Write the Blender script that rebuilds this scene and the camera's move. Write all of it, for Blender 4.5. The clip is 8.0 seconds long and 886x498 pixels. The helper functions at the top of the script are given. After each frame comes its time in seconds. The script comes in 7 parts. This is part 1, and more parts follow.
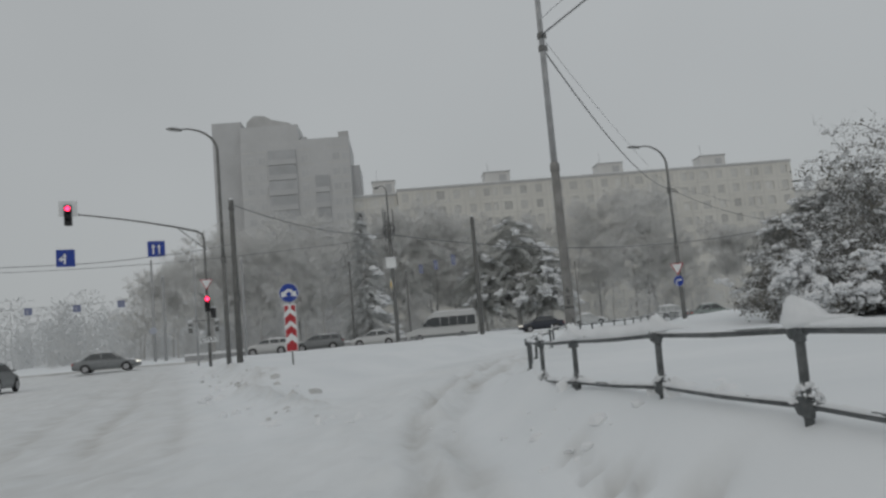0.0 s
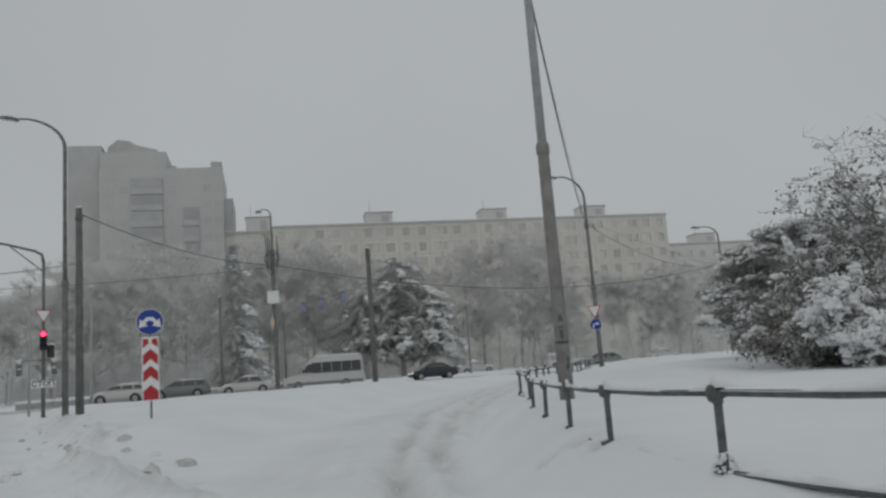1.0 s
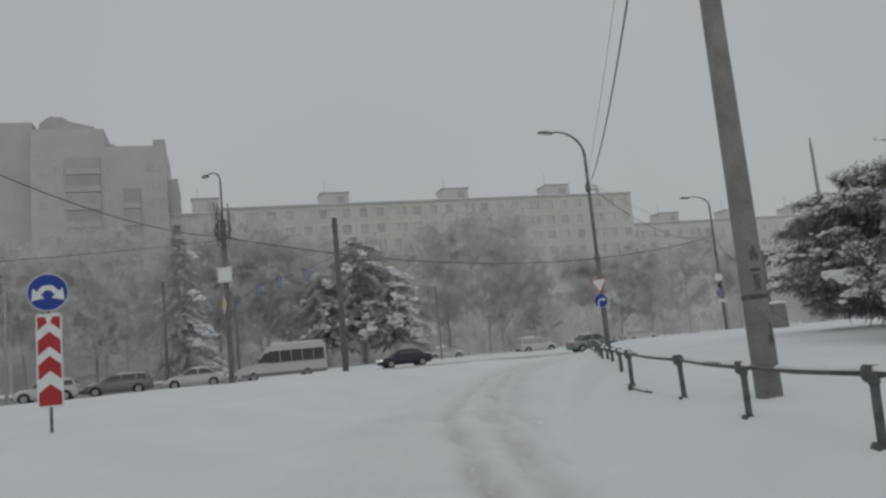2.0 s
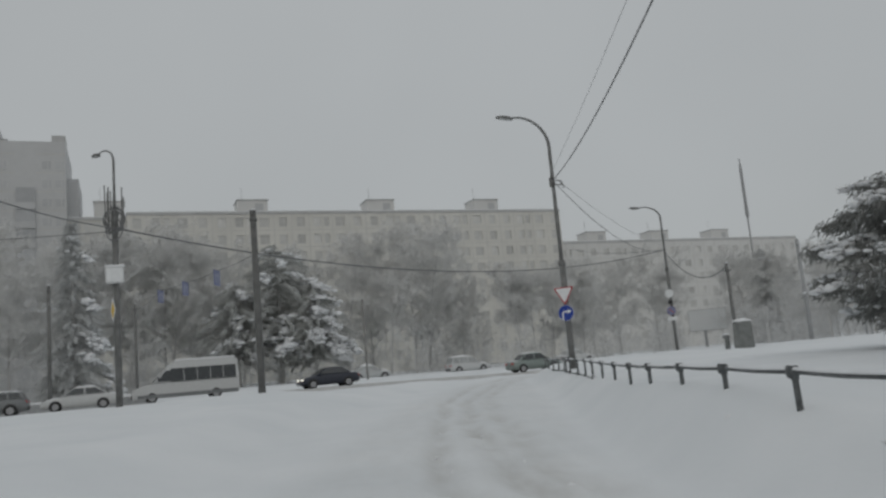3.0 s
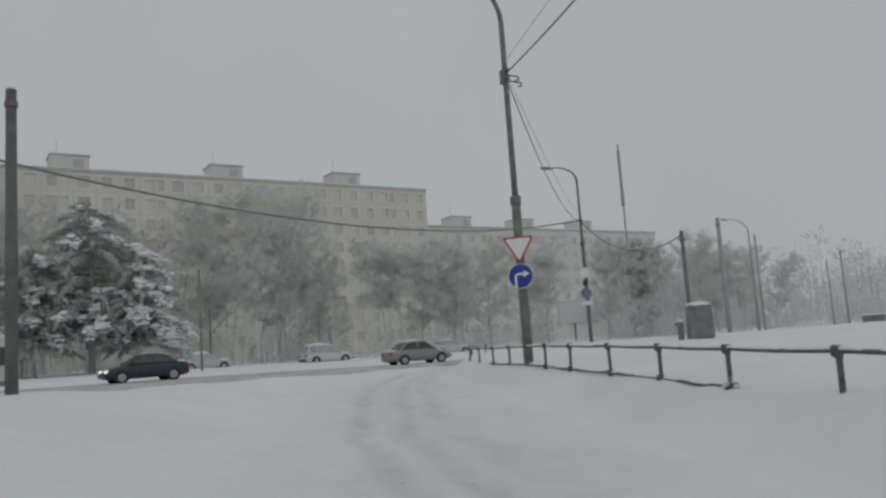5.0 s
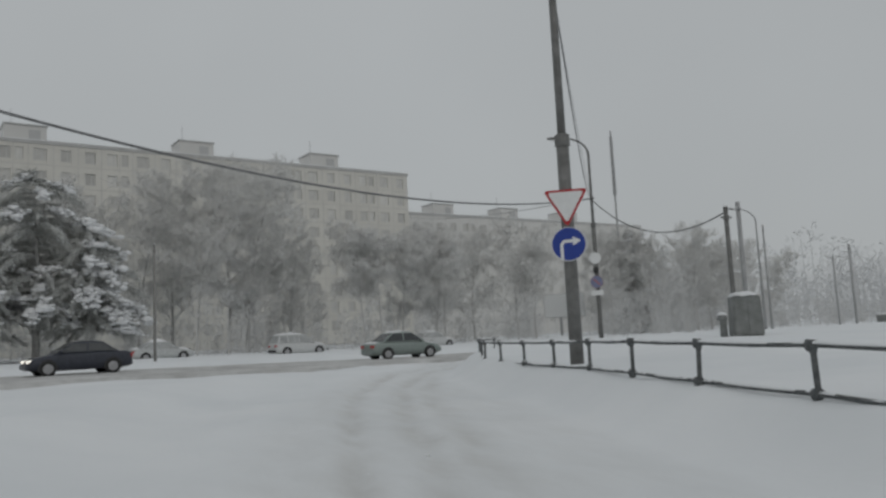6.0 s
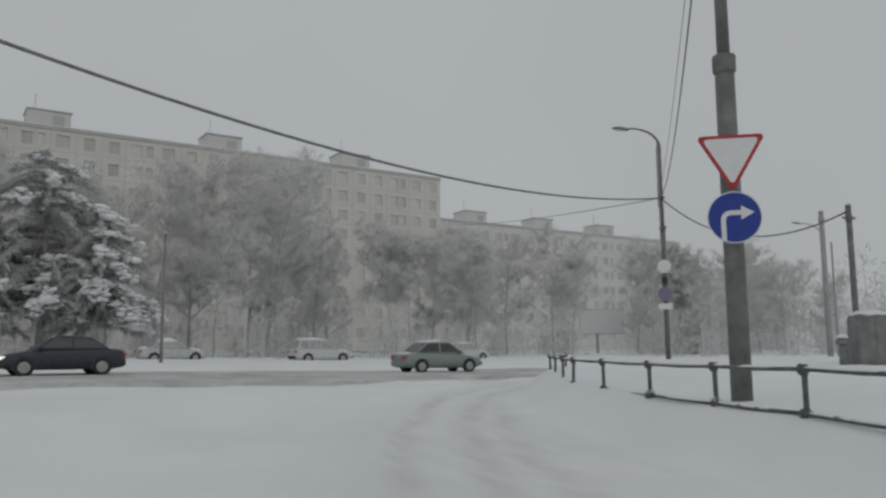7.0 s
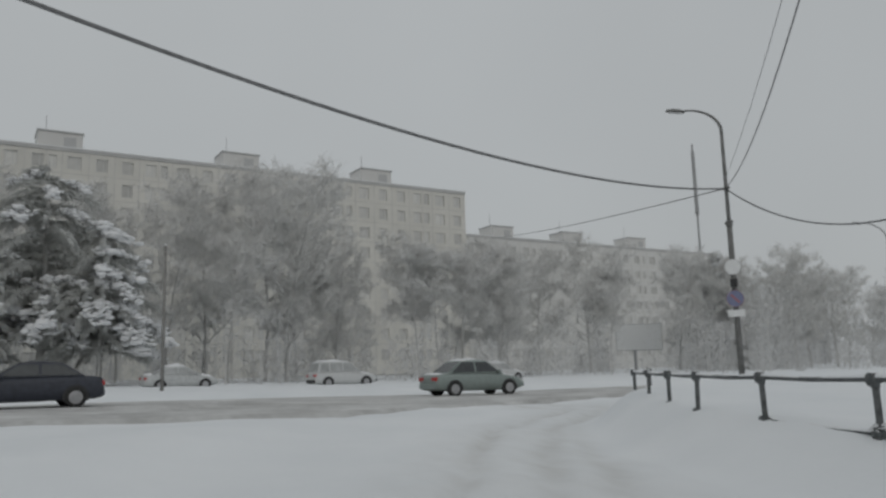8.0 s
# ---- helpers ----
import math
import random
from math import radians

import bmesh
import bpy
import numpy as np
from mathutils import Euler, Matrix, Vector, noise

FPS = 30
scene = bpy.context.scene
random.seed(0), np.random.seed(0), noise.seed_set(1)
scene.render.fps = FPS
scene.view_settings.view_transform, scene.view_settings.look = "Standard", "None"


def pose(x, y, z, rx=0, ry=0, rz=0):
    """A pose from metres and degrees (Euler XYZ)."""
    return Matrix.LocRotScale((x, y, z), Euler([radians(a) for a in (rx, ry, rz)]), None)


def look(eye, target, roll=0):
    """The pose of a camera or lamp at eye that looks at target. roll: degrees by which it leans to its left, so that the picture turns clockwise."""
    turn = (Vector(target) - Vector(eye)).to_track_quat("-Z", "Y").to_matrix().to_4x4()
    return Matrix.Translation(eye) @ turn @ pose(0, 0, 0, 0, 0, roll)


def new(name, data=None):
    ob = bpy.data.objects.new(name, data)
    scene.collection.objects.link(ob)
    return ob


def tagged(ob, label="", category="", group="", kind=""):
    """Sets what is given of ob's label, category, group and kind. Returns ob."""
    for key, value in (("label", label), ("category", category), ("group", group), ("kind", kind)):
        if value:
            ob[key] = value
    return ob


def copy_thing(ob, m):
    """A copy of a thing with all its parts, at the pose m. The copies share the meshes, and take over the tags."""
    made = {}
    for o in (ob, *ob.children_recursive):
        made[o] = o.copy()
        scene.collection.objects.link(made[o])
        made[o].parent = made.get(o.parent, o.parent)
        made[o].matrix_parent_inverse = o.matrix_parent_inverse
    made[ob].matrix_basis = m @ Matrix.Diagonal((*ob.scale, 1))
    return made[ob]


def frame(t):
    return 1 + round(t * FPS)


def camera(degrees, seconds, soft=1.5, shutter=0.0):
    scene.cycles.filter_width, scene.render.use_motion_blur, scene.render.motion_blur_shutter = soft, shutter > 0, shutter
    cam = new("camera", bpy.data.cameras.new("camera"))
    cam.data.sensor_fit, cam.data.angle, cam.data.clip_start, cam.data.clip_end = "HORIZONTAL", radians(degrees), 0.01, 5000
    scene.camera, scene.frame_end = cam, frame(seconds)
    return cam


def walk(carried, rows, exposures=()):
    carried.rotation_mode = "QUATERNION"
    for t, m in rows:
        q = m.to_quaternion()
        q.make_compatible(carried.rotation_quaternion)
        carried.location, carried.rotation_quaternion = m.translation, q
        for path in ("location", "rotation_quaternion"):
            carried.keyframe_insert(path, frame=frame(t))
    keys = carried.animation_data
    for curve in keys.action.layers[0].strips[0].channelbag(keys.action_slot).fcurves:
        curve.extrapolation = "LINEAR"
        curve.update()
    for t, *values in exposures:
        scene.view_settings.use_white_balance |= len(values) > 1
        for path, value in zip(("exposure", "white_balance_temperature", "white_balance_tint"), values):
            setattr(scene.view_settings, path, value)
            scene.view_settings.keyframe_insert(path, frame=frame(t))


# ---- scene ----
cam = camera(58.2, 8.0, soft=2.6)

PATH = [
    (0, (3.517, -4.611, 1.196), (3.18, -2.652, 1.418), -5.0),
    (0.2, (3.013, -3.554, 1.205), (2.716, -1.595, 1.48), -4.42),
    (0.5, (2.246, -1.832, 1.229), (2.072, 0.128, 1.588), -5.2),
    (0.7, (1.796, -0.65, 1.241), (1.711, 1.322, 1.563), -5.26),
    (1, (1.118, 1.374, 1.259), (1.112, 3.349, 1.573), -4.4),
    (1.2, (0.715, 2.726, 1.264), (0.705, 4.703, 1.569), -3.54),
    (1.5, (0.203, 4.684, 1.281), (0.232, 6.665, 1.556), -3.7),
    (1.7, (-0.113, 5.964, 1.32), (-0.033, 7.945, 1.58), -4.9),
    (2.8, (-1.117, 13.075, 1.487), (-0.894, 15.034, 1.819), -4.5),
    (3, (-1.158, 14.24, 1.5), (-0.838, 16.191, 1.801), -5.05),
    (3.2, (-1.162, 15.544, 1.493), (-0.775, 17.49, 1.745), -5.32),
    (3.5, (-1.153, 17.653, 1.527), (-0.749, 19.599, 1.755), -3.8),
    (3.7, (-1.116, 18.811, 1.516), (-0.71, 20.755, 1.755), -4.07),
    (4, (-1.008, 20.694, 1.53), (-0.525, 22.622, 1.751), -3.3),
    (4.2, (-0.888, 22.074, 1.542), (-0.35, 23.986, 1.771), -4.57),
    (4.5, (-0.679, 24.106, 1.563), (-0.109, 26.007, 1.812), -4.5),
    (4.7, (-0.567, 25.375, 1.577), (0.073, 27.253, 1.831), -4.3),
    (5.8, (0.885, 32.62, 1.703), (1.611, 34.468, 1.936), -3.5),
    (6, (1.087, 33.661, 1.693), (1.831, 35.503, 1.921), -2.9),
    (6.2, (1.277, 34.746, 1.702), (2.033, 36.582, 1.939), -2.95),
    (6.5, (1.601, 36.371, 1.696), (2.336, 38.207, 1.99), -2.1),
    (6.8, (1.978, 38.051, 1.728), (2.707, 39.891, 2.019), -1.43),
    (7, (2.207, 39.079, 1.739), (2.89, 40.941, 1.998), -0.4),
    (7.2, (2.398, 39.99, 1.739), (3.058, 41.86, 1.998), -1.31),
    (7.5, (2.696, 41.397, 1.737), (3.303, 43.284, 2.002), -1.5),
    (7.8, (3.169, 42.795, 1.714), (3.742, 44.683, 2.037), -0.66),
    (8, (3.526, 43.798, 1.69), (4.151, 45.672, 2.003), -1.6),
]
walk(cam, [(t, look(eye, target, roll)) for t, eye, target, roll in PATH],
     exposures=[(0.0, 0.0), (1.5, -0.02), (3.0, -0.04), (4.0, -0.04), (5.0, -0.05), (6.0, -0.06), (7.0, -0.03), (8.0, 0.0)])

# ---- world and light: an overcast, snowing day ----
world = bpy.data.worlds.new("overcast_sky")
scene.world = world
world.use_nodes = True
wt = world.node_tree
wt.nodes.clear()
w_out = wt.nodes.new("ShaderNodeOutputWorld")
w_bg = wt.nodes.new("ShaderNodeBackground")
w_sky = wt.nodes.new("ShaderNodeTexSky")
w_sky.sky_type = "NISHITA"
w_sky.sun_disc = False
w_sky.sun_elevation = radians(28)
w_sky.sun_rotation = radians(200)
w_sky.dust_density = 6.0
w_scale = wt.nodes.new("ShaderNodeVectorMath")
w_scale.operation = "SCALE"
w_scale.inputs["Scale"].default_value = 0.06
w_co = wt.nodes.new("ShaderNodeTexCoord")
w_sep = wt.nodes.new("ShaderNodeSeparateXYZ")
w_ramp = wt.nodes.new("ShaderNodeValToRGB")
w_ramp.color_ramp.elements[0].position = 0.0
w_ramp.color_ramp.elements[0].color = (0.405, 0.425, 0.433, 1)
w_ramp.color_ramp.elements[1].position = 1.0
w_ramp.color_ramp.elements[1].color = (0.455, 0.475, 0.485, 1)
mid = w_ramp.color_ramp.elements.new(0.32)
mid.color = (0.412, 0.431, 0.439, 1)
w_mix = wt.nodes.new("ShaderNodeMixRGB")
w_mix.inputs["Fac"].default_value = 0.93
wt.links.new(w_sky.outputs["Color"], w_scale.inputs[0])
wt.links.new(w_scale.outputs["Vector"], w_mix.inputs["Color1"])
wt.links.new(w_co.outputs["Generated"], w_sep.inputs["Vector"])
wt.links.new(w_sep.outputs["Z"], w_ramp.inputs["Fac"])
# slow variation of the cloud cover
w_noise = wt.nodes.new("ShaderNodeTexNoise")
w_noise.inputs["Scale"].default_value = 1.4
w_noise.inputs["Detail"].default_value = 4
wt.links.new(w_co.outputs["Generated"], w_noise.inputs["Vector"])
w_range = wt.nodes.new("ShaderNodeMapRange")
w_range.inputs["From Min"].default_value, w_range.inputs["From Max"].default_value = 0.3, 0.7
w_range.inputs["To Min"].default_value, w_range.inputs["To Max"].default_value = 0.945, 1.055
wt.links.new(w_noise.outputs["Fac"], w_range.inputs["Value"])
w_cloud = wt.nodes.new("ShaderNodeVectorMath")
w_cloud.operation = "SCALE"
wt.links.new(w_ramp.outputs["Color"], w_cloud.inputs[0])
wt.links.new(w_range.outputs["Result"], w_cloud.inputs["Scale"])
wt.links.new(w_cloud.outputs["Vector"], w_mix.inputs["Color2"])
wt.links.new(w_mix.outputs["Color"], w_bg.inputs["Color"])
w_bg.inputs["Strength"].default_value = 1.0
wt.links.new(w_bg.outputs["Background"], w_out.inputs["Surface"])

sun_data = bpy.data.lights.new("sun", "SUN")
sun_data.energy = 0.12
sun_data.angle = radians(40)
sun_data.color = (1.0, 0.98, 0.95)
sun = new("sun", sun_data)
sun.matrix_world = look((20, -40, 60), (0, 30, 0))


# ---- materials ----
def mat(name, colour, rough=0.7, metal=0.0, vary=0.15, scale=6.0, bump=0.0, bump_scale=40.0, second=None, random_tint=0.0, spec=0.5):
    """A paint, stone or metal with mottling at two scales and fine relief."""
    m = bpy.data.materials.new(name)
    m.use_nodes = True
    t = m.node_tree
    b = t.nodes["Principled BSDF"]
    b.inputs["Roughness"].default_value = rough
    b.inputs["Metallic"].default_value = metal
    b.inputs["Specular IOR Level"].default_value = spec
    co = t.nodes.new("ShaderNodeTexCoord")
    n1 = t.nodes.new("ShaderNodeTexNoise")
    n1.inputs["Scale"].default_value = scale
    n1.inputs["Detail"].default_value = 6
    n2 = t.nodes.new("ShaderNodeTexNoise")
    n2.inputs["Scale"].default_value = scale * 9
    n2.inputs["Detail"].default_value = 3
    t.links.new(co.outputs["Object"], n1.inputs["Vector"])
    t.links.new(co.outputs["Object"], n2.inputs["Vector"])
    add = t.nodes.new("ShaderNodeMath")
    add.operation = "MULTIPLY_ADD"
    add.inputs[1].default_value = 0.4
    t.links.new(n2.outputs["Fac"], add.inputs[0])
    t.links.new(n1.outputs["Fac"], add.inputs[2])
    ramp = t.nodes.new("ShaderNodeValToRGB")
    c2 = second or tuple(min(1, c * (1 + vary)) for c in colour)
    c1 = tuple(c * (1 - vary) for c in colour)
    ramp.color_ramp.elements[0].position, ramp.color_ramp.elements[1].position = 0.45, 0.95
    ramp.color_ramp.elements[0].color, ramp.color_ramp.elements[1].color = (*c1, 1), (*c2, 1)
    t.links.new(add.outputs[0], ramp.inputs["Fac"])
    last = ramp.outputs["Color"]
    if random_tint:
        info = t.nodes.new("ShaderNodeObjectInfo")
        hsv = t.nodes.new("ShaderNodeHueSaturation")
        val = t.nodes.new("ShaderNodeMapRange")
        val.inputs["To Min"].default_value, val.inputs["To Max"].default_value = 1 - random_tint, 1 + random_tint
        t.links.new(info.outputs["Random"], val.inputs["Value"])
        t.links.new(val.outputs["Result"], hsv.inputs["Value"])
        t.links.new(last, hsv.inputs["Color"])
        last = hsv.outputs["Color"]
    t.links.new(last, b.inputs["Base Color"])
    if bump:
        n3 = t.nodes.new("ShaderNodeTexNoise")
        n3.inputs["Scale"].default_value = bump_scale
        n3.inputs["Detail"].default_value = 5
        t.links.new(co.outputs["Object"], n3.inputs["Vector"])
        bp = t.nodes.new("ShaderNodeBump")
        bp.inputs["Strength"].default_value = bump
        bp.inputs["Distance"].default_value = 0.03
        t.links.new(n3.outputs["Fac"], bp.inputs["Height"])
        t.links.new(bp.outputs["Normal"], b.inputs["Normal"])
    return m


def snowy(name, colour, snow=(0.78, 0.8, 0.82), low=0.15, high=0.6, rough=0.85, amount=1.0, second=None):
    """A surface with snow lying on the sides that face up."""
    m = mat(name, colour, rough, second=second, scale=3.0)
    t = m.node_tree
    b = t.nodes["Principled BSDF"]
    b.inputs["Specular IOR Level"].default_value = 0.15
    geo = t.nodes.new("ShaderNodeNewGeometry")
    sep = t.nodes.new("ShaderNodeSeparateXYZ")
    t.links.new(geo.outputs["Normal"], sep.inputs["Vector"])
    mr = t.nodes.new("ShaderNodeMapRange")
    mr.inputs["From Min"].default_value, mr.inputs["From Max"].default_value = low, high
    mr.inputs["To Max"].default_value = amount
    t.links.new(sep.outputs["Z"], mr.inputs["Value"])
    mix = t.nodes.new("ShaderNodeMixRGB")
    old = b.inputs["Base Color"].links[0].from_socket
    t.links.new(mr.outputs["Result"], mix.inputs["Fac"])
    t.links.new(old, mix.inputs["Color1"])
    mix.inputs["Color2"].default_value = (*snow, 1)
    t.links.new(mix.outputs["Color"], b.inputs["Base Color"])
    return m


def snow_material():
    """Fresh snow; the mesh's 'track' value greys trodden and driven patches, and paints shade into hollows."""
    m = bpy.data.materials.new("snow")
    m.use_nodes = True
    t = m.node_tree
    b = t.nodes["Principled BSDF"]
    b.inputs["Roughness"].default_value = 0.8
    b.inputs["Specular IOR Level"].default_value = 0.2
    co = t.nodes.new("ShaderNodeTexCoord")
    big = t.nodes.new("ShaderNodeTexNoise")
    big.inputs["Scale"].default_value = 0.35
    big.inputs["Detail"].default_value = 5
    fine = t.nodes.new("ShaderNodeTexNoise")
    fine.inputs["Scale"].default_value = 2.6
    fine.inputs["Detail"].default_value = 5
    t.links.new(co.outputs["Object"], big.inputs["Vector"])
    # drift and wear run along the lane
    along = t.nodes.new("ShaderNodeMapping")
    along.inputs["Scale"].default_value = (1.3, 0.38, 1.0)
    t.links.new(co.outputs["Object"], along.inputs["Vector"])
    t.links.new(along.outputs["Vector"], fine.inputs["Vector"])
    ramp = t.nodes.new("ShaderNodeValToRGB")
    ramp.color_ramp.elements[0].position, ramp.color_ramp.elements[1].position = 0.3, 0.7
    ramp.color_ramp.elements[0].color, ramp.color_ramp.elements[1].color = (0.80, 0.825, 0.843, 1), (0.875, 0.892, 0.905, 1)
    t.links.new(big.outputs["Fac"], ramp.inputs["Fac"])
    att = t.nodes.new("ShaderNodeAttribute")
    att.attribute_name = "track"
    lim = t.nodes.new("ShaderNodeMath")
    lim.operation = "MULTIPLY"
    t.links.new(att.outputs["Fac"], lim.inputs[0])
    r2 = t.nodes.new("ShaderNodeMapRange")
    r2.inputs["From Min"].default_value, r2.inputs["From Max"].default_value = 0.05, 0.75
    t.links.new(fine.outputs["Fac"], r2.inputs["Value"])
    t.links.new(r2.outputs["Result"], lim.inputs[1])
    mix = t.nodes.new("ShaderNodeMixRGB")
    t.links.new(lim.outputs[0], mix.inputs["Fac"])
    t.links.new(ramp.outputs["Color"], mix.inputs["Color1"])
    mix.inputs["Color2"].default_value = (0.50, 0.488, 0.46, 1)
    t.links.new(mix.outputs["Color"], b.inputs["Base Color"])
    bp = t.nodes.new("ShaderNodeBump")
    bp.inputs["Strength"].default_value = 0.3
    bp.inputs["Distance"].default_value = 0.05
    t.links.new(fine.outputs["Fac"], bp.inputs["Height"])
    t.links.new(bp.outputs["Normal"], b.inputs["Normal"])
    return m


def glow(name, colour, strength):
    m = bpy.data.materials.new(name)
    m.use_nodes = True
    b = m.node_tree.nodes["Principled BSDF"]
    b.inputs["Base Color"].default_value = (*colour, 1)
    b.inputs["Emission Color"].default_value = (*colour, 1)
    b.inputs["Emission Strength"].default_value = strength
    return m


SNOW = snow_material()
LUMP = mat("snow_lump", (0.82, 0.83, 0.84), 0.8, vary=0.05, scale=4, bump=0.3, bump_scale=14, spec=0.2)
CLOD = mat("dirty_snow", (0.58, 0.575, 0.56), 0.85, vary=0.25, scale=3, second=(0.74, 0.74, 0.73), bump=0.4, bump_scale=16, spec=0.2)
SLUSH = mat("road_slush", (0.50, 0.493, 0.48), 0.65, vary=0.3, scale=0.5, second=(0.70, 0.70, 0.69), bump=0.4, bump_scale=6)
CONCRETE = mat("pole_concrete", (0.245, 0.24, 0.23), 0.85, vary=0.3, scale=3, bump=0.3, bump_scale=30)
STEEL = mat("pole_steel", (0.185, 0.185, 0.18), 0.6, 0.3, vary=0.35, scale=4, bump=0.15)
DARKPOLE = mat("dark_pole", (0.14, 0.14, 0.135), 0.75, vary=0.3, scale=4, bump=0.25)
# snowfall haze painted into a paler grey; the concrete pole's top shares it
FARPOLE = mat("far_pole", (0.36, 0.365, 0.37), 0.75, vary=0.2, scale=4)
RAIL = mat("fence_paint", (0.095, 0.107, 0.11), 0.55, 0.2, vary=0.5, scale=9, bump=0.35, bump_scale=50, second=(0.17, 0.18, 0.182))
BLUE = mat("sign_blue", (0.012, 0.045, 0.30), 0.4, vary=0.12, scale=5)
# distant signs' blue and white greyed: snowfall haze painted in
FARBLUE = mat("sign_blue_hazed", (0.19, 0.21, 0.33), 0.6, vary=0.1)
FARWHITE = mat("sign_white_hazed", (0.42, 0.44, 0.5), 0.6, vary=0.1)
WHITE = mat("sign_white", (0.76, 0.77, 0.77), 0.45, vary=0.06, scale=6)
RED = mat("sign_red", (0.42, 0.024, 0.032), 0.4, vary=0.12, scale=5)
# far sign's red, dulled by painted haze
HAZERED = mat("sign_red_hazed", (0.34, 0.16, 0.19), 0.6, vary=0.1)
YELLOW = mat("sign_yellow", (0.65, 0.42, 0.03), 0.45, vary=0.1)
BACK = mat("sign_back", (0.38, 0.39, 0.39), 0.5, 0.4, vary=0.15)
SCRAWL = mat("faded_scrawl", (0.11, 0.11, 0.108), 0.85, vary=0.4, scale=14)
BLACK = mat("black_plastic", (0.03, 0.03, 0.032), 0.5, vary=0.3)
# thin wires in a lifted grey, haze painted into the colour
FARCABLE = mat("cable_hazed", (0.34, 0.345, 0.35), 0.8, vary=0.2)
CABLE = mat("cable_rubber", (0.19, 0.192, 0.195), 0.7, vary=0.3)
BOXGREY = mat("box_grey", (0.66, 0.67, 0.67), 0.6, vary=0.08)
CABINET = mat("cabinet_green", (0.20, 0.21, 0.205), 0.6, vary=0.3, scale=3, bump=0.1)
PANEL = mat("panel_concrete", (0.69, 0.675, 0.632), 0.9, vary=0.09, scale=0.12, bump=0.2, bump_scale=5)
# the further block's concrete, with snowfall haze painted in
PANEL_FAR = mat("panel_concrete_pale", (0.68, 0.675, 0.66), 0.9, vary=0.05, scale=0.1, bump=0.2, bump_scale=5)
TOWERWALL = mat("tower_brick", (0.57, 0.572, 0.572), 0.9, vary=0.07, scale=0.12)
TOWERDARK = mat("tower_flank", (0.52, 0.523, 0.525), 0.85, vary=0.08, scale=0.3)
LOGGIA = mat("loggia_glazing", (0.44, 0.447, 0.455), 0.5, vary=0.12, scale=0.5, random_tint=0.08)
ROOFDARK = mat("roof_parapet", (0.50, 0.50, 0.495), 0.85, vary=0.12, scale=0.5)
# panes brought near the wall's tone: haze painted over dark glass
PANE = mat("window_glass_hazed", (0.61, 0.603, 0.58), 0.35, vary=0.12, scale=0.7, random_tint=0.2)
# tower panes, their contrast taken out by painted haze
PALEPANE = mat("tower_glass_hazed", (0.51, 0.515, 0.52), 0.4, vary=0.06, scale=0.7, random_tint=0.06)
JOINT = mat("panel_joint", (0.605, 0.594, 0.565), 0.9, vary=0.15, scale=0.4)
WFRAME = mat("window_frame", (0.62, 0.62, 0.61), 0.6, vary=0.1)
# bark, twigs and brush lifted towards sky grey: snowfall haze painted in
HAZEWOOD = snowy("hazed_wood_twigs", (0.56, 0.57, 0.575), snow=(0.7, 0.71, 0.72), low=0.0, high=0.7, amount=0.35)
BARK = snowy("hazed_bark", (0.48, 0.475, 0.465), low=0.1, high=0.8)
TWIG = snowy("hazed_twigs", (0.705, 0.702, 0.69), snow=(0.8, 0.81, 0.82), low=0.0, high=0.9, amount=0.15)
FARTWIG = snowy("hazed_far_twigs", (0.58, 0.585, 0.59), low=0.0, high=0.7, amount=0.3)
# narrow far spruces: needles paled to paint in the haze
HAZENEEDLE = snowy("hazed_needles", (0.53, 0.536, 0.53), low=0.2, high=0.9, amount=0.35)
BRUSH = snowy("hazed_brush", (0.62, 0.62, 0.615), low=0.0, high=0.8, amount=0.35)
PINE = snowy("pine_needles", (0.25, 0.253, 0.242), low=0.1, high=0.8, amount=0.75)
# roadside conifers, paler than PINE by the haze painted in
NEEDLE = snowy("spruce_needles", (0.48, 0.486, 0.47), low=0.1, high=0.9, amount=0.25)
LEAF = snowy("shrub_leaves", (0.18, 0.177, 0.165), low=0.1, high=0.9, amount=0.8, second=(0.26, 0.247, 0.215))
STEM = snowy("shrub_stems", (0.21, 0.206, 0.198), low=0.0, high=0.7)
TYRE = mat("tyre", (0.03, 0.03, 0.03), 0.9, vary=0.3)
RIM = mat("rim", (0.4, 0.4, 0.41), 0.4, 0.7)
# parked cars' panes, paled to paint in the snowfall haze
HAZEGLASS = mat("car_glass_hazed", (0.4, 0.41, 0.41), 0.5, vary=0.3, scale=2)
CARGLASS = mat("car_glass", (0.06, 0.066, 0.07), 0.12, vary=0.2)
CAR_SILVER = mat("paint_silver", (0.27, 0.315, 0.30), 0.38, 0.3, vary=0.1)
# a parked car's grey, lifted by painted haze
CAR_HAZED = mat("paint_grey_hazed", (0.5, 0.515, 0.515), 0.6, vary=0.15)
CAR_WHITE = mat("paint_white", (0.58, 0.59, 0.59), 0.35, vary=0.06)
CAR_DARK = mat("paint_dark_blue", (0.045, 0.05, 0.066), 0.38, 0.0, vary=0.25, spec=0.4)
CAR_GREY = mat("paint_grey", (0.22, 0.23, 0.235), 0.4, 0.3, vary=0.15)
LAMP_RED = glow("lamp_red", (1.0, 0.03, 0.09), 5.0)
LAMP_WHITE = glow("lamp_white", (1.0, 0.95, 0.85), 0.8)
TAIL = mat("tail_lamp", (0.45, 0.02, 0.02), 0.3)
LENS = mat("lamp_lens", (0.55, 0.56, 0.56), 0.25)


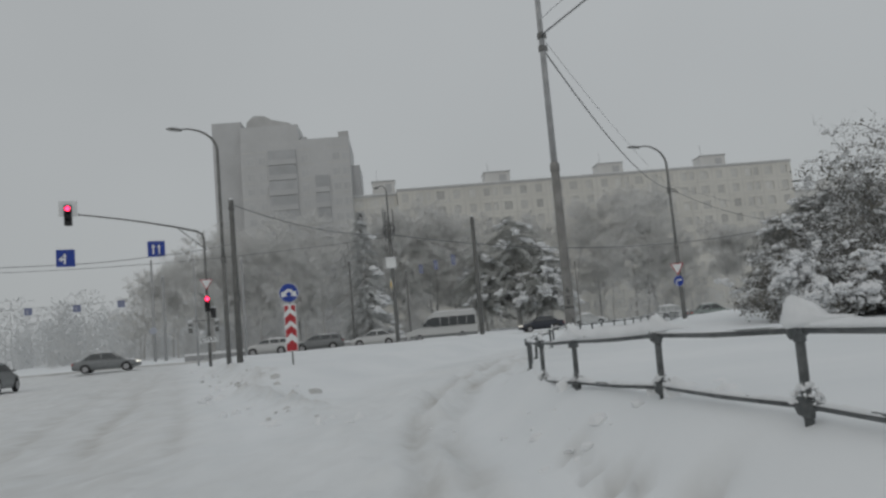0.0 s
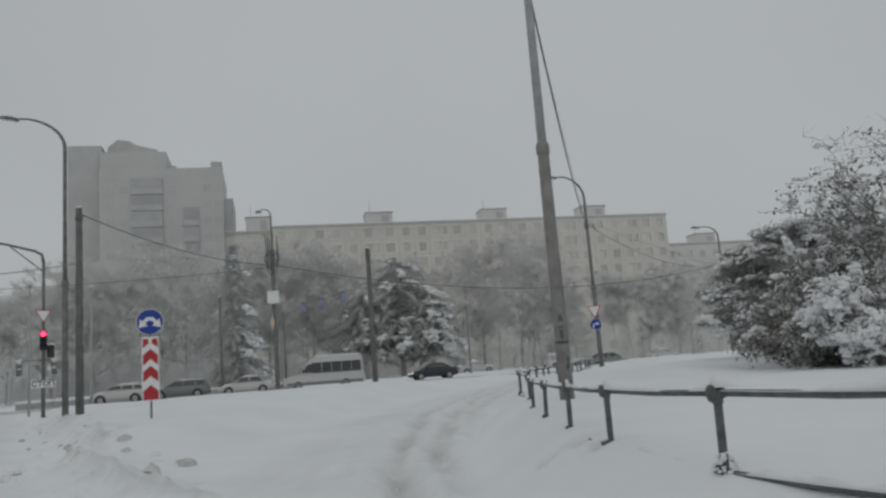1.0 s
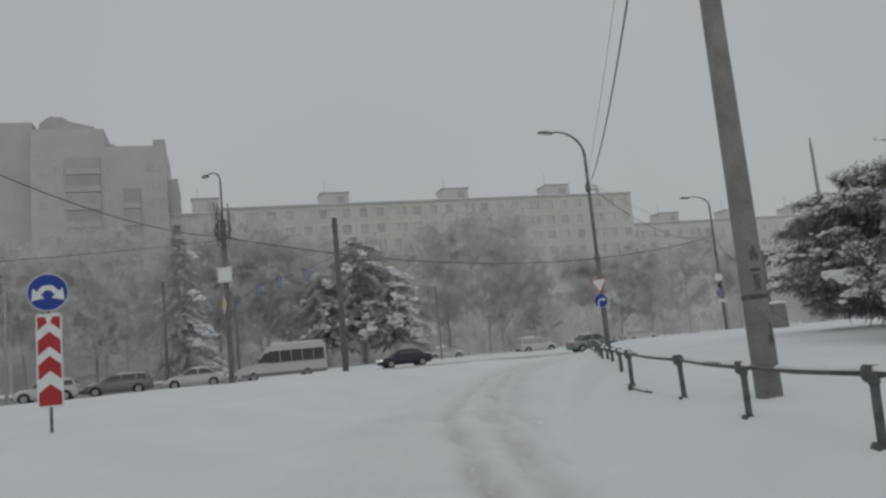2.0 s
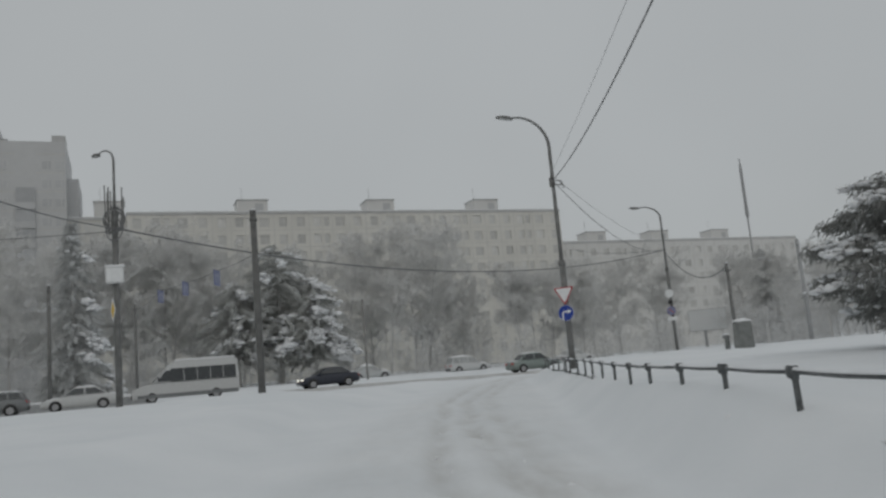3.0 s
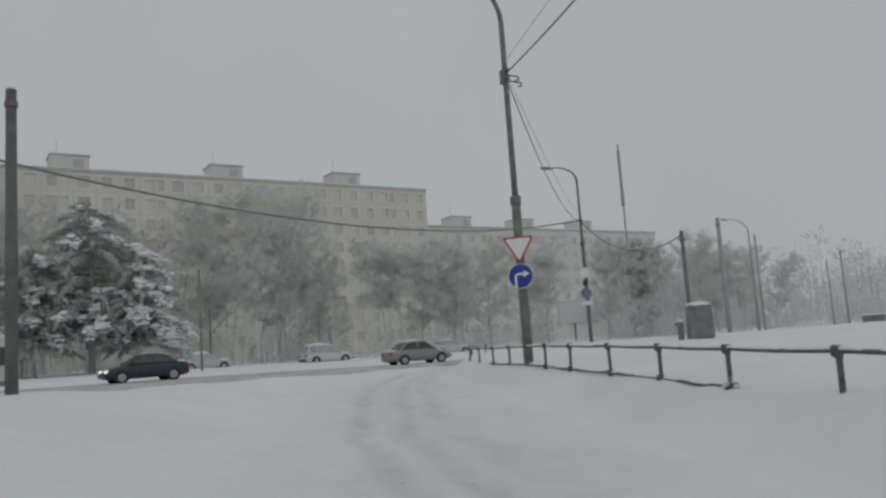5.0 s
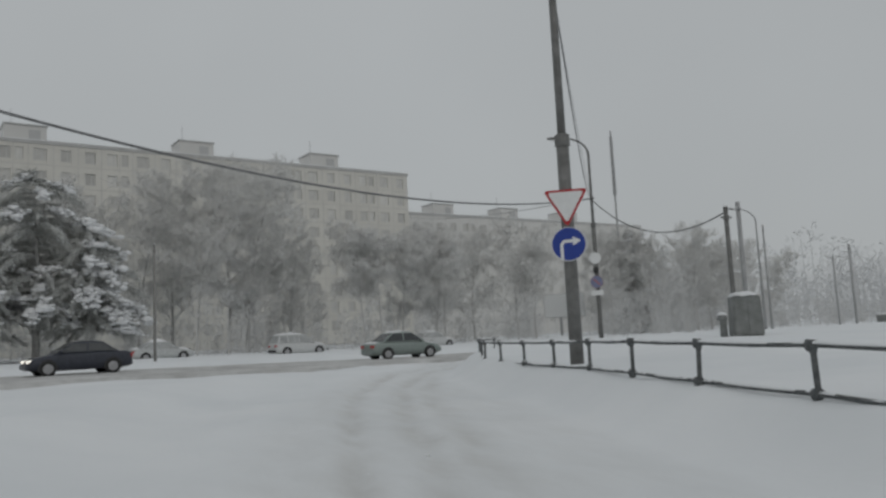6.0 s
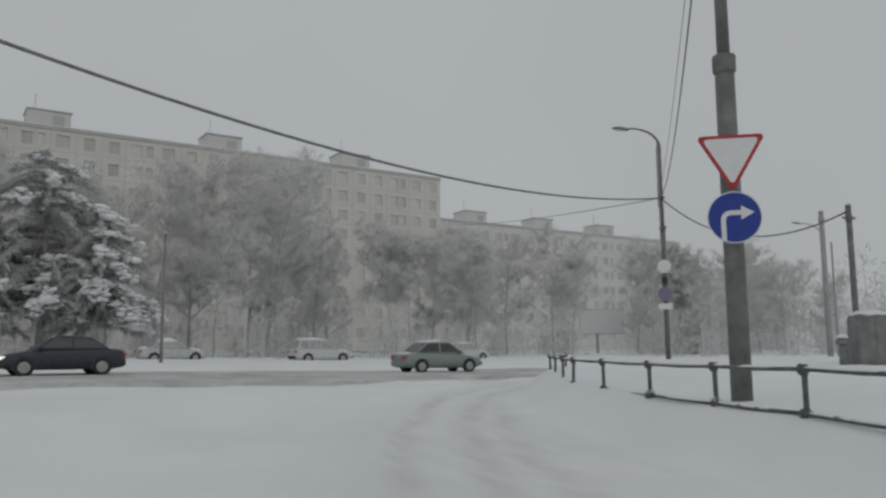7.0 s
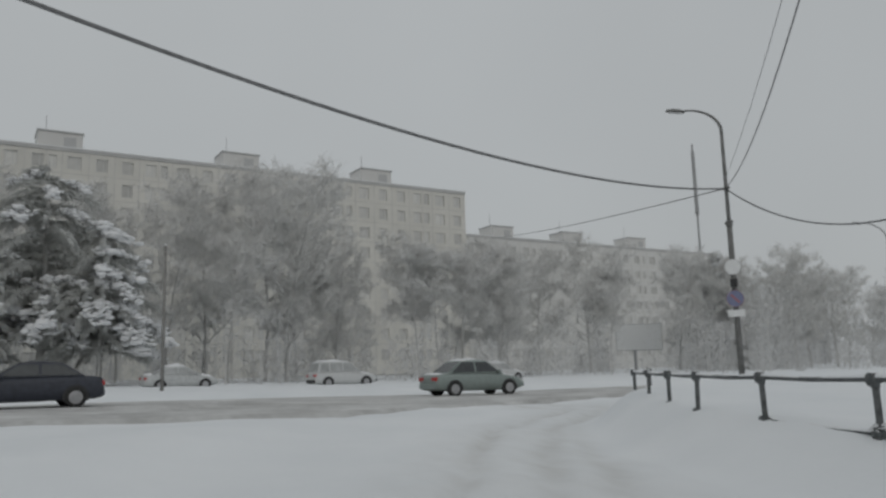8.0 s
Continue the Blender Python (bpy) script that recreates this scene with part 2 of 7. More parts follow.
# ---- mesh helpers ----
def mesh_object(name, verts, faces, material, parent=None, label="", smooth=False):
    me = bpy.data.meshes.new(name)
    me.from_pydata([tuple(v) for v in verts], [], [tuple(f) for f in faces])
    me.materials.append(material)
    if smooth:
        me.polygons.foreach_set("use_smooth", [True] * len(me.polygons))
    me.update()
    ob = new(name, me)
    if parent:
        ob.parent = parent
    if label:
        tagged(ob, label=label)
    return ob


def part(name, bm, material, parent, label="", smooth=False):
    """Links a bmesh as one mesh object under a thing or a part."""
    me = bpy.data.meshes.new(name)
    bmesh.ops.recalc_face_normals(bm, faces=bm.faces[:])
    bm.to_mesh(me)
    bm.free()
    me.materials.append(material)
    if smooth:
        me.polygons.foreach_set("use_smooth", [True] * len(me.polygons))
    ob = new(name, me)
    if parent:
        ob.parent = parent
    if label:
        tagged(ob, label=label)
    return ob


def thing(name, label, category, m=None, group="", kind=""):
    ob = new(name)
    if m is not None:
        ob.matrix_world = m
    return tagged(ob, label, category, group, kind)


def box(bm, x0, y0, z0, x1, y1, z1, bevel=0.0):
    made = bmesh.ops.create_cube(bm, size=1.0, matrix=Matrix.LocRotScale(((x0 + x1) / 2, (y0 + y1) / 2, (z0 + z1) / 2), None, (x1 - x0, y1 - y0, z1 - z0)))
    if bevel:
        edges = list({e for v in made["verts"] for e in v.link_edges})
        bmesh.ops.bevel(bm, geom=edges, offset=bevel, segments=2, affect="EDGES", profile=0.6)
    return bm


def tube(bm, pts, radii, sides=10, cap=True):
    """A tube through the points, with a radius at each."""
    pts = [Vector(p) for p in pts]
    if not hasattr(radii, "__len__"):
        radii = [radii] * len(pts)
    rings = []
    side = None
    for i, p in enumerate(pts):
        d = (pts[min(i + 1, len(pts) - 1)] - pts[max(i - 1, 0)]).normalized()
        if side is None:
            side = d.cross(Vector((0, 0, 1)) if abs(d.z) < 0.9 else Vector((1, 0, 0))).normalized()
        side = (side - d * side.dot(d)).normalized()
        up = d.cross(side)
        rings.append([bm.verts.new(p + radii[i] * (math.cos(a) * side + math.sin(a) * up)) for a in (2 * math.pi * k / sides for k in range(sides))])
    for a, b in zip(rings, rings[1:]):
        for k in range(sides):
            bm.faces.new((a[k], a[(k + 1) % sides], b[(k + 1) % sides], b[k]))
    if cap:
        bm.faces.new(rings[0][::-1])
        bm.faces.new(rings[-1])
    return bm


def plate(bm, outline, y0, y1):
    """A flat shape in x and z, from y0 (its back) to y1."""
    a = [bm.verts.new((x, y0, z)) for x, z in outline]
    b = [bm.verts.new((x, y1, z)) for x, z in outline]
    bm.faces.new(a)
    bm.faces.new(b[::-1])
    n = len(a)
    for i in range(n):
        bm.faces.new((a[i], b[i], b[(i + 1) % n], a[(i + 1) % n]))
    return bm


def disc(r, n=40, cx=0.0, cz=0.0):
    return [(cx + r * math.cos(2 * math.pi * i / n), cz + r * math.sin(2 * math.pi * i / n)) for i in range(n)]


def catenary(a, b, sag, n=24):
    a, b = Vector(a), Vector(b)
    return [a.lerp(b, i / n) - Vector((0, 0, 4 * sag * (i / n) * (1 - i / n))) for i in range(n + 1)]


def ramp01(v):
    v = np.clip(v, 0, 1)
    return v * v * (3 - 2 * v)


ICO = bmesh.new()
bmesh.ops.create_icosphere(ICO, subdivisions=1, radius=1.0)
ICO.verts.ensure_lookup_table()
ICO_V = np.array([v.co[:] for v in ICO.verts])
ICO_F = np.array([[v.index for v in f.verts] for f in ICO.faces])
ICO.free()


def lumps(centres, sizes, squash=0.7, rough=0.25, seed=1):
    """Verts and faces of many uneven lumps of snow."""
    rng = np.random.default_rng(seed)
    n = len(centres)
    scale = np.asarray(sizes).reshape(n, 1, 1) * np.array([1, 1, squash]) * rng.uniform(0.75, 1.25, (n, 1, 3))
    v = ICO_V[None] * scale * (1 + rng.normal(0, rough, (n, 12, 1)))
    v = v + np.asarray(centres)[:, None, :]
    f = ICO_F[None] + 12 * np.arange(n)[:, None, None]
    return v.reshape(-1, 3), f.reshape(-1, 3)


def fast_mesh(name, verts, faces, material, parent=None, label="", smooth=False):
    """A large mesh from arrays of corners and of triangles."""
    verts, faces = np.asarray(verts, np.float32), np.asarray(faces, np.int32)
    me = bpy.data.meshes.new(name)
    me.vertices.add(len(verts))
    me.vertices.foreach_set("co", verts.ravel())
    k = faces.shape[1]
    me.loops.add(faces.size)
    me.loops.foreach_set("vertex_index", faces.ravel())
    me.polygons.add(len(faces))
    me.polygons.foreach_set("loop_start", np.arange(0, faces.size, k, dtype=np.int32))
    me.update(calc_edges=True)
    me.materials.append(material)
    me.polygons.foreach_set("use_smooth", np.full(len(faces), smooth))
    me.validate()
    ob = new(name, me)
    if parent:
        ob.parent = parent
    if label:
        tagged(ob, label=label)
    return ob


def prisms(p0, p1, r0, r1):
    """Three-sided tapered twigs between the points."""
    p0, p1 = np.asarray(p0), np.asarray(p1)
    n = len(p0)
    d = p1 - p0
    d = d / np.maximum(np.linalg.norm(d, axis=1, keepdims=True), 1e-6)
    ref = np.where(np.abs(d[:, 2:3]) < 0.9, np.array([[0, 0, 1.0]]), np.array([[1.0, 0, 0]]))
    s = np.cross(d, ref)
    s /= np.linalg.norm(s, axis=1, keepdims=True)
    u = np.cross(d, s)
    v = np.zeros((n, 6, 3))
    for k in range(3):
        a = 2 * math.pi * k / 3
        o = math.cos(a) * s + math.sin(a) * u
        v[:, k] = p0 + o * np.asarray(r0)[:, None]
        v[:, 3 + k] = p1 + o * np.asarray(r1)[:, None]
    f = np.array([[0, 1, 4], [0, 4, 3], [1, 2, 5], [1, 5, 4], [2, 0, 3], [2, 3, 5]])
    return v.reshape(-1, 3), (f[None] + 6 * np.arange(n)[:, None, None]).reshape(-1, 3)


def spikes(p0, p1, r):
    """Fine twigs: slender three-sided spikes that run out to a point."""
    p0, p1 = np.asarray(p0), np.asarray(p1)
    n = len(p0)
    d = p1 - p0
    d = d / np.maximum(np.linalg.norm(d, axis=1, keepdims=True), 1e-6)
    ref = np.where(np.abs(d[:, 2:3]) < 0.9, np.array([[0, 0, 1.0]]), np.array([[1.0, 0, 0]]))
    s = np.cross(d, ref)
    s /= np.linalg.norm(s, axis=1, keepdims=True)
    u = np.cross(d, s)
    v = np.zeros((n, 4, 3))
    for k in range(3):
        a = 2 * math.pi * k / 3
        v[:, k] = p0 + (math.cos(a) * s + math.sin(a) * u) * np.asarray(r)[:, None]
    v[:, 3] = p1
    f = np.array([[0, 1, 3], [1, 2, 3], [2, 0, 3]])
    return v.reshape(-1, 3), (f[None] + 4 * np.arange(n)[:, None, None]).reshape(-1, 3)


def joined(*pieces):
    """Corners and triangles of several pieces as one."""
    verts, faces, base = [], [], 0
    for v, f in pieces:
        verts.append(v)
        faces.append(f + base)
        base += len(v)
    return np.concatenate(verts), np.concatenate(faces)


# ---- the ground: one sheet of snow ----
LANE = np.array([(6.5, -14), (4.4, -7), (3.5, -4.6), (1.1, 1.4), (0.0, 5.5), (-1.1, 13), (-1.15, 17.6), (-0.68, 24), (0.9, 32.6), (2.2, 39), (3.7, 44), (5.6, 50), (8.5, 56), (12.5, 61)])
POSTS = [(6.2, -4.3), (5.35, -2.1), (4.73, 0.4), (4.09, 2.48), (3.34, 4.4), (2.84, 6.77), (2.5, 8.9), (2.4, 10.75), (2.37, 12.85), (2.37, 14.8), (2.5, 16.8), (2.5, 18.8),
         (2.88, 20.7), (3.26, 22.65), (3.66, 24.6), (4.03, 26.55), (4.57, 28.75), (5.1, 30.95), (5.58, 33.05), (6.05, 35.13), (6.55, 37.2), (7.0, 39.3), (7.42, 41.4), (7.94, 43.5),
         (8.48, 45.52), (8.78, 47.28), (9.08, 49.1), (9.34, 50.8), (9.66, 52.35), (10.25, 53.85), (10.85, 55.3), (11.5, 56.8), (12.6, 58.0)]
FX = np.array(POSTS + [(16.5, 60.8), (21, 64), (27, 67)])
# along the fence: height of its top rail, the snow below that rail, and the lower rail below it
FENCE_Y = [-10, -4, 0.4, 2.48, 4.4, 6.8, 8.9, 12.9, 14.8, 16.8, 18.8, 22.7, 24.6, 26.6, 28.8, 31, 35, 39.3, 43.5, 45.5, 49, 60]
FENCE_Z = [1.05, 1.05, 1.065, 1.065, 1.035, 1.01, 1.01, 1.035, 1.06, 1.12, 1.205, 1.255, 1.27, 1.28, 1.288, 1.315, 1.39, 1.48, 1.54, 1.55, 1.555, 1.685]
SNOW_GAP = [0.5, 0.5, 0.5, 0.5, 0.5, 0.515, 0.47, 0.435, 0.42, 0.42, 0.42, 0.22, 0.21, 0.25, 0.31, 0.34, 0.39, 0.45, 0.5, 0.5, 0.465, 0.22]
RAIL_GAP = [0.44, 0.44, 0.44, 0.44, 0.45, 0.52, 0.50, 0.475, 0.46, 0.46, 0.46, 0.45, 0.45, 0.45, 0.45, 0.45, 0.45, 0.45, 0.45, 0.45, 0.45, 0.44]
# wheel tracks: distance from the lane's line, by y
TRACK_A = ((-5, 6, 13, 16, 24, 28, 32, 39, 44, 50), (1.25, 1.14, 1.2, 1.36, 0.9, 0.6, 0.58, 0.35, 0.13, -0.1))
TRACK_B = ((-5, 5, 11, 16, 23, 26, 31, 40, 50), (1.5, 1.7, 1.9, 1.98, 1.8, 1.57, 1.25, 1.05, 0.9))
TRACK_C = ((-5, 3, 10, 14, 17, 27, 31, 40, 50), (3.1, 3.2, 3.08, 2.95, 2.6, 2.0, 1.95, 1.6, 1.5))


def fence_top(y):
    return np.interp(y, FENCE_Y, FENCE_Z)


def rail_gap(y):
    return float(np.interp(y, FENCE_Y, RAIL_GAP))


def wheel_track(q, y, path, width):
    """1 in the wheel track, 0 beside it; the track wanders and breaks a little."""
    c = np.interp(y, *path) + 0.05 * np.sin(y * 0.83 + 3 * path[1][0]) + 0.03 * np.sin(y * 2.1)
    return np.exp(-((q - c) / width) ** 2) * (0.78 + 0.22 * np.sin(y * 1.3 + 5 * path[1][1]))


def cross_v(x, y):
    return y - 0.24 * np.clip(x, -200, 200)


def base_z(x, y):
    """Height of the driven surface: the lane climbs gently to the cross road."""
    lane = 0.0165 * (np.clip(y, -20, 60) - 11.4)
    cross = 0.97 - 0.015 * np.clip(x, 0, 15)
    w = ramp01((cross_v(x, y) - 50) / 12)
    far = 0.012 * np.clip(cross_v(x, y) - 80, 0, 90)
    return lane * (1 - w) + cross * w + far


def ground_z(x, y, detail=True):
    x, y = np.asarray(x, float), np.asarray(y, float)
    b = base_z(x, y)
    xc = np.interp(y, LANE[:, 1], LANE[:, 0])
    fx = np.interp(y, FX[:, 1], FX[:, 0])
    v = cross_v(x, y)
    s = x - fx
    near_edge = 60 + 4.5 * ramp01((x - 6) / 14)
    # verge behind the fence
    at_fence = fence_top(y) - np.interp(y, FENCE_Y, SNOW_GAP)
    plateau = np.interp(y, (-10, 14, 22, 29, 80), (0.66, 0.76, 0.82, 1.09, 1.47))
    verge = at_fence + (plateau - at_fence) * ramp01(s / 6.0)
    w_r = ramp01((s + 1.1) / 1.2) * ramp01((near_edge - v) / 2.0)
    # island between the lane and the road to the left
    x_left = -3.0 - 0.545 * (y - 10)
    island = 0.72 + 0.0185 * (np.clip(y, 0, 60) - 23.5) - 0.22 * ramp01((x + 4) / 4) * ramp01((y - 40) / 10)
    w_i = ramp01((xc - 2.3 - x) / 2.6) * ramp01((x - x_left) / 2.2) * ramp01((60 - v) / 7.0) * ramp01((y - 6) / 10)
    w_f = ramp01((v - 77) / 1.5)
    z = b + w_r * (verge - b) + w_i * (island - b) + w_f * 0.35
    if detail:
        lane = (1 - w_r) * (1 - w_i) * (v < 62)
        q = x - xc
        rut = np.maximum(np.maximum(wheel_track(q, y, TRACK_A, 0.15), 0.85 * wheel_track(q, y, TRACK_B, 0.2)), np.interp(y, (4, 18, 24), (1.15, 1.1, 0.7)) * wheel_track(q, y, TRACK_C, 0.2))
        brim = wheel_track(q + 0.36, y, TRACK_A, 0.2) + wheel_track(q - 0.40, y, TRACK_B, 0.22) + 0.7 * wheel_track(q - 0.42, y, TRACK_C, 0.25)
        worn = np.interp(y, (0, 18, 30, 45), (1.0, 0.9, 0.6, 0.4))
        z = z - lane * worn * (0.11 * rut - 0.035 * brim)
    return z


def spaced(dense0, dense1, step, end0, end1, grow=1.16):
    mid_part = list(np.arange(dense0, dense1 + step / 2, step))
    lo, hi, st = [], [], step
    p = dense0
    while p > end0:
        st *= grow
        p -= st
        lo.append(p)
    p, st = dense1, step
    while p < end1:
        st *= grow
        p += st
        hi.append(p)
    return np.array(lo[::-1] + mid_part + hi)


def build_ground():
    gx = spaced(-4.2, 6.2, 0.10, -1500, 1500, 1.05)
    gy = spaced(-8, 58, 0.17, -700, 1800, 1.07)
    X, Y = np.meshgrid(gx, gy)
    X = X + (np.interp(Y, LANE[:, 1], LANE[:, 0]) - 1.0) * np.exp(-(X / 70) ** 2)
    Z = ground_z(X, Y)
    rough = np.zeros_like(Z)
    flat = np.stack([X.ravel(), Y.ravel()], 1)
    vals = np.empty(len(flat))
    for i, (px, py) in enumerate(flat):
        if abs(px) < 60 and -20 < py < 120:
            vals[i] = 0.07 * noise.noise((px * 0.35, py * 0.35, 0.3)) + 0.03 * noise.noise((px * 1.04 + py * 0.78, py * 1.04 - px * 0.78, 2.0)) + 0.01 * noise.noise((px * 1.4 - py * 1.7, py * 1.4 + px * 1.7, 5.0))
        else:
            vals[i] = 0.1 * noise.noise((px * 0.2, py * 0.2, 0.3))
    rough = vals.reshape(Z.shape)
    xc = np.interp(Y, LANE[:, 1], LANE[:, 0])
    fx = np.interp(Y, FX[:, 1], FX[:, 0])
    v = cross_v(X, Y)
    x_left = -3.0 - 0.545 * (Y - 10)
    lane = ramp01((X - (xc - 3.0)) / 1.2) * ramp01(((fx - 0.9) - X) / 0.8) * ramp01((63 - v) / 2)
    q = X - xc
    tracks = [wheel_track(q, Y, path, w) for path, w in ((TRACK_A, 0.2), (TRACK_B, 0.24), (TRACK_C, 0.26))]
    rut = np.maximum(np.maximum(tracks[0], tracks[1]), 0.8 * tracks[2])
    road_left = ramp01((x_left - X) / 2.5) * ramp01((62 - v) / 3)
    driven = lane * ramp01((q + 1.6) / 1.2) * ramp01((4.2 - q) / 1.0)
    track = np.clip(driven * (0.19 + np.interp(Y, (15, 32), (0.72, 0.5)) * rut) + 0.5 * road_left, 0, 1)
    lump = np.array([max(0.0, noise.noise((px * 1.5 + py * 0.7, py * 1.1 - px * 0.9, 8.0)) - 0.05) + 0.4 * max(0.0, noise.noise((px * 1.9 - py * 1.3, py * 1.6 + px * 1.4, 3.0))) if abs(px) < 25 and -10 < py < 62 else 0.0 for px, py in flat]).reshape(Z.shape)
    ridge = np.interp(Y, (0, 16, 26, 45), (1.0, 0.8, 0.35, 0.25)) * (1 - rut) * np.exp(-((q - np.interp(Y, *TRACK_B) + 0.2) / 1.5) ** 2)
    # crumbs thrown up by plough and wheels
    crumb = np.array([max(0.0, noise.noise((px * 3.1 + 0.4 * py, py * 2.7 - 0.6 * px, 11.0))) + 0.6 * max(0.0, noise.noise((px * 6.3, py * 5.7, 4.0))) if -22 < px < 5 and -5 < py < 44 else 0.0 for px, py in flat]).reshape(Z.shape)
    Z = Z + rough * (1 - 0.5 * lane) + lane * (0.05 + 0.3 * ridge) * lump + lane * ridge * 0.13 * crumb + 0.12 * road_left * lump
    # the ploughed bank between the island and the wide road
    bank = np.exp(-((X - x_left - 0.95 - 0.35 * np.sin(Y * 0.7)) / 0.6) ** 2) * ramp01((Y - 8) / 4) * ramp01((42 - Y) / 8)
    Z = Z + bank * (0.08 + 0.16 * lump + 0.34 * crumb)
    # furrows that wheels left on the wide road beside the bank
    along_road = X - x_left
    furrow = sum(np.exp(-((along_road - c + 0.1 * np.sin(Y * 0.5 + c)) / 0.2) ** 2) for c in (-0.5, -1.5, -3.0, -4.6)) * ramp01((Y - 4) / 4) * ramp01((46 - Y) / 8)
    Z = Z - 0.07 * furrow * (0.6 + lump)
    track = np.clip(track + 1.1 * bank * crumb + 0.4 * furrow * road_left, 0, 0.85)
    # footprints and fallen lumps at the lane's edge; track paints shade into each hollow
    for px, py, r in ((3.29, 2.96, 0.13), (3.45, 2.23, 0.1), (3.59, 1.79, 0.15), (4.11, 0.69, 0.2), (3.38, 2.62, 0.09), (3.76, 1.44, 0.1), (2.4, 9.58, 0.12), (2.44, 9.07, 0.11), (2.29, 9.77, 0.1), (2.03, 9.89, 0.1)):
        hole = np.exp(-((X - px) ** 2 + (Y - py) ** 2) / r ** 2)
        rim = np.exp(-((X - px + 0.9 * r) ** 2 + (Y - py - 0.9 * r) ** 2) / r ** 2)
        Z = Z - 0.2 * hole + 0.06 * rim
        track = np.clip(track + 0.95 * hole, 0, 1)
    ny, nx = X.shape
    idx = np.arange(nx * ny).reshape(ny, nx)
    faces = np.stack([idx[:-1, :-1], idx[:-1, 1:], idx[1:, 1:], idx[1:, :-1]], -1).reshape(-1, 4)
    verts = np.stack([X, Y, Z], -1).reshape(-1, 3)
    ob = fast_mesh("ground", verts, faces, SNOW, smooth=True)
    att = ob.data.attributes.new("track", "FLOAT", "POINT")
    att.data.foreach_set("value", track.ravel().astype(np.float32))
    tagged(ob, "deep fresh snow over verges, island and driven lane", "snow ground", kind="structure")


build_ground()


def gz(x, y):
    return float(ground_z(x, y, False))


def build_cross_road():
    """Slushy driven strip of the cross road, its edges uneven."""
    verts, faces = [], []
    us = np.arange(-160, 220, 1.6)
    cols = 24
    for i, x in enumerate(us):
        lo = 59.7 + 5.2 * float(ramp01((x - 6) / 14)) + 0.6 * noise.noise((x * 0.21, 0, 0)) + 0.3 * noise.noise((x * 0.9, 3, 0))
        hi = 75.6 + 0.7 * noise.noise((x * 0.17, 9, 0)) + 0.3 * noise.noise((x * 0.8, 5, 0))
        for j in range(cols + 1):
            v = lo + (hi - lo) * j / cols
            y = v + 0.24 * max(-200, min(200, x))
            lift = 0.02 + 0.028 * noise.noise((x * 0.3, v * 1.5, 4)) + 0.03 * math.cos(v * 2.1)
            if j in (0, cols):
                lift = -0.3
            verts.append((x, y, gz(x, y) + 0.06 + lift))
    n = cols + 1
    for i in range(len(us) - 1):
        for j in range(cols):
            a = i * n + j
            faces.append((a, a + n, a + n + 1, a + 1))
    ob = mesh_object("road", verts, faces, SLUSH, smooth=True)
    tagged(ob, "cross road of grey slush and packed snow", "road", kind="structure")


build_cross_road()


# ---- far buildings ----
FAC = Vector((0.975, 0.2222, 0)).normalized()
FAC_ANGLE = math.degrees(math.atan2(FAC.y, FAC.x))


def window_pair(parent, w, h):
    """Meshes of one window, shared by all the windows of a house: frame and panes."""
    bm = bmesh.new()
    t = 0.09
    box(bm, 0, 0.0, 0, w, 0.08, t)
    box(bm, 0, 0.0, h - t, w, 0.08, h)
    box(bm, 0, 0.0, t, t, 0.08, h - t)
    box(bm, w - t, 0.0, t, w, 0.08, h - t)
    box(bm, w * 0.6, 0.0, t, w * 0.6 + t, 0.08, h - t)
    frame_me = bpy.data.meshes.new("window_frame")
    bm.to_mesh(frame_me)
    bm.free()
    frame_me.materials.append(WFRAME)
    bm = bmesh.new()
    box(bm, t, 0.03, t, w * 0.6, 0.05, h - t)
    box(bm, w * 0.6 + t, 0.03, t, w - t, 0.05, h - t)
    pane_me = bpy.data.meshes.new("pane")
    bm.to_mesh(pane_me)
    bm.free()
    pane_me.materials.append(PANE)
    return frame_me, pane_me


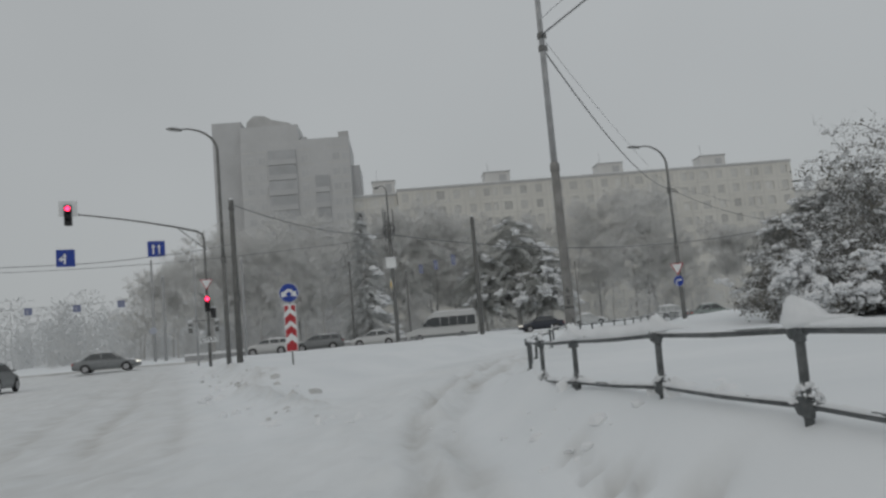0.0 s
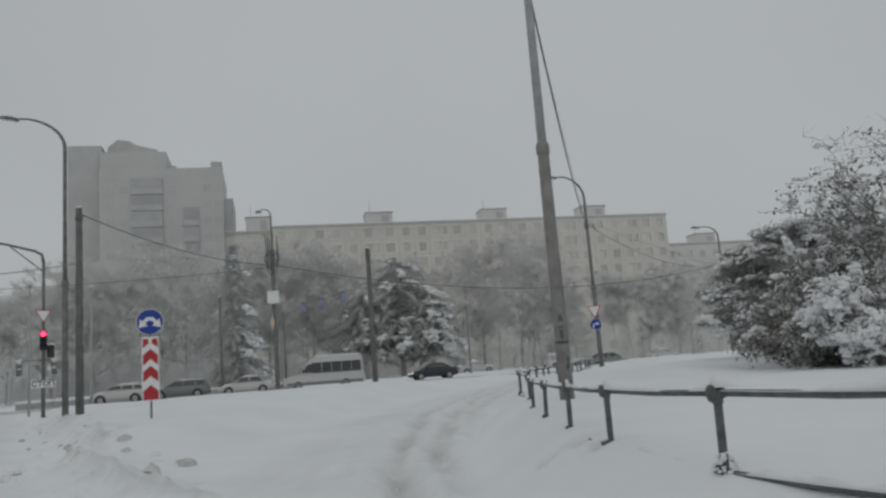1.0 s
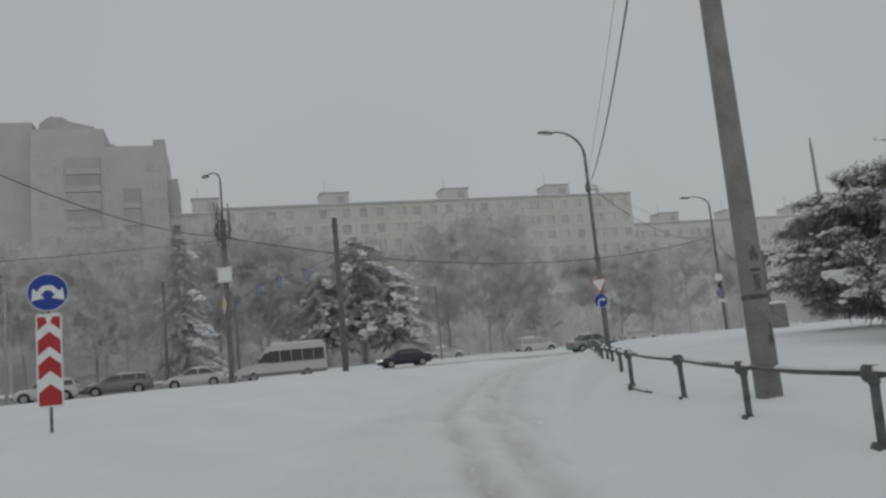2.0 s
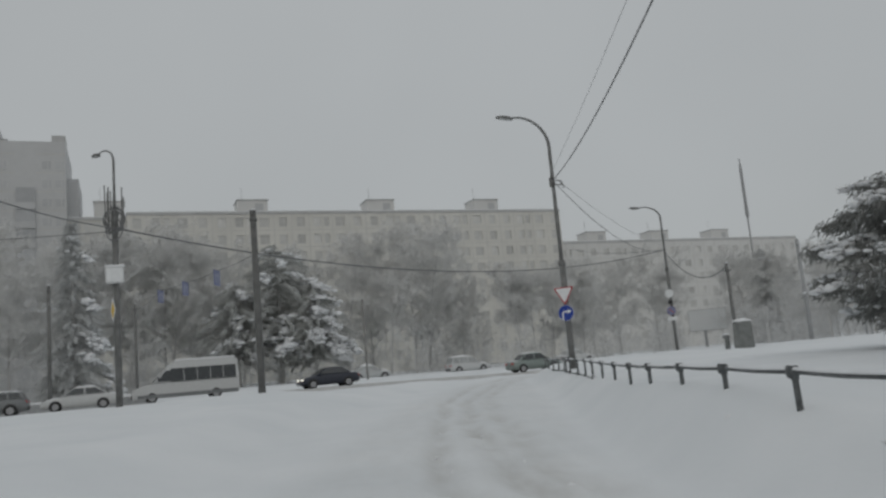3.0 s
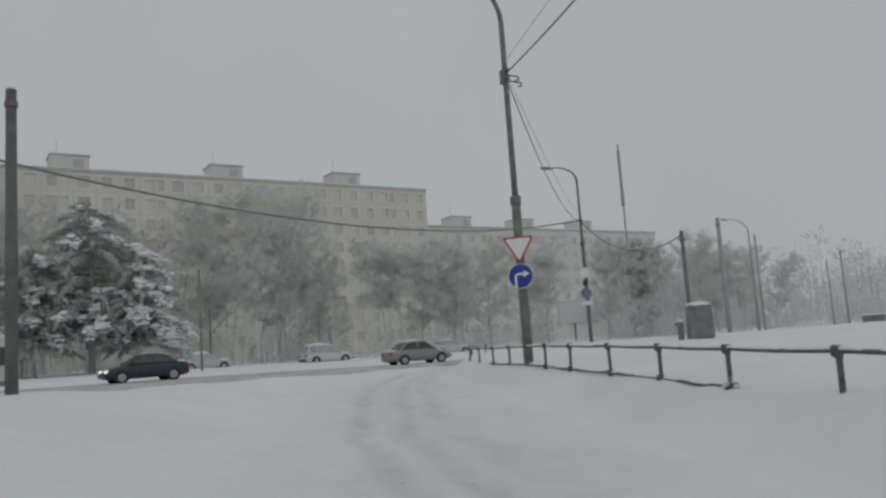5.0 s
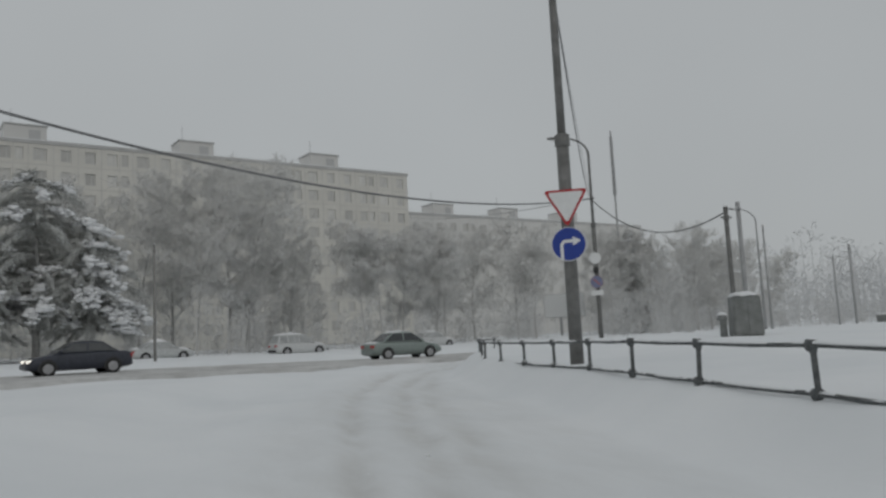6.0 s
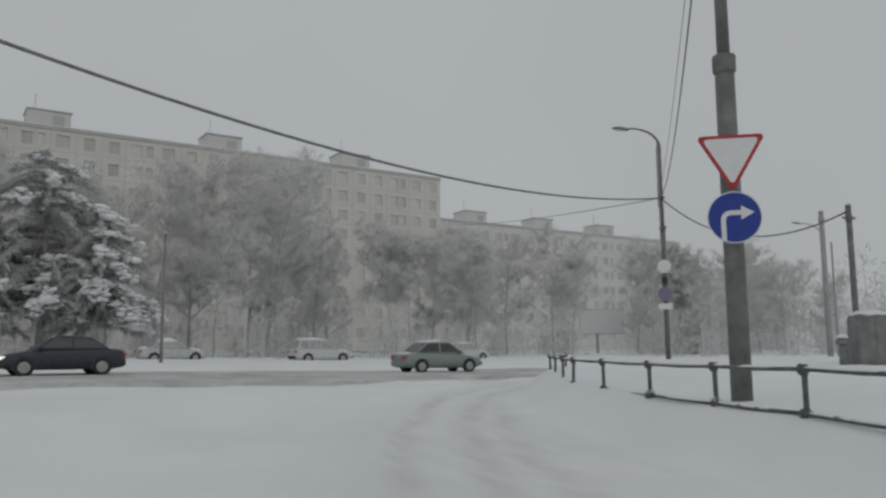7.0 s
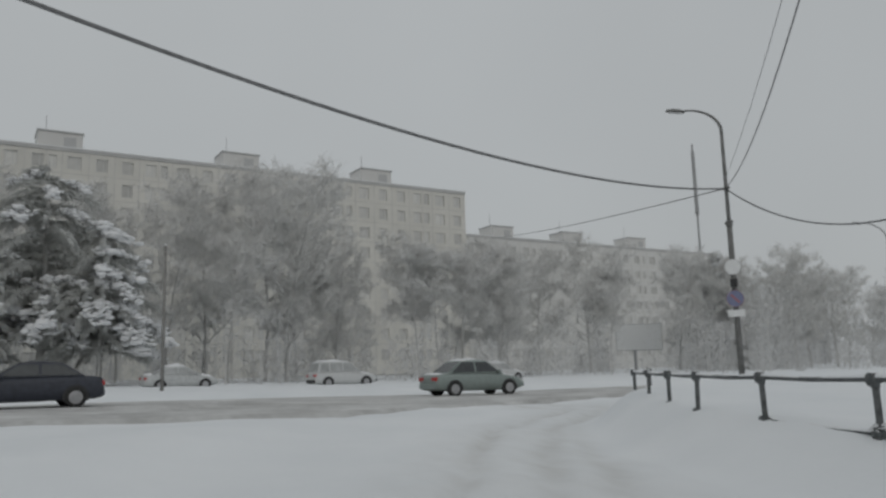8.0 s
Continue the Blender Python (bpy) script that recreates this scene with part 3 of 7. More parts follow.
def block(name, label, origin, length, depth, z0, z1, cols, rows, wall_mat, win_w, win_h, first, pitch, skip=(), windows=True, angle=FAC_ANGLE, cells=None):
    """A slab of flats: front wall with recessed windows, side and rear walls, roof and parapet. x runs along the front, y into the house."""
    root = thing(name, label, "building", pose(*origin, 0, 0, angle), kind="")
    h = z1 - z0
    xs = [0.0]
    step = length / cols
    cells = cells or [(c * step + step / 2, win_w) for c in range(cols)]
    for c, w in cells:
        xs += [c - w / 2, c + w / 2]
    xs.append(length)
    zs = [0.0]
    for r in range(rows):
        a = first + r * pitch
        zs += [a, a + win_h]
    zs.append(h)
    verts, faces = [], []

    def quad(*q):
        faces.append(tuple(range(len(verts), len(verts) + 4)))
        verts.extend(q)
    d = 0.28
    for i in range(len(xs) - 1):
        for j in range(len(zs) - 1):
            xa, xb, za, zb = xs[i], xs[i + 1], zs[j], zs[j + 1]
            if i % 2 == 1 and j % 2 == 1 and (i // 2, j // 2) not in skip:
                quad((xa, 0, za), (xa, d, za), (xa, d, zb), (xa, 0, zb))
                quad((xb, d, za), (xb, 0, za), (xb, 0, zb), (xb, d, zb))
                quad((xa, 0, za), (xb, 0, za), (xb, d, za), (xa, d, za))
                quad((xa, d, zb), (xb, d, zb), (xb, 0, zb), (xa, 0, zb))
            else:
                quad((xa, 0, za), (xb, 0, za), (xb, 0, zb), (xa, 0, zb))
    quad((0, depth, 0), (0, 0, 0), (0, 0, h), (0, depth, h))
    quad((length, 0, 0), (length, depth, 0), (length, depth, h), (length, 0, h))
    quad((length, depth, 0), (0, depth, 0), (0, depth, h), (length, depth, h))
    quad((0, 0.5, h - 0.3), (length, 0.5, h - 0.3), (length, depth, h - 0.3), (0, depth, h - 0.3))
    mesh_object("wall", verts, faces, wall_mat, root)
    bm = bmesh.new()
    box(bm, -0.12, -0.12, h, length + 0.12, 0.35, h + 0.45, 0.03)
    box(bm, -0.12, depth - 0.35, h, length + 0.12, depth + 0.12, h + 0.45, 0.03)
    box(bm, -0.12, 0.35, h, 0.35, depth - 0.35, h + 0.45, 0.03)
    box(bm, length - 0.35, 0.35, h, length + 0.12, depth - 0.35, h + 0.45, 0.03)
    part("parapet", bm, ROOFDARK, root, "dark roof parapet")
    bm = bmesh.new()
    box(bm, 0.35, 0.35, h - 0.25, length - 0.35, depth - 0.35, h + 0.15)
    part("roof", bm, LUMP, root, "flat roof under snow")
    bm = bmesh.new()
    box(bm, -0.1, -0.1, h + 0.45, length + 0.1, 0.36, h + 0.56, 0.04)
    part("parapet_snow", bm, LUMP, root, "line of snow on the parapet")
    bm = bmesh.new()
    gaps = [0.0] + [(a + wa / 2 + b - wb / 2) / 2 for (a, wa), (b, wb) in zip(cells, cells[1:])]
    for x in gaps[1:]:
        box(bm, x - 0.06, -0.012, 0.5, x + 0.06, 0.01, h - 0.02)
    for r in range(1, rows):
        z = first + r * pitch - 0.55
        for x, x2 in zip(gaps, gaps[1:] + [length]):
            box(bm, x + 0.07, -0.012, z - 0.05, x2 - 0.07, 0.01, z + 0.05)
    tagged(part("panel_joint", bm, JOINT, root), kind="stuff")
    if windows:
        pairs = {w: window_pair(root, w, win_h) for w in sorted({w for _, w in cells})}
        for c, (mid, w) in enumerate(cells):
            frame_me, pane_me = pairs[w]
            for r in range(rows):
                if (c, r) in skip:
                    continue
                win = new("window", frame_me)
                win.parent = root
                win.location = (mid - w / 2, 0.17, first + r * pitch)
                glass = new("pane", pane_me)
                glass.parent = win
    return root


def roof_hut(name, u, base, off, w, d, h, z):
    """Lift-machine hut on a flat roof, with an overhanging lid and aerials."""
    o = Vector(base) + FAC * u + Vector((-FAC.y, FAC.x, 0)) * off
    root = thing(name, "pale lift-machine hut with lid and aerials on roof", "roof hut", pose(o.x, o.y, z, 0, 0, FAC_ANGLE), group="roof huts")
    bm = bmesh.new()
    box(bm, 0, 0, 0, w, d, h, 0.04)
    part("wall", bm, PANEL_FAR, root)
    bm = bmesh.new()
    box(bm, -0.14, -0.14, h, w + 0.14, d + 0.14, h + 0.22, 0.05)
    part("roof", bm, ROOFDARK, root)
    bm = bmesh.new()
    box(bm, w * 0.58, -0.05, 0.3, w * 0.85, 0.03, h - 0.5)
    part("door", bm, TOWERDARK, root, "grey metal door")
    for k, (ax, ah) in enumerate(((0.2, 2.6),)):
        bm = bmesh.new()
        tube(bm, [(w * ax, d / 2, h), (w * ax, d / 2, h + ah)], 0.035, 6)
        part("aerial", bm, FARPOLE, root)
    return root


def flats(length, section):
    """Window centres and widths of a row of like stairwell sections."""
    n = int(length / section)
    sec = length / n
    return [(k * sec + u * sec / 12.9, w) for k in range(n) for u, w in ((1.5, 1.3), (4.3, 1.3), (5.9, 0.9), (8.3, 1.6), (11.4, 1.3))]


CORNER = Vector((45.7, 158.8, 0))
left_end = CORNER - FAC * 77.2
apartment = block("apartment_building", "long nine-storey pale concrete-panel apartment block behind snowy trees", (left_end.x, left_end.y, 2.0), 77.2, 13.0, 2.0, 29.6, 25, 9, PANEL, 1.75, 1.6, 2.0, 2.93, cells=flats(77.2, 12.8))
back_n = Vector((-FAC.y, FAC.x, 0))
for u in (16.6, 38.9, 59.4):
    roof_hut("roof_hut", u + 0.5, left_end, 1.2, 5.0, 4.0, 2.6, 29.6)
roof_hut("roof_hut", -4.7, left_end, 2.6, 4.4, 3.5, 3.1, 29.2)

# the lower block that goes on behind
low0 = CORNER + FAC * 0.6 + back_n * 9.0
block("apartment_building", "lower pale panel block, snowfall haze painted into its colour", (low0.x, low0.y, 2.0), 67.0, 12.0, 2.0, 24.8, 21, 7, PANEL_FAR, 1.75, 1.5, 2.4, 2.95, cells=flats(67.0, 13.0))
for u in (11.5, 27.5, 44.0):
    roof_hut("roof_hut", u, low0, 1.2, 4.6, 4.0, 2.5, 24.8)

# the wing between block and tower
wing0 = CORNER - FAC * 92.0 + back_n * 1.6
block("apartment_building", "recessed wing joining the panel block to the tower", (wing0.x, wing0.y, 2.0), 14.7, 11.0, 2.0, 29.2, 5, 9, PANEL, 1.7, 1.5, 2.0, 2.93)


# the snowfall's murk is painted into this wall's grey
block("low_building", "low pale building beyond the crossing, haze painted into its wall", (121.0, 184.0, 1.5), 13.0, 12.0, 1.5, 13.0, 6, 3, TOWERDARK, 2.2, 1.7, 2.4, 3.3, skip=[(c, r) for c in range(6) for r in range(3)], windows=False, angle=-40)


def tower():
    o = CORNER - FAC * 110.2 - back_n * 0.5
    root = thing("tower_block", "tall pale tower of flats with dark loggia bands", "building", pose(o.x, o.y, 2.0, 0, 0, FAC_ANGLE))
    h = 43.4

    def wall(x0, y0, x1, y1, z1, m=TOWERWALL, name="wall"):
        bm = bmesh.new()
        box(bm, x0, y0, 0, x1, y1, z1, 0.06)
        return part(name, bm, m, root)
    # side walls in a darker grey than the front: their shade painted in
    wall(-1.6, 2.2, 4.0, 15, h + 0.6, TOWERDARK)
    wall(4.0, 0, 24.6, 15, h - 4.3)
    wall(4.0, 0.9, 15.0, 15, h - 1.0)
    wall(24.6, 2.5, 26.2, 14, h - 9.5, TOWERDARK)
    bm = bmesh.new()
    k = h - 1.0
    plate(bm, [(4.8, k), (13.6, k), (13.4, k + 0.8), (9.8, k + 1.7), (8.6, k + 2.5), (6.6, k + 2.7), (5.1, k + 1.5)], 2.5, 10)
    part("roof_house", bm, ROOFDARK, root, "dark machine house on roof")
    bm = bmesh.new()
    box(bm, 15.2, 3, h - 4.3, 16.4, 5, h - 3.1, 0.05)
    part("chimney", bm, ROOFDARK, root)
    bm = bmesh.new()
    box(bm, 22.6, 1, h - 4.3, 24.5, 5, h - 3.0, 0.05)
    part("chimney", bm, ROOFDARK, root)
    # loggia bands: slabs over flat dark strips that stand in for recesses
    for x0, x1, top in ((9.2, 14.4, h - 7.0), (17.8, 20.4, h - 11.5)):
        bm = bmesh.new()
        box(bm, x0, -0.06, 1.5, x1, 0.02, top)
        part("loggia_recess", bm, LOGGIA, root, "flat dark loggia strip")
        z = 2.2
        while z < top - 1:
            bm = bmesh.new()
            box(bm, x0 + 0.02, -0.32, z + 1.0, x1 - 0.02, -0.06, z + 2.8, 0.03)
            part("loggia_glazing", bm, LOGGIA, root)
            bm = bmesh.new()
            box(bm, x0 - 0.05, -0.42, z - 0.05, x1 + 0.05, -0.06, z + 0.99, 0.03)
            part("loggia_parapet", bm, TOWERDARK, root)
            z += 2.93
    # a joint at every storey
    for r in range(1, 13):
        for x0, x1 in ((4.1, 9.1), (14.5, 17.7), (20.5, 24.5)):
            part("storey_joint", box(bmesh.new(), x0, -0.03, 1.9 + 2.93 * r, x1, 0.02, 2.0 + 2.93 * r), JOINT, root)
    frame_me, pane_me = window_pair(root, 1.5, 1.5)
    pane_me.materials[0] = PALEPANE
    for x in (5.0, 7.2, 15.2, 21.2, 23.0):
        for r in range(12):
            win = new("window", frame_me)
            win.parent = root
            win.location = (x, -0.07, 2.4 + 2.93 * r)
            glass = new("pane", pane_me)
            glass.parent = win


tower()


# ---- trees ----
def bare_segments(height, seed, spread=0.33, levels=5, droop=0.1, start=0.12, count=2600):
    """Segments of a leafless tree as arrays of ends and radii."""
    rng = np.random.default_rng(seed)
    segs = []

    def grow(p, d, length, r, level):
        n = 3 if level < 2 else 2
        for k in range(n):
            q = p + d * length / n
            segs.append((p, q, r * (1 - 0.3 * k / n), r * (1 - 0.3 * (k + 1) / n), level))
            p = q
            d = d + rng.normal(0, 0.09, 3)
            d = d / np.linalg.norm(d)
            if level < levels and (level > 0 or k >= 0):
                for _ in range(2 if level else 3):
                    if level == 0 and p[2] < height * start:
                        continue
                    a = rng.uniform(0, 2 * math.pi)
                    out = np.array([math.cos(a), math.sin(a), rng.uniform(0.2, 1.0) - droop * level])
                    nd = d * 0.55 + out * (0.75 if level else 0.9)
                    nd = nd / np.linalg.norm(nd)
                    grow(p, nd, length * rng.uniform(0.45, 0.68) * (0.9 if level else spread / 0.33 * 0.72), r * 0.5, level + 1)
        return
    p = np.zeros(3)
    d = np.array([rng.normal(0, 0.03), rng.normal(0, 0.03), 1.0])
    # a leader of several joints, limbs leaving it all the way up
    joints = 9
    step = height * 0.86 / joints
    for k in range(joints):
        q = p + d * step
        r = 0.02 * height * (1 - 0.85 * k / joints) * 0.55
        segs.append((p, q, r, r * 0.9, 0))
        p = q
        d = d + rng.normal(0, 0.07, 3) * np.array([1, 1, 0.3])
        d = d / np.linalg.norm(d)
        if p[2] > height * start:
            for _ in range(3):
                a = rng.uniform(0, 2 * math.pi)
                out = np.array([math.cos(a), math.sin(a), rng.uniform(0.35, 1.1)])
                out /= np.linalg.norm(out)
                length = height * spread * (1.05 - 0.75 * abs(p[2] / height - 0.45)) * rng.uniform(0.6, 1.1)
                grow(p, out, length, r * 0.5, levels - 3)
    return segs


def bare_tree_meshes(name, height, seed, material, **kw):
    segs = bare_segments(height, seed, **kw)
    big = [s for s in segs if s[4] == 0]
    rest = [s for s in segs if s[4] > 0]
    rng = np.random.default_rng(seed + 99)
    v, f = prisms([s[0] for s in big], [s[1] for s in big], [max(s[2], 0.05) for s in big], [max(s[3], 0.045) for s in big])
    p0 = np.array([s[0] for s in rest])
    p1 = np.array([s[1] for s in rest])
    # fine twigs off every limb, in loose sprays
    k = 2
    some = np.repeat(np.arange(len(rest)), k)
    base = p0[some] + (p1 - p0)[some] * rng.uniform(0.1, 1.0, (len(some), 1))
    away = (p1 - p0)[some]
    away = away / np.maximum(np.linalg.norm(away, axis=1, keepdims=True), 1e-6)
    tip = base + away * rng.uniform(0.1, 0.6, (len(some), 1)) + rng.normal(0, 0.42, base.shape) + np.array([0, 0, 0.08])
    thick = np.array([s[2] for s in rest]) > 0.03
    r0 = np.maximum([s[2] for s in rest], 0.018)
    r1 = np.maximum([s[3] for s in rest], 0.014)
    v2, f2 = joined(prisms(p0[thick], p1[thick], r0[thick], r1[thick]), spikes(p0[~thick], p1[~thick] + (p1 - p0)[~thick] * 0.3, r0[~thick]), spikes(base, tip, np.full(len(base), 0.024)))
    return (v, f), (v2, f2)


def bare_tree(label, height, seed, m, twig=None, group="", **kw):
    root = thing("tree", label, "tree", m, group=group)
    (v, f), (v2, f2) = bare_tree_meshes("tree", height, seed, twig, **kw)
    fast_mesh("trunk", v, f, BARK, root)
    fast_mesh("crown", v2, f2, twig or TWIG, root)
    return root


def conifer(label, height, seed, m, width=0.42, start=0.12, snow=0.6, group="", top_round=0.0, needles=None, fine=1.0, lift=0.10, droop=0.42):
    """A conifer with drooping boughs of needle sprays, snow lying on them."""
    rng = np.random.default_rng(seed)
    root = thing("spruce", label, "conifer", m, group=group)
    bm = bmesh.new()
    tube(bm, [(0, 0, -0.3), (0.05, 0, height * 0.5), (0, 0, height)], [0.018 * height, 0.011 * height, 0.02], 8)
    part("trunk", bm, BARK, root)
    p0, p1, r0, r1, n0, n1, nr, sc, ss = [], [], [], [], [], [], [], [], []
    z = height * start
    while z < height * 0.98:
        f = (z / height - start) / (1 - start)
        reach = height * width * ((1 - f) ** 0.8 if not top_round else (1 - f ** 2.2) ** 0.6 * (0.75 + 0.25 * min(1, f * 4)))
        n = int(5 + 4 * (1 - f))
        for k in range(n):
            a = rng.uniform(0, 2 * math.pi)
            L = reach * rng.uniform(0.65, 1.1)
            dirn = np.array([math.cos(a), math.sin(a), 0])
            pts = []
            steps = max(3, int(L / 0.5))
            for s in range(steps + 1):
                q = s / steps
                pts.append(np.array([0, 0, z]) + dirn * L * q + np.array([0, 0, lift * L * q - droop * L * q * q]))
            for s in range(steps):
                p0.append(pts[s]); p1.append(pts[s + 1]); r0.append(0.05); r1.append(0.035)
                w = 0.25 + 0.55 * math.sin(math.pi * min(1, (s + 1) / steps * 0.9))
                for _ in range(int(23 / fine ** 1.45)):
                    c = pts[s] + (pts[s + 1] - pts[s]) * rng.uniform(0, 1)
                    if fine < 1:
                        c = c + rng.normal(0, 0.2, 3) * w
                    tip = c + (dirn * rng.uniform(0.05, 0.5) + rng.normal(0, 0.33, 3) * w + np.array([0, 0, -rng.uniform(0.1, 0.55)])) * fine
                    n0.append(c); n1.append(tip); nr.append(0.05 * fine)
                if rng.uniform() < 0.42 * snow * max(0.02, (s + 1) / steps * 1.5 - 0.5) * (1.7 if dirn[0] > 0 else 0.5):
                    c = (pts[s] + pts[s + 1]) / 2 + np.array([0, 0, 0.06])
                    slope = lift - 2 * droop * (s + 0.5) / steps
                    for _ in range(30):
                        u = rng.uniform(-0.8, 0.8) * fine
                        sc.append(c + dirn * u + np.array([0, 0, slope * u]) + rng.normal(0, 0.24 * fine ** 0.7, 3) * np.array([1, 1, 0.35])); ss.append(rng.uniform(0.1, 0.27) * (1 + 0.8 * (rng.uniform() < 0.25)) * fine)
        z += height * 0.035 * rng.uniform(0.8, 1.25)
    v, f = joined(prisms(np.array(p0), np.array(p1), np.array(r0), np.array(r1)), spikes(np.array(n0), np.array(n1), np.array(nr)))
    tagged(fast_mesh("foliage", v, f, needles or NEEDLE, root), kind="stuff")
    v, f = lumps(np.array(sc), np.array(ss), 0.45, 0.22, seed)
    tagged(fast_mesh("snow_load", v, f, LUMP, root, "clumps of white snow on boughs", smooth=True), kind="stuff")
    return root


def at(x, y, rz=0.0, s=1.0, dz=-0.1):
    return pose(x, y, gz(x, y) + dz, 0, 0, rz) @ Matrix.Diagonal((s, s, s, 1))


rnd = random.Random(7)
kinds = [bare_tree("tall leafless tree with snow-dusted grey twigs", 19.0, 11, at(10.9, 117, 0), spread=0.26),
         bare_tree("slender leafless tree, haze painted into its pale twigs", 17.5, 23, at(17.5, 119, 40, 0.7), spread=0.22),
         bare_tree("broad leafless tree with snowy crown", 16.5, 37, at(2.5, 118, 80), spread=0.3),
         bare_tree("young leafless tree with fine snowy branches", 12.0, 51, at(23.7, 112, 10), spread=0.25, start=0.3)]


def more(kind, x, y, s=1.0, sz=None):
    t = copy_thing(kinds[kind], pose(x, y, gz(x, y) - 0.1, 0, 0, rnd.uniform(0, 360)))
    t.scale = (s, s, sz or s)
    return t


for k in kinds:
    tagged(k, group="roadside trees")
for kind, x, y, s in [(0, 14.2, 121, 1.0), (1, 12.5, 115, 1.02), (2, 19.5, 122, 0.66), (3, 25.9, 113, 0.95), (3, 28.5, 114, 1.0), (1, 30.5, 122, 0.66), (2, 38.5, 127, 0.8), (0, 43, 128, 0.72),
                      (1, 34.5, 120, 0.72), (0, -18.5, 110, 0.98), (2, -22.8, 106, 1.05), (1, -15.5, 112, 0.95), (1, -26.5, 100, 1.0), (0, -12.3, 114, 0.9), (2, -31.5, 99, 0.98), (0, -36, 102, 0.95),
                      (1, -40, 98, 0.95), (2, -44.5, 103, 0.95), (3, 7.3, 110, 1.0), (3, 33.2, 116, 0.9)]:
    more(kind, x, y, s)
for kind, x, y, s in [(2, 47.2, 124, 0.85), (0, 60.0, 122, 0.72), (1, 70, 124, 0.75), (2, 76, 126, 0.8), (0, 80, 130, 0.62),
                      (1, 61, 127, 0.75), (3, 47, 119, 0.9), (2, -1.8, 121, 1.0), (0, 5.9, 123, 0.95), (1, -6.5, 119, 0.95), (1, -20.6, 103, 0.92), (0, -24.6, 103.5, 0.88), (2, -29.2, 103.5, 0.95), (1, -34.0, 98.5, 0.9), (0, -13.8, 107.5, 0.85), (2, -17.0, 105.5, 0.9),
                      (0, -47.5, 99, 0.9), (1, -50.5, 104, 0.95), (2, -54, 101, 0.85), (3, -57.5, 106, 1.1), (1, -60.5, 103, 0.8), (2, -64, 108, 0.75), (3, -45.8, 95, 1.0), (0, -42.3, 95, 0.8),
                      (0, 70.5, 118, 0.7), (2, 66, 121, 0.75), (1, 76, 122, 0.72), (2, 82, 124, 0.72), (0, 88, 128, 0.66), (1, 94, 130, 0.66)]:
    more(kind, x, y, s)

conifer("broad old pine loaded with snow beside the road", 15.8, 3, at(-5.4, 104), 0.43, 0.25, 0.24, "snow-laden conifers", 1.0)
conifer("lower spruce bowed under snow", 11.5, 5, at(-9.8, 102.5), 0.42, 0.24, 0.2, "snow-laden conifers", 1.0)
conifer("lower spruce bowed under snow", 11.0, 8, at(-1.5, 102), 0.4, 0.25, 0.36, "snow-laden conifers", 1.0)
conifer("narrow spruce dusted with snow, haze painted into needles", 16.5, 13, at(-22.5, 88.5), 0.25, 0.08, 0.08, "snow-laden conifers", needles=HAZENEEDLE)
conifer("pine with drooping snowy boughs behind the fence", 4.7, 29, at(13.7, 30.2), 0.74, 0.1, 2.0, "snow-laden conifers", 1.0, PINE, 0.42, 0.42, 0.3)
conifer("narrow spruce far off, snow-dusted, haze painted into needles", 14.5, 17, at(64.8, 124), 0.24, 0.08, 0.12, "snow-laden conifers", needles=HAZENEEDLE)


def far_woods(name, label, seed, count, x0, x1, y0, y1, h0, h1, material):
    """A belt of distant wood beyond the roads, haze painted into its pale twigs."""
    rng = np.random.default_rng(seed)
    p0, p1, r0, r1, t0, t1 = [], [], [], [], [], []
    for _ in range(count):
        x, y = rng.uniform(x0, x1), rng.uniform(y0, y1)
        h = rng.uniform(h0, h1)
        z = gz(x, y) - 0.2
        p0.append((x, y, z)); p1.append((x + rng.normal(0, 0.4), y, z + h * 0.9)); r0.append(0.15); r1.append(0.04)
        n = 120
        f = rng.uniform(0.05, 1, n)
        a = rng.uniform(0, 2 * math.pi, n)
        R = h * 0.3 * np.sqrt(np.clip(1 - (2 * f - 1.0) ** 2, 0.05, 1)) * np.sqrt(rng.uniform(0, 1, n))
        c = np.stack([x + R * np.cos(a), y + R * np.sin(a), z + f * h], 1)
        d = np.stack([np.cos(a) * 0.6 + rng.normal(0, 0.4, n), np.sin(a) * 0.6 + rng.normal(0, 0.4, n), rng.uniform(-0.2, 1.0, n)], 1) * rng.uniform(0.5, 1.3, (n, 1))
        t0.extend(c.tolist()); t1.extend((c + d).tolist())
    v, f = joined(prisms(np.array(p0), np.array(p1), np.array(r0), np.array(r1)), spikes(np.array(t0), np.array(t1), np.full(len(t0), 0.085)))
    tagged(fast_mesh(name, v, f, material), label, "woods", kind="stuff")


far_woods("far_woods", "distant wood along the wide road, haze painted pale into its twigs", 4, 420, -230, -52, 115, 230, 8, 14, HAZEWOOD)
far_woods("far_woods", "distant wood of leafless trees, haze painted into the twigs", 9, 420, 100, 330, 135, 240, 11, 18, FARTWIG)


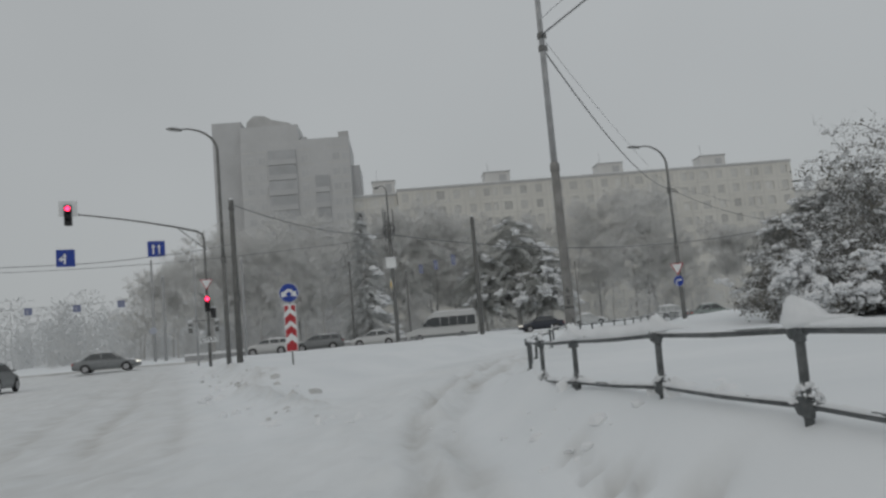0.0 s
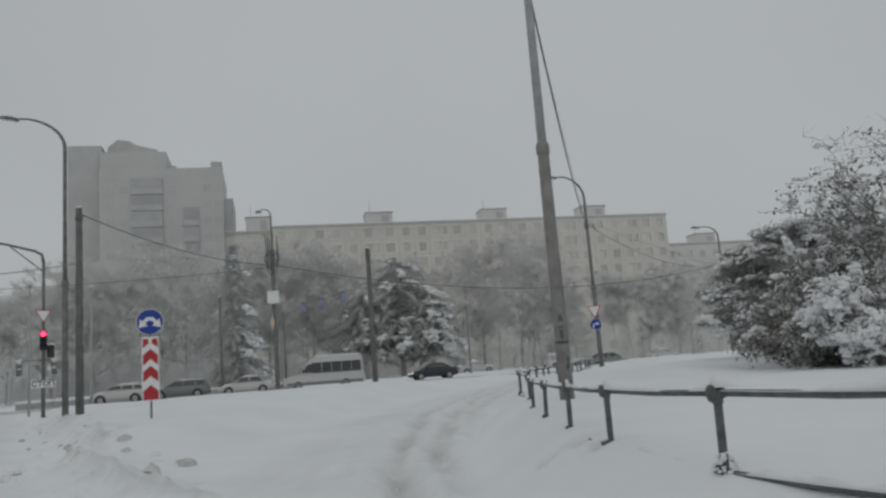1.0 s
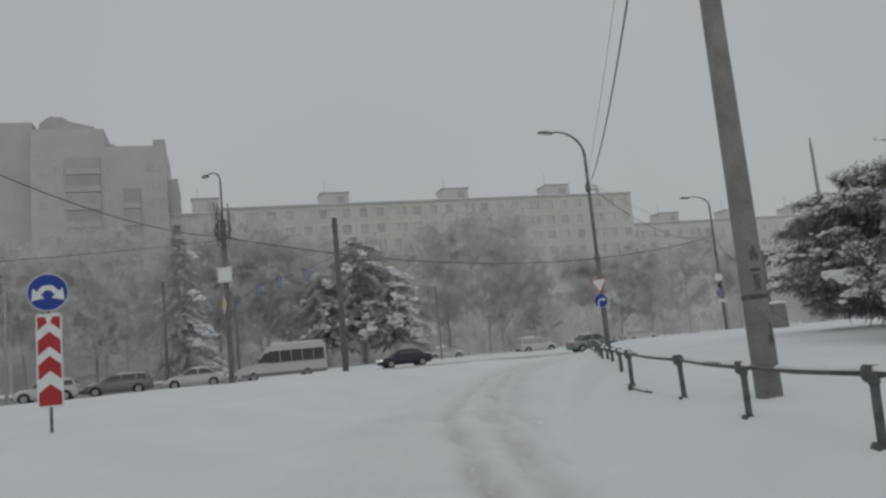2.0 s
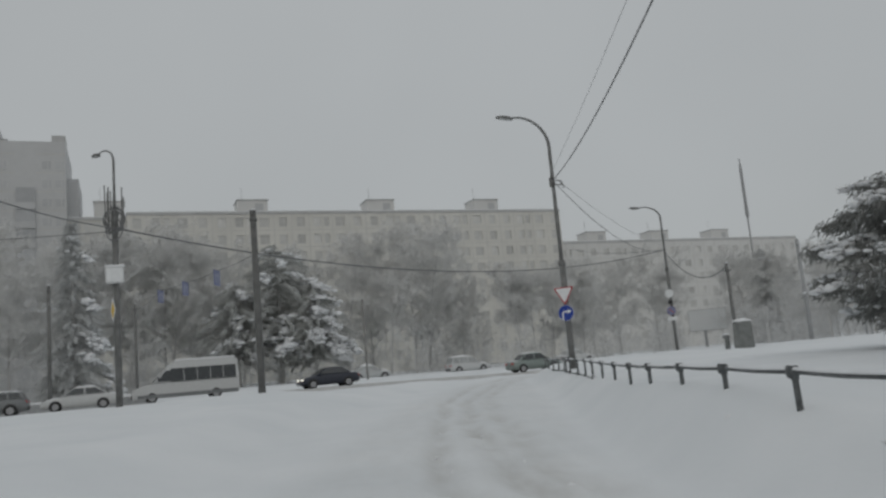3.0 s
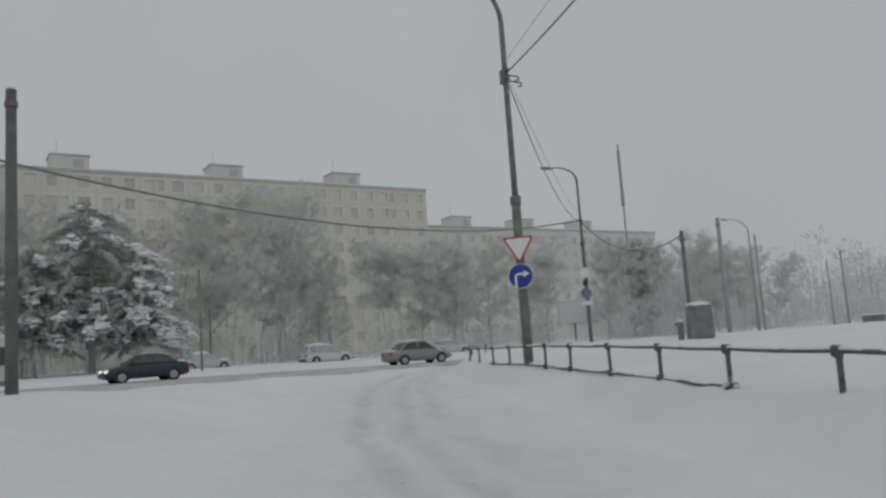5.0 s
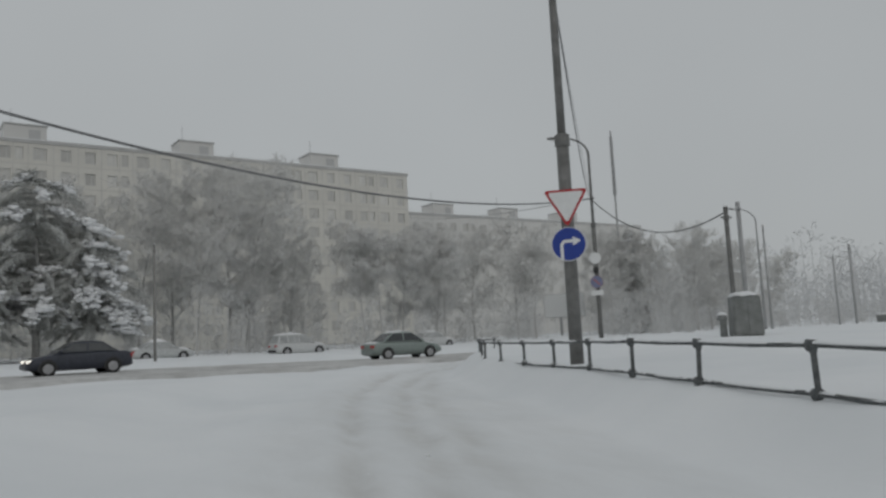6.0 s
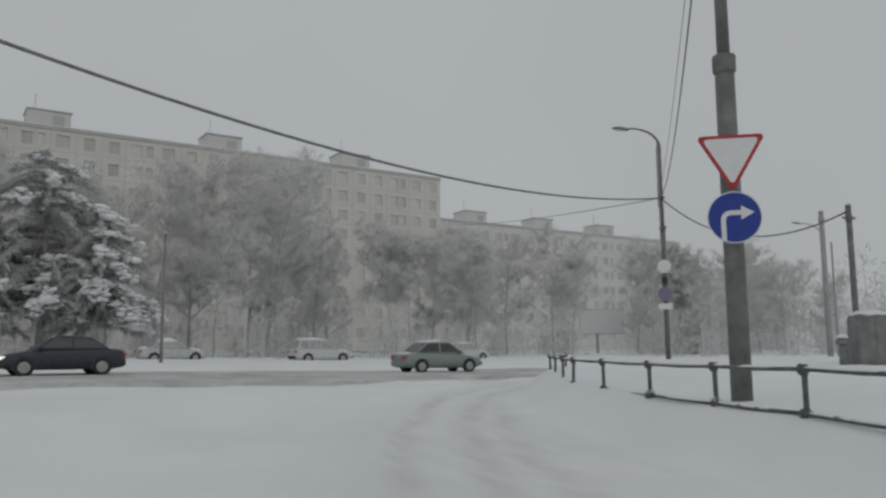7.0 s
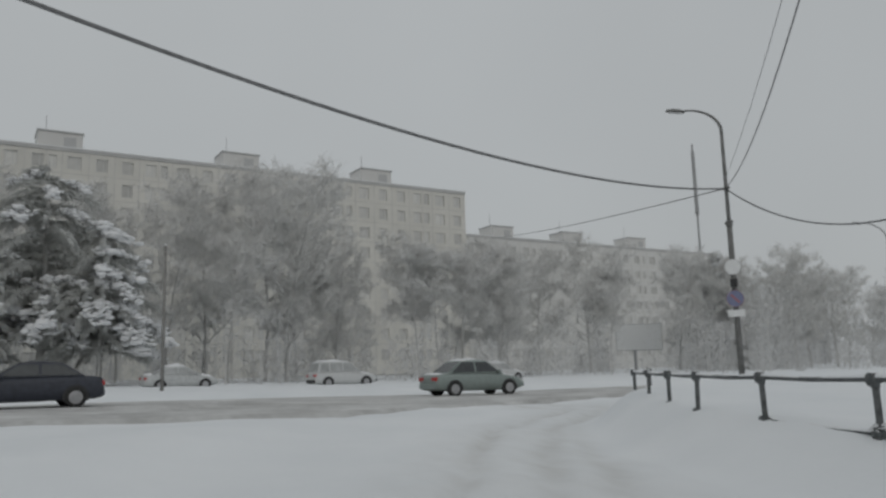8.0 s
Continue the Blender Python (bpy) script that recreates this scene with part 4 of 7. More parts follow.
def undergrowth():
    """Brush and saplings between and behind the roadside trees, haze painted into their colour."""
    rng = np.random.default_rng(14)
    p0, p1, r0, r1, t0, t1 = [], [], [], [], [], []
    spots = [(rng.uniform(-75, 120), rng.uniform(100, 136)) for _ in range(420)] + [(rng.uniform(52, 170), rng.uniform(108, 150)) for _ in range(230)]
    for x, y in spots:
        h = rng.uniform(2.0, 6.5)
        # brush thinned on the camera's sight lines to the billboard and low houses
        if y < 137.5 and abs(x - 61.5 + (136.5 - y) * 0.60) < 3.8 and y < 136:
            continue
        if x - 3.5 > 0.9 * (y - 43.8):
            if rng.uniform() < 0.7:
                continue
            h *= 0.5
        if x > 60:
            h *= 1.5
        z = gz(x, y) - 0.2
        n = int(80 + 22 * h)
        f = rng.uniform(0.02, 1, n)
        a = rng.uniform(0, 2 * math.pi, n)
        R = h * 0.36 * (0.3 + 0.7 * np.sqrt(np.clip(1 - f, 0.02, 1))) * np.sqrt(rng.uniform(0, 1, n))
        c = np.stack([x + R * np.cos(a), y + R * np.sin(a), z + f * h], 1)
        d = np.stack([np.cos(a) * 0.4 + rng.normal(0, 0.35, n), np.sin(a) * 0.4 + rng.normal(0, 0.35, n), rng.uniform(-0.15, 0.95, n)], 1) * rng.uniform(0.35, 1.0, (n, 1))
        t0.extend(c.tolist()); t1.extend((c + d).tolist())
        p0.append((x, y, z)); p1.append((x, y, z + h)); r0.append(0.06); r1.append(0.02)
    v, f = joined(prisms(np.array(p0), np.array(p1), np.array(r0), np.array(r1)), spikes(np.array(t0), np.array(t1), np.full(len(t0), 0.03)))
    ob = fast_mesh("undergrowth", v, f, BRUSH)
    tagged(ob, "brush and saplings under the roadside trees, haze painted in", "undergrowth", kind="stuff")


undergrowth()


def snowy_shrub(label, seed, m, width, height, stems, snow_n, leaf_n, arch=0.5, snow_size=1.0, group="snow-laden shrubs", spread=1.0):
    """A dense shrub: arching stems, small dark leaves and lumps of snow lying on them."""
    rng = np.random.default_rng(seed)
    root = thing("shrub", label, "shrub", m, group=group)
    p0, p1, r0, r1, n0, n1, tips, dirs = [], [], [], [], [], [], [], []
    for s in range(stems):
        a = rng.uniform(0, 2 * math.pi)
        lean = rng.uniform(0.08, 0.95) * spread
        L = height * rng.uniform(0.75, 1.12) * (1 - 0.18 * lean)
        d = np.array([math.cos(a) * lean, math.sin(a) * lean, 1.0])
        d /= np.linalg.norm(d)
        p = np.array([math.cos(a) * 0.12 * width * rng.uniform(0, 1.6), math.sin(a) * 0.12 * width * rng.uniform(0, 1.6), 0])
        n = 9
        for k in range(n):
            q = p + d * L / n
            p0.append(p); p1.append(q); r0.append(0.035 * (1 - 0.8 * k / n)); r1.append(0.035 * (1 - 0.8 * (k + 1) / n))
            p = q
            d = d + rng.normal(0, 0.08, 3) + np.array([math.cos(a) * 0.06, math.sin(a) * 0.06, -arch * 0.12 * lean * (k / n + 0.3) * 2])
            d /= np.linalg.norm(d)
            if k >= 1:
                for _ in range(4):
                    b = rng.uniform(0, 2 * math.pi)
                    e = d * 0.5 + np.array([math.cos(b), math.sin(b), rng.uniform(-0.25, 0.7)])
                    e /= np.linalg.norm(e)
                    l2 = L * rng.uniform(0.08, 0.2)
                    t0 = p
                    for j in range(3):
                        t1 = t0 + e * l2 / 3
                        p0.append(t0); p1.append(t1); r0.append(0.012 - 0.003 * j); r1.append(0.009 - 0.003 * j)
                        tips.append(t1); dirs.append(e)
                        e = e + rng.normal(0, 0.22, 3) + np.array([0, 0, -0.08])
                        e /= np.linalg.norm(e)
                        t0 = t1
                        for _ in range(2):
                            g = t1 + rng.normal(0, 0.16, 3)
                            n0.append(t1); n1.append(g)
                            tips.append(g); dirs.append(e)
    v, f = joined(prisms(np.array(p0), np.array(p1), np.array(r0), np.array(r1)), spikes(np.array(n0), np.array(n1), np.full(len(n0), 0.0075)))
    tagged(fast_mesh("branchwork", v, f, STEM, root), kind="stuff")
    tips = np.array(tips)
    tips[:, 2] = np.maximum(tips[:, 2], 0.05)
    # leaves: small bent diamonds
    low = np.where(tips[:, 2] < height * rng.uniform(0.5, 1.08, len(tips)))[0]
    pick = low[rng.integers(0, len(low), leaf_n)]
    c = tips[pick] + rng.normal(0, 0.07, (leaf_n, 3))
    u = rng.normal(0, 1, (leaf_n, 3)); u /= np.linalg.norm(u, axis=1, keepdims=True)
    w = np.cross(u, rng.normal(0, 1, (leaf_n, 3))); w /= np.linalg.norm(w, axis=1, keepdims=True)
    s = rng.uniform(0.022, 0.055, (leaf_n, 1))
    v = np.stack([c - u * s * 1.6, c + w * s * 0.7, c + u * s * 1.6, c - w * s * 0.7], 1).reshape(-1, 3)
    f = (np.array([[0, 1, 2], [0, 2, 3]])[None] + 4 * np.arange(leaf_n)[:, None, None]).reshape(-1, 3)
    tagged(fast_mesh("foliage", v, f, LEAF, root), kind="stuff")
    # snow on the outer twigs, in clusters
    k = 15
    weight = np.clip(np.hypot(tips[:, 0], tips[:, 1]) / width, 0.1, 1) ** 1.5
    some = rng.choice(len(tips), max(8, int(snow_n * 0.75) // k), p=weight / weight.sum())
    along = np.array(dirs)[some]
    q = rng.uniform(-1, 1, (len(some), k, 1))
    c = tips[some][:, None, :] + along[:, None, :] * q * 0.26 + rng.normal(0, 0.05, (len(some), k, 3)) * np.array([1, 1, 0.45]) - q * q * np.array([0, 0, 0.10]) + np.array([0, 0, 0.02])
    c = c.reshape(-1, 3)
    c[:, 2] = np.maximum(c[:, 2], 0.05)
    size = np.repeat(0.034 + 0.1 * rng.uniform(0, 1, len(some)) ** 1.6, k) * (1 - 0.4 * np.abs(q.ravel())) * rng.uniform(0.75, 1.2, len(some) * k) * snow_size
    v, f = lumps(c, size, 0.68, 0.16, seed)
    tagged(fast_mesh("snow_load", v, f, LUMP, root, "lumps of white snow on twigs", smooth=True), kind="stuff")
    return root


for label, seed, x, y, wd, ht, st, sn, lf, ar, sz in [
        ("broad shrub with low branches heaped with snow", 61, 10.3, 20.9, 2.2, 2.4, 46, 2400, 15000, 0.8, 0.85),
        ("tangled shrub with snow on bare twigs", 62, 11.9, 23.8, 3.2, 3.4, 52, 3600, 2500, 0.35, 0.8),
        ("tall snow-covered shrub with upright branches", 63, 15.2, 23.6, 3.2, 6.3, 64, 6000, 34000, 0.3, 0.85),
        ("low shrub buried in heavy white snow", 64, 9.95, 18.3, 0.85, 1.8, 40, 8500, 3500, 1.2, 1.0),
        ("dense shrub with snowy outer twigs", 65, 12.6, 20.2, 2.8, 3.2, 44, 2700, 18000, 0.6, 0.85),
        ("tall snow-covered shrub with upright branches", 66, 17.4, 21.8, 3.8, 7.2, 60, 5600, 36000, 0.3, 0.85),
        ("tangled shrub with snow on bare twigs", 67, 13.6, 22.2, 2.6, 4.0, 48, 3800, 12000, 0.4, 0.85)]:
    snowy_shrub(label, seed, at(x, y, 0, 1, -0.12), wd, ht, st, sn, lf, ar, sz, spread=0.5 if ht < 2 else 1.0)


# ---- street lamps and poles ----
def lamp_post(label, base, joint, bend, head, r0=0.14, r1=0.09, material=None, group="street lamps"):
    """A two-stage pole with a curved arm and a lamp head. Heights joint and bend, and the place of the head, in the world."""
    material = material or STEEL
    base, head = Vector(base), Vector(head)
    root = thing("street_lamp", label, "street lamp", Matrix.Translation(base), group=group)
    h = head - base
    j, b = joint - base.z, bend - base.z
    bm = bmesh.new()
    tube(bm, [(0, 0, -0.4), (0, 0, j), (0, 0, j + 0.02)], [r0, r0 * 0.93, r0 * 0.6], 14)
    part("pole", bm, material, root, smooth=True)
    bm = bmesh.new()
    tube(bm, [(0, 0, j - 0.14), (0, 0, j - 0.12), (0, 0, j + 0.1), (0, 0, j + 0.14)], [r0 * 0.95, r0 * 1.12, r0 * 1.12, r1], 14)
    part("collar", bm, material, root, smooth=True)
    side = Vector((h.x, h.y, 0))
    reach = side.length
    side.normalize()
    pts = [Vector((0, 0, j)), Vector((0, 0, (j + b) / 2)), Vector((0, 0, b))]
    for i in range(1, 10):
        a = i / 9 * math.radians(80)
        pts.append(side * (reach * 0.78) * (1 - math.cos(a)) / (1 - math.cos(math.radians(80))) * 1.0 + Vector((0, 0, b + (h.z - b) * math.sin(a) / math.sin(math.radians(80)))))
    pts.append(pts[-1] + side * 0.2 * reach)
    radii = [r1, r1 * 0.92] + [r1 * 0.85 - i * r1 * 0.04 for i in range(len(pts) - 2)]
    bm = bmesh.new()
    tube(bm, pts, radii, 10)
    part("arm", bm, material, root, smooth=True)
    e = pts[-1]
    bm = bmesh.new()
    bmesh.ops.create_uvsphere(bm, u_segments=14, v_segments=8, radius=1.0)
    for v in bm.verts:
        x, y, z = v.co
        v.co = (x * 0.42, y * 0.15 * (1 - 0.25 * x), max(z, -0.35) * 0.12)
    ang = math.degrees(math.atan2(side.y, side.x))
    m = Matrix.Translation(e + side * 0.36) @ pose(0, 0, 0, 0, -8, ang)
    bmesh.ops.transform(bm, matrix=m, verts=bm.verts[:])
    lamp = part("lamp_head", bm, STEEL if material is STEEL else material, root, "flattened grey lamp housing", smooth=True)
    bm = bmesh.new()
    box(bm, -0.26, -0.09, -0.075, 0.26, 0.09, -0.04, 0.015)
    bmesh.ops.transform(bm, matrix=m, verts=bm.verts[:])
    part("diffuser", bm, LENS, lamp)
    return root


def clamp(root, z, r, name="clamp", material=None):
    bm = bmesh.new()
    tube(bm, [(0, 0, z - 0.06), (0, 0, z + 0.06)], r * 1.15, 12)
    box(bm, -0.05, -r - 0.12, z - 0.04, 0.05, r + 0.12, z + 0.04, 0.01)
    return part(name, bm, material or STEEL, root)


near_lamp = lamp_post("grey steel street lamp with curved arm carrying signs", (9.556, 47.72, 0.98), 5.7, 11.0, (7.97, 47.75, 12.42))
clamp(near_lamp, 8.55, 0.085)
clamp(near_lamp, 8.3, 0.085, "hook")
lamp_post("grey street lamp standing on the snowy island", (-14.66, 33.84, 0.98), 6.2, 12.0, (-16.4, 33.3, 13.25), 0.13)
l3 = lamp_post("street lamp with small signs, beyond the fence", (25.2, 71.0, 1.35), 7.6, 11.6, (23.85, 71.68, 12.6), 0.12, 0.085)
clamp(l3, 7.75, 0.085)
clamp(l3, 6.3, 0.11)
lamp_post("distant street lamp, snowfall haze painted into its grey", (56.0, 91.2, gz(56, 91.2)), 7.0, 11.2, (53.9, 91.6, 12.5), 0.12, 0.08, FARPOLE)
wb = lamp_post("street lamp with a cable bundle and a white box", (-9.5, 49.5, 1.22), 9.4, 11.7, (-10.5, 51.0, 12.5), 0.14, 0.06)


def concrete_pole():
    """The thick pole beside the fence: lower and upper stage, collar, painted band and scrawls."""
    root = thing("utility_pole", "thick concrete utility pole with collar and dark scrawls", "utility pole", Matrix.Translation((3.1, 15.98, 0.5)))
    bm = bmesh.new()
    tube(bm, [(0, 0, -0.3), (0, 0, 4.78), (0, 0, 4.82)], [0.136, 0.108, 0.09], 18)
    part("pole", bm, CONCRETE, root, smooth=True)
    bm = bmesh.new()
    tube(bm, [(0, 0, 4.72), (0, 0, 4.76), (0, 0, 4.92), (0, 0, 4.98)], [0.107, 0.126, 0.126, 0.09], 18)
    part("collar", bm, CONCRETE, root, smooth=True)
    bm = bmesh.new()
    tube(bm, [(0, 0, 4.8), (0, 0, 11.5)], [0.088, 0.065], 14)
    part("upper_pole", bm, FARPOLE, root, smooth=True)
    for z in (8.4, 8.05):
        bm = bmesh.new()
        tube(bm, [(0, 0, z - 0.07), (0, 0, z + 0.07)], 0.105, 12)
        tube(bm, [(0, -0.05, z), (0.12, -0.18, z), (0.13, -0.2, z - 0.16)], 0.018, 6)
        part("hook", bm, STEEL, root)
    bm = bmesh.new()
    tube(bm, [(0, 0, 1.17), (0, 0, 1.22)], 0.132, 18)
    part("band", bm, SCRAWL, root, "dark painted band")
    # scrawls: plain dark bars lying on the round face
    rng = random.Random(3)
    for k, (a, z, hgt, wd) in enumerate(((-100, 1.34, 0.16, 0.03), (-86, 1.34, 0.16, 0.03), (-93, 1.47, 0.03, 0.11), (-104, 1.62, 0.1, 0.03), (-90, 1.65, 0.12, 0.03), (-78, 1.6, 0.08, 0.03), (-62, 0.82, 0.2, 0.04), (-70, 0.75, 0.1, 0.05))):
        r = 0.136 - 0.028 * (z + 0.3) / 5.1 + 0.004
        n = max(2, int(wd / 0.02))
        da = wd / r
        bm = bmesh.new()
        vs = [[bm.verts.new((rr * math.cos(radians(a) + da * (i / n - 0.5)), rr * math.sin(radians(a) + da * (i / n - 0.5)), zz)) for i in range(n + 1)] for rr, zz in ((r, z - hgt / 2), (r, z + hgt / 2), (r - 0.01, z + hgt / 2), (r - 0.01, z - hgt / 2))]
        for q in range(4):
            for i in range(n):
                bm.faces.new((vs[q][i], vs[q][i + 1], vs[(q + 1) % 4][i + 1], vs[(q + 1) % 4][i]))
        part("scrawl", bm, SCRAWL, root, "dark scrawled bar")
    bm = bmesh.new()
    tube(bm, [(0, -0.02, 0.02), (0, -0.03, 0.1), (0.02, -0.02, 0.2)], [0.18, 0.15, 0.1], 12)
    part("snow_collar", bm, LUMP, root, "snow packed round the foot", smooth=True)


concrete_pole()


def plain_pole(label, x, y, z0, z1, r0, r1, material, cross=0.0, group="plain poles", top=True):
    root = thing("utility_pole", label, "utility pole", Matrix.Translation((x, y, z0)), group=group)
    bm = bmesh.new()
    tube(bm, [(0, 0, -0.4), (0, 0, (z1 - z0) * 0.5), (0, 0, z1 - z0)], [r0, (r0 + r1) / 2, r1], 12)
    part("pole", bm, material, root, smooth=True)
    bm = bmesh.new()
    tube(bm, [(0, 0, z1 - z0 - 0.5), (0, 0, z1 - z0 - 0.35)], r1 * 1.25, 12)
    if cross:
        box(bm, -cross, -0.04, z1 - z0 - 0.44, cross, 0.04, z1 - z0 - 0.38, 0.01)
    part("clamp", bm, material, root)
    if top:
        bm = bmesh.new()
        tube(bm, [(0, 0, z1 - z0), (0, 0, z1 - z0 + 0.05), (0, 0, z1 - z0 + 0.09)], [r1, r1 * 0.9, r1 * 0.3], 10)
        part("snow_cap", bm, LUMP, root, "small cap of snow", smooth=True)
    return root


plain_pole("dark plain pole on the snowy island", -13.37, 32.34, 0.95, 8.97, 0.16, 0.12, DARKPOLE)
plain_pole("dark plain pole standing in a snowbank", -3.86, 51.62, 1.2, 9.66, 0.17, 0.14, DARKPOLE)
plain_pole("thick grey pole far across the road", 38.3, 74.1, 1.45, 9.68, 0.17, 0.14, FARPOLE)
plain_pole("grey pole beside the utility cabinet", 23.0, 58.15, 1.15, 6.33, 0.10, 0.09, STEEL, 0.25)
plain_pole("thin pole, snowfall haze painted into its grey", 56.0, 90.4, gz(56, 90.4), 10.8, 0.11, 0.08, FARPOLE)
plain_pole("thin pole, snowfall haze painted into its grey", 70.2, 93.6, gz(70.2, 93.6), 9.4, 0.13, 0.1, FARPOLE)
plain_pole("thin pole, snowfall haze painted into its grey", 71.0, 96.4, gz(71, 96.4), 8.6, 0.1, 0.08, FARPOLE)
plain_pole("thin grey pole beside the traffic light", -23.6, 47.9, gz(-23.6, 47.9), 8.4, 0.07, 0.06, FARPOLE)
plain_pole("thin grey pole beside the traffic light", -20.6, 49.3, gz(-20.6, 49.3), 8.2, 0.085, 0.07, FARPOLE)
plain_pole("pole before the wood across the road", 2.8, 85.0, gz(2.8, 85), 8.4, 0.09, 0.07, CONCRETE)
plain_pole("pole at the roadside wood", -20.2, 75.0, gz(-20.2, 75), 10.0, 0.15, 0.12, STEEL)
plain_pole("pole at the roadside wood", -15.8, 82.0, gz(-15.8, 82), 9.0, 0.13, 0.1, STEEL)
plain_pole("distant roadside pole, snowfall haze painted into its grey", -41.4, 73.0, gz(-41.4, 73), 12.1, 0.15, 0.1, FARPOLE)
plain_pole("distant roadside pole, snowfall haze painted into its grey", -40.0, 72.7, gz(-40, 72.7), 10.2, 0.16, 0.13, FARPOLE)
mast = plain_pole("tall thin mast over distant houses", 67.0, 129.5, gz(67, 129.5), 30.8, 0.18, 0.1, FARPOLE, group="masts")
bm = bmesh.new()
tube(bm, [(0, 0, 19.5), (0, 0, 20.0), (0, 0, 28.2), (0, 0, 28.8)], [0.1, 0.26, 0.22, 0.08], 10)
part("aerial", bm, FARPOLE, mast, smooth=True)


def cable_bundle():
    """Rods and coils of cable hung on the lamp post."""
    root = thing("cable_coil", "tangled coil of cables and rods on a lamp post", "cable coil", Matrix.Translation((-9.5, 49.5, 8.2)))
    rng = random.Random(5)
    for k in range(7):
        a = rng.uniform(0, 6.28)
        r = rng.uniform(0.22, 0.48)
        bm = bmesh.new()
        x, y = r * math.cos(a), r * math.sin(a)
        tube(bm, [(x, y, 0.2 + rng.uniform(0, 0.3)), (x * 1.1, y * 1.1, 2.2 + rng.uniform(-0.4, 0.2))], 0.028, 6)
        part("rod", bm, STEEL, root)
    for k in range(4):
        bm = bmesh.new()
        rr = rng.uniform(0.3, 0.45)
        zz = rng.uniform(0.3, 1.0)
        pts = [(rr * math.cos(t * 0.42), 0.3 * rr * math.sin(t * 0.42) - 0.15, zz + 0.5 * math.sin(t * 0.42)) for t in range(16)]
        tube(bm, pts, 0.03, 6)
        part("coil", bm, CABLE, root)


cable_bundle()


def white_box():
    root = thing("junction_box", "white box with snow on top, on a lamp post", "junction box", pose(-9.5, 49.3, 6.33, 0, 0, 10))
    bm = bmesh.new()
    box(bm, -0.36, -0.3, 0, 0.36, 0.02, 0.66, 0.03)
    part("body", bm, BOXGREY, root)
    bm = bmesh.new()
    box(bm, -0.3, -0.315, 0.06, 0.3, -0.295, 0.6, 0.01)
    part("door", bm, WHITE, root)
    bm = bmesh.new()
    box(bm, -0.38, -0.32, 0.66, 0.38, 0.04, 0.76, 0.04)
    part("snow_cap", bm, LUMP, root, "cap of snow")


white_box()


# ---- cables ----
def cable(label, pts, r, material=CABLE, sides=6):
    bm = bmesh.new()
    tube(bm, pts, r, sides)
    ob = part("cable", bm, material, None, smooth=True)
    return tagged(ob, label, "cable", "overhead cables")


WB_HOOK, L3_HOOK = (-9.5, 49.5, 8.75), (25.15, 71.0, 9.1)
cable("thick sagging black cable between two lamp posts", catenary(WB_HOOK, L3_HOOK, 1.78, 36), 0.038)
cable("black cable from dark pole to lamp post", catenary((-13.37, 32.34, 8.75), WB_HOOK, 0.5), 0.026)
cable("thin wire from lamp post over the wide road", catenary((-9.5, 49.5, 8.6), (-52, 40, 9.6), 1.0), 0.02)
cable("black cable from concrete pole to lamp post", catenary((3.12, 15.9, 8.5), (9.55, 47.72, 9.45), 0.8), 0.022)
cable("thin wire from concrete pole to lamp post", catenary((3.05, 15.9, 8.95), (9.5, 47.72, 9.75), 0.3), 0.008, FARCABLE)
cable("black cable from lamp post to the next", catenary((9.55, 47.72, 9.45), L3_HOOK, 1.1), 0.018)
cable("thin wire from lamp post to the next", catenary((9.5, 47.72, 9.75), (25.15, 71.0, 9.45), 0.5), 0.01, FARCABLE)
cable("faint wire from lamp post to the end wall of the flats", catenary(L3_HOOK, (45.9, 158.4, 22.5), 0.6, 30), 0.028, FARCABLE)
cable("black cable leaving the concrete pole overhead", catenary((3.12, 15.9, 8.9), (16.6, -8.0, 9.2), 0.3), 0.022)
cable("thin wire leaving the concrete pole overhead", catenary((3.08, 15.9, 9.3), (16.2, -8.0, 9.6), 0.25), 0.009, FARCABLE)
cable("black cable from lamp post to the pole by the cabinet", catenary(L3_HOOK, (23.0, 58.15, 6.15), 1.3), 0.03)
def hang(a, stops, b):
    """A wire that runs from a to b by the places where signs hang."""
    pts = [Vector(a)] + [Vector(s) for s in stops] + [Vector(b)]
    out = []
    for p, q in zip(pts, pts[1:]):
        out += catenary(p, q, 0.012 * (q - p).length, 8)[:-1]
    return out + [pts[-1]]


cable("thin wire over the wide road, carrying signs", hang((-13.37, 32.34, 6.75), [(-18.2, 33.53, 6.75), (-21.7, 31.03, 6.45)], (-44, 14.0, 7.2)), 0.018)
cable("thin wire hung with signs across the road", hang((-3.86, 51.62, 7.6), [(-6.02, 55.0, 7.4), (-8.4, 60.4, 7.65), (-10.6, 65.0, 7.85)], (-15.8, 82.0, 8.6)), 0.014)



# ---- signs ----
def face_to(x, y, z, tx, ty):
    """Pose whose -y looks at (tx, ty)."""
    return pose(x, y, z, 0, 0, math.degrees(math.atan2(ty - y, tx - x)) + 90)


def round_sign(name, label, m, r, rim, face, arrows, category="road sign", group="road signs"):
    root = thing(name, label, category, m, group=group)
    bm = bmesh.new()
    plate(bm, disc(r), 0.015, -0.006)
    part("plate", bm, rim, root)
    bm = bmesh.new()
    plate(bm, disc(r * 0.955), -0.006, -0.010)
    part("face", bm, face, root)
    for shape in arrows:
        bm = bmesh.new()
        plate(bm, [(x * r, z * r) for x, z in shape], -0.010, -0.014)
        part("arrow", bm, WHITE, root, "white arrow")
    bm = bmesh.new()
    box(bm, -0.03, 0.015, -r * 0.5, 0.03, 0.17, -r * 0.4)
    box(bm, -0.03, 0.015, r * 0.4, 0.03, 0.17, r * 0.5)
    part("bracket", bm, STEEL, root)
    return root


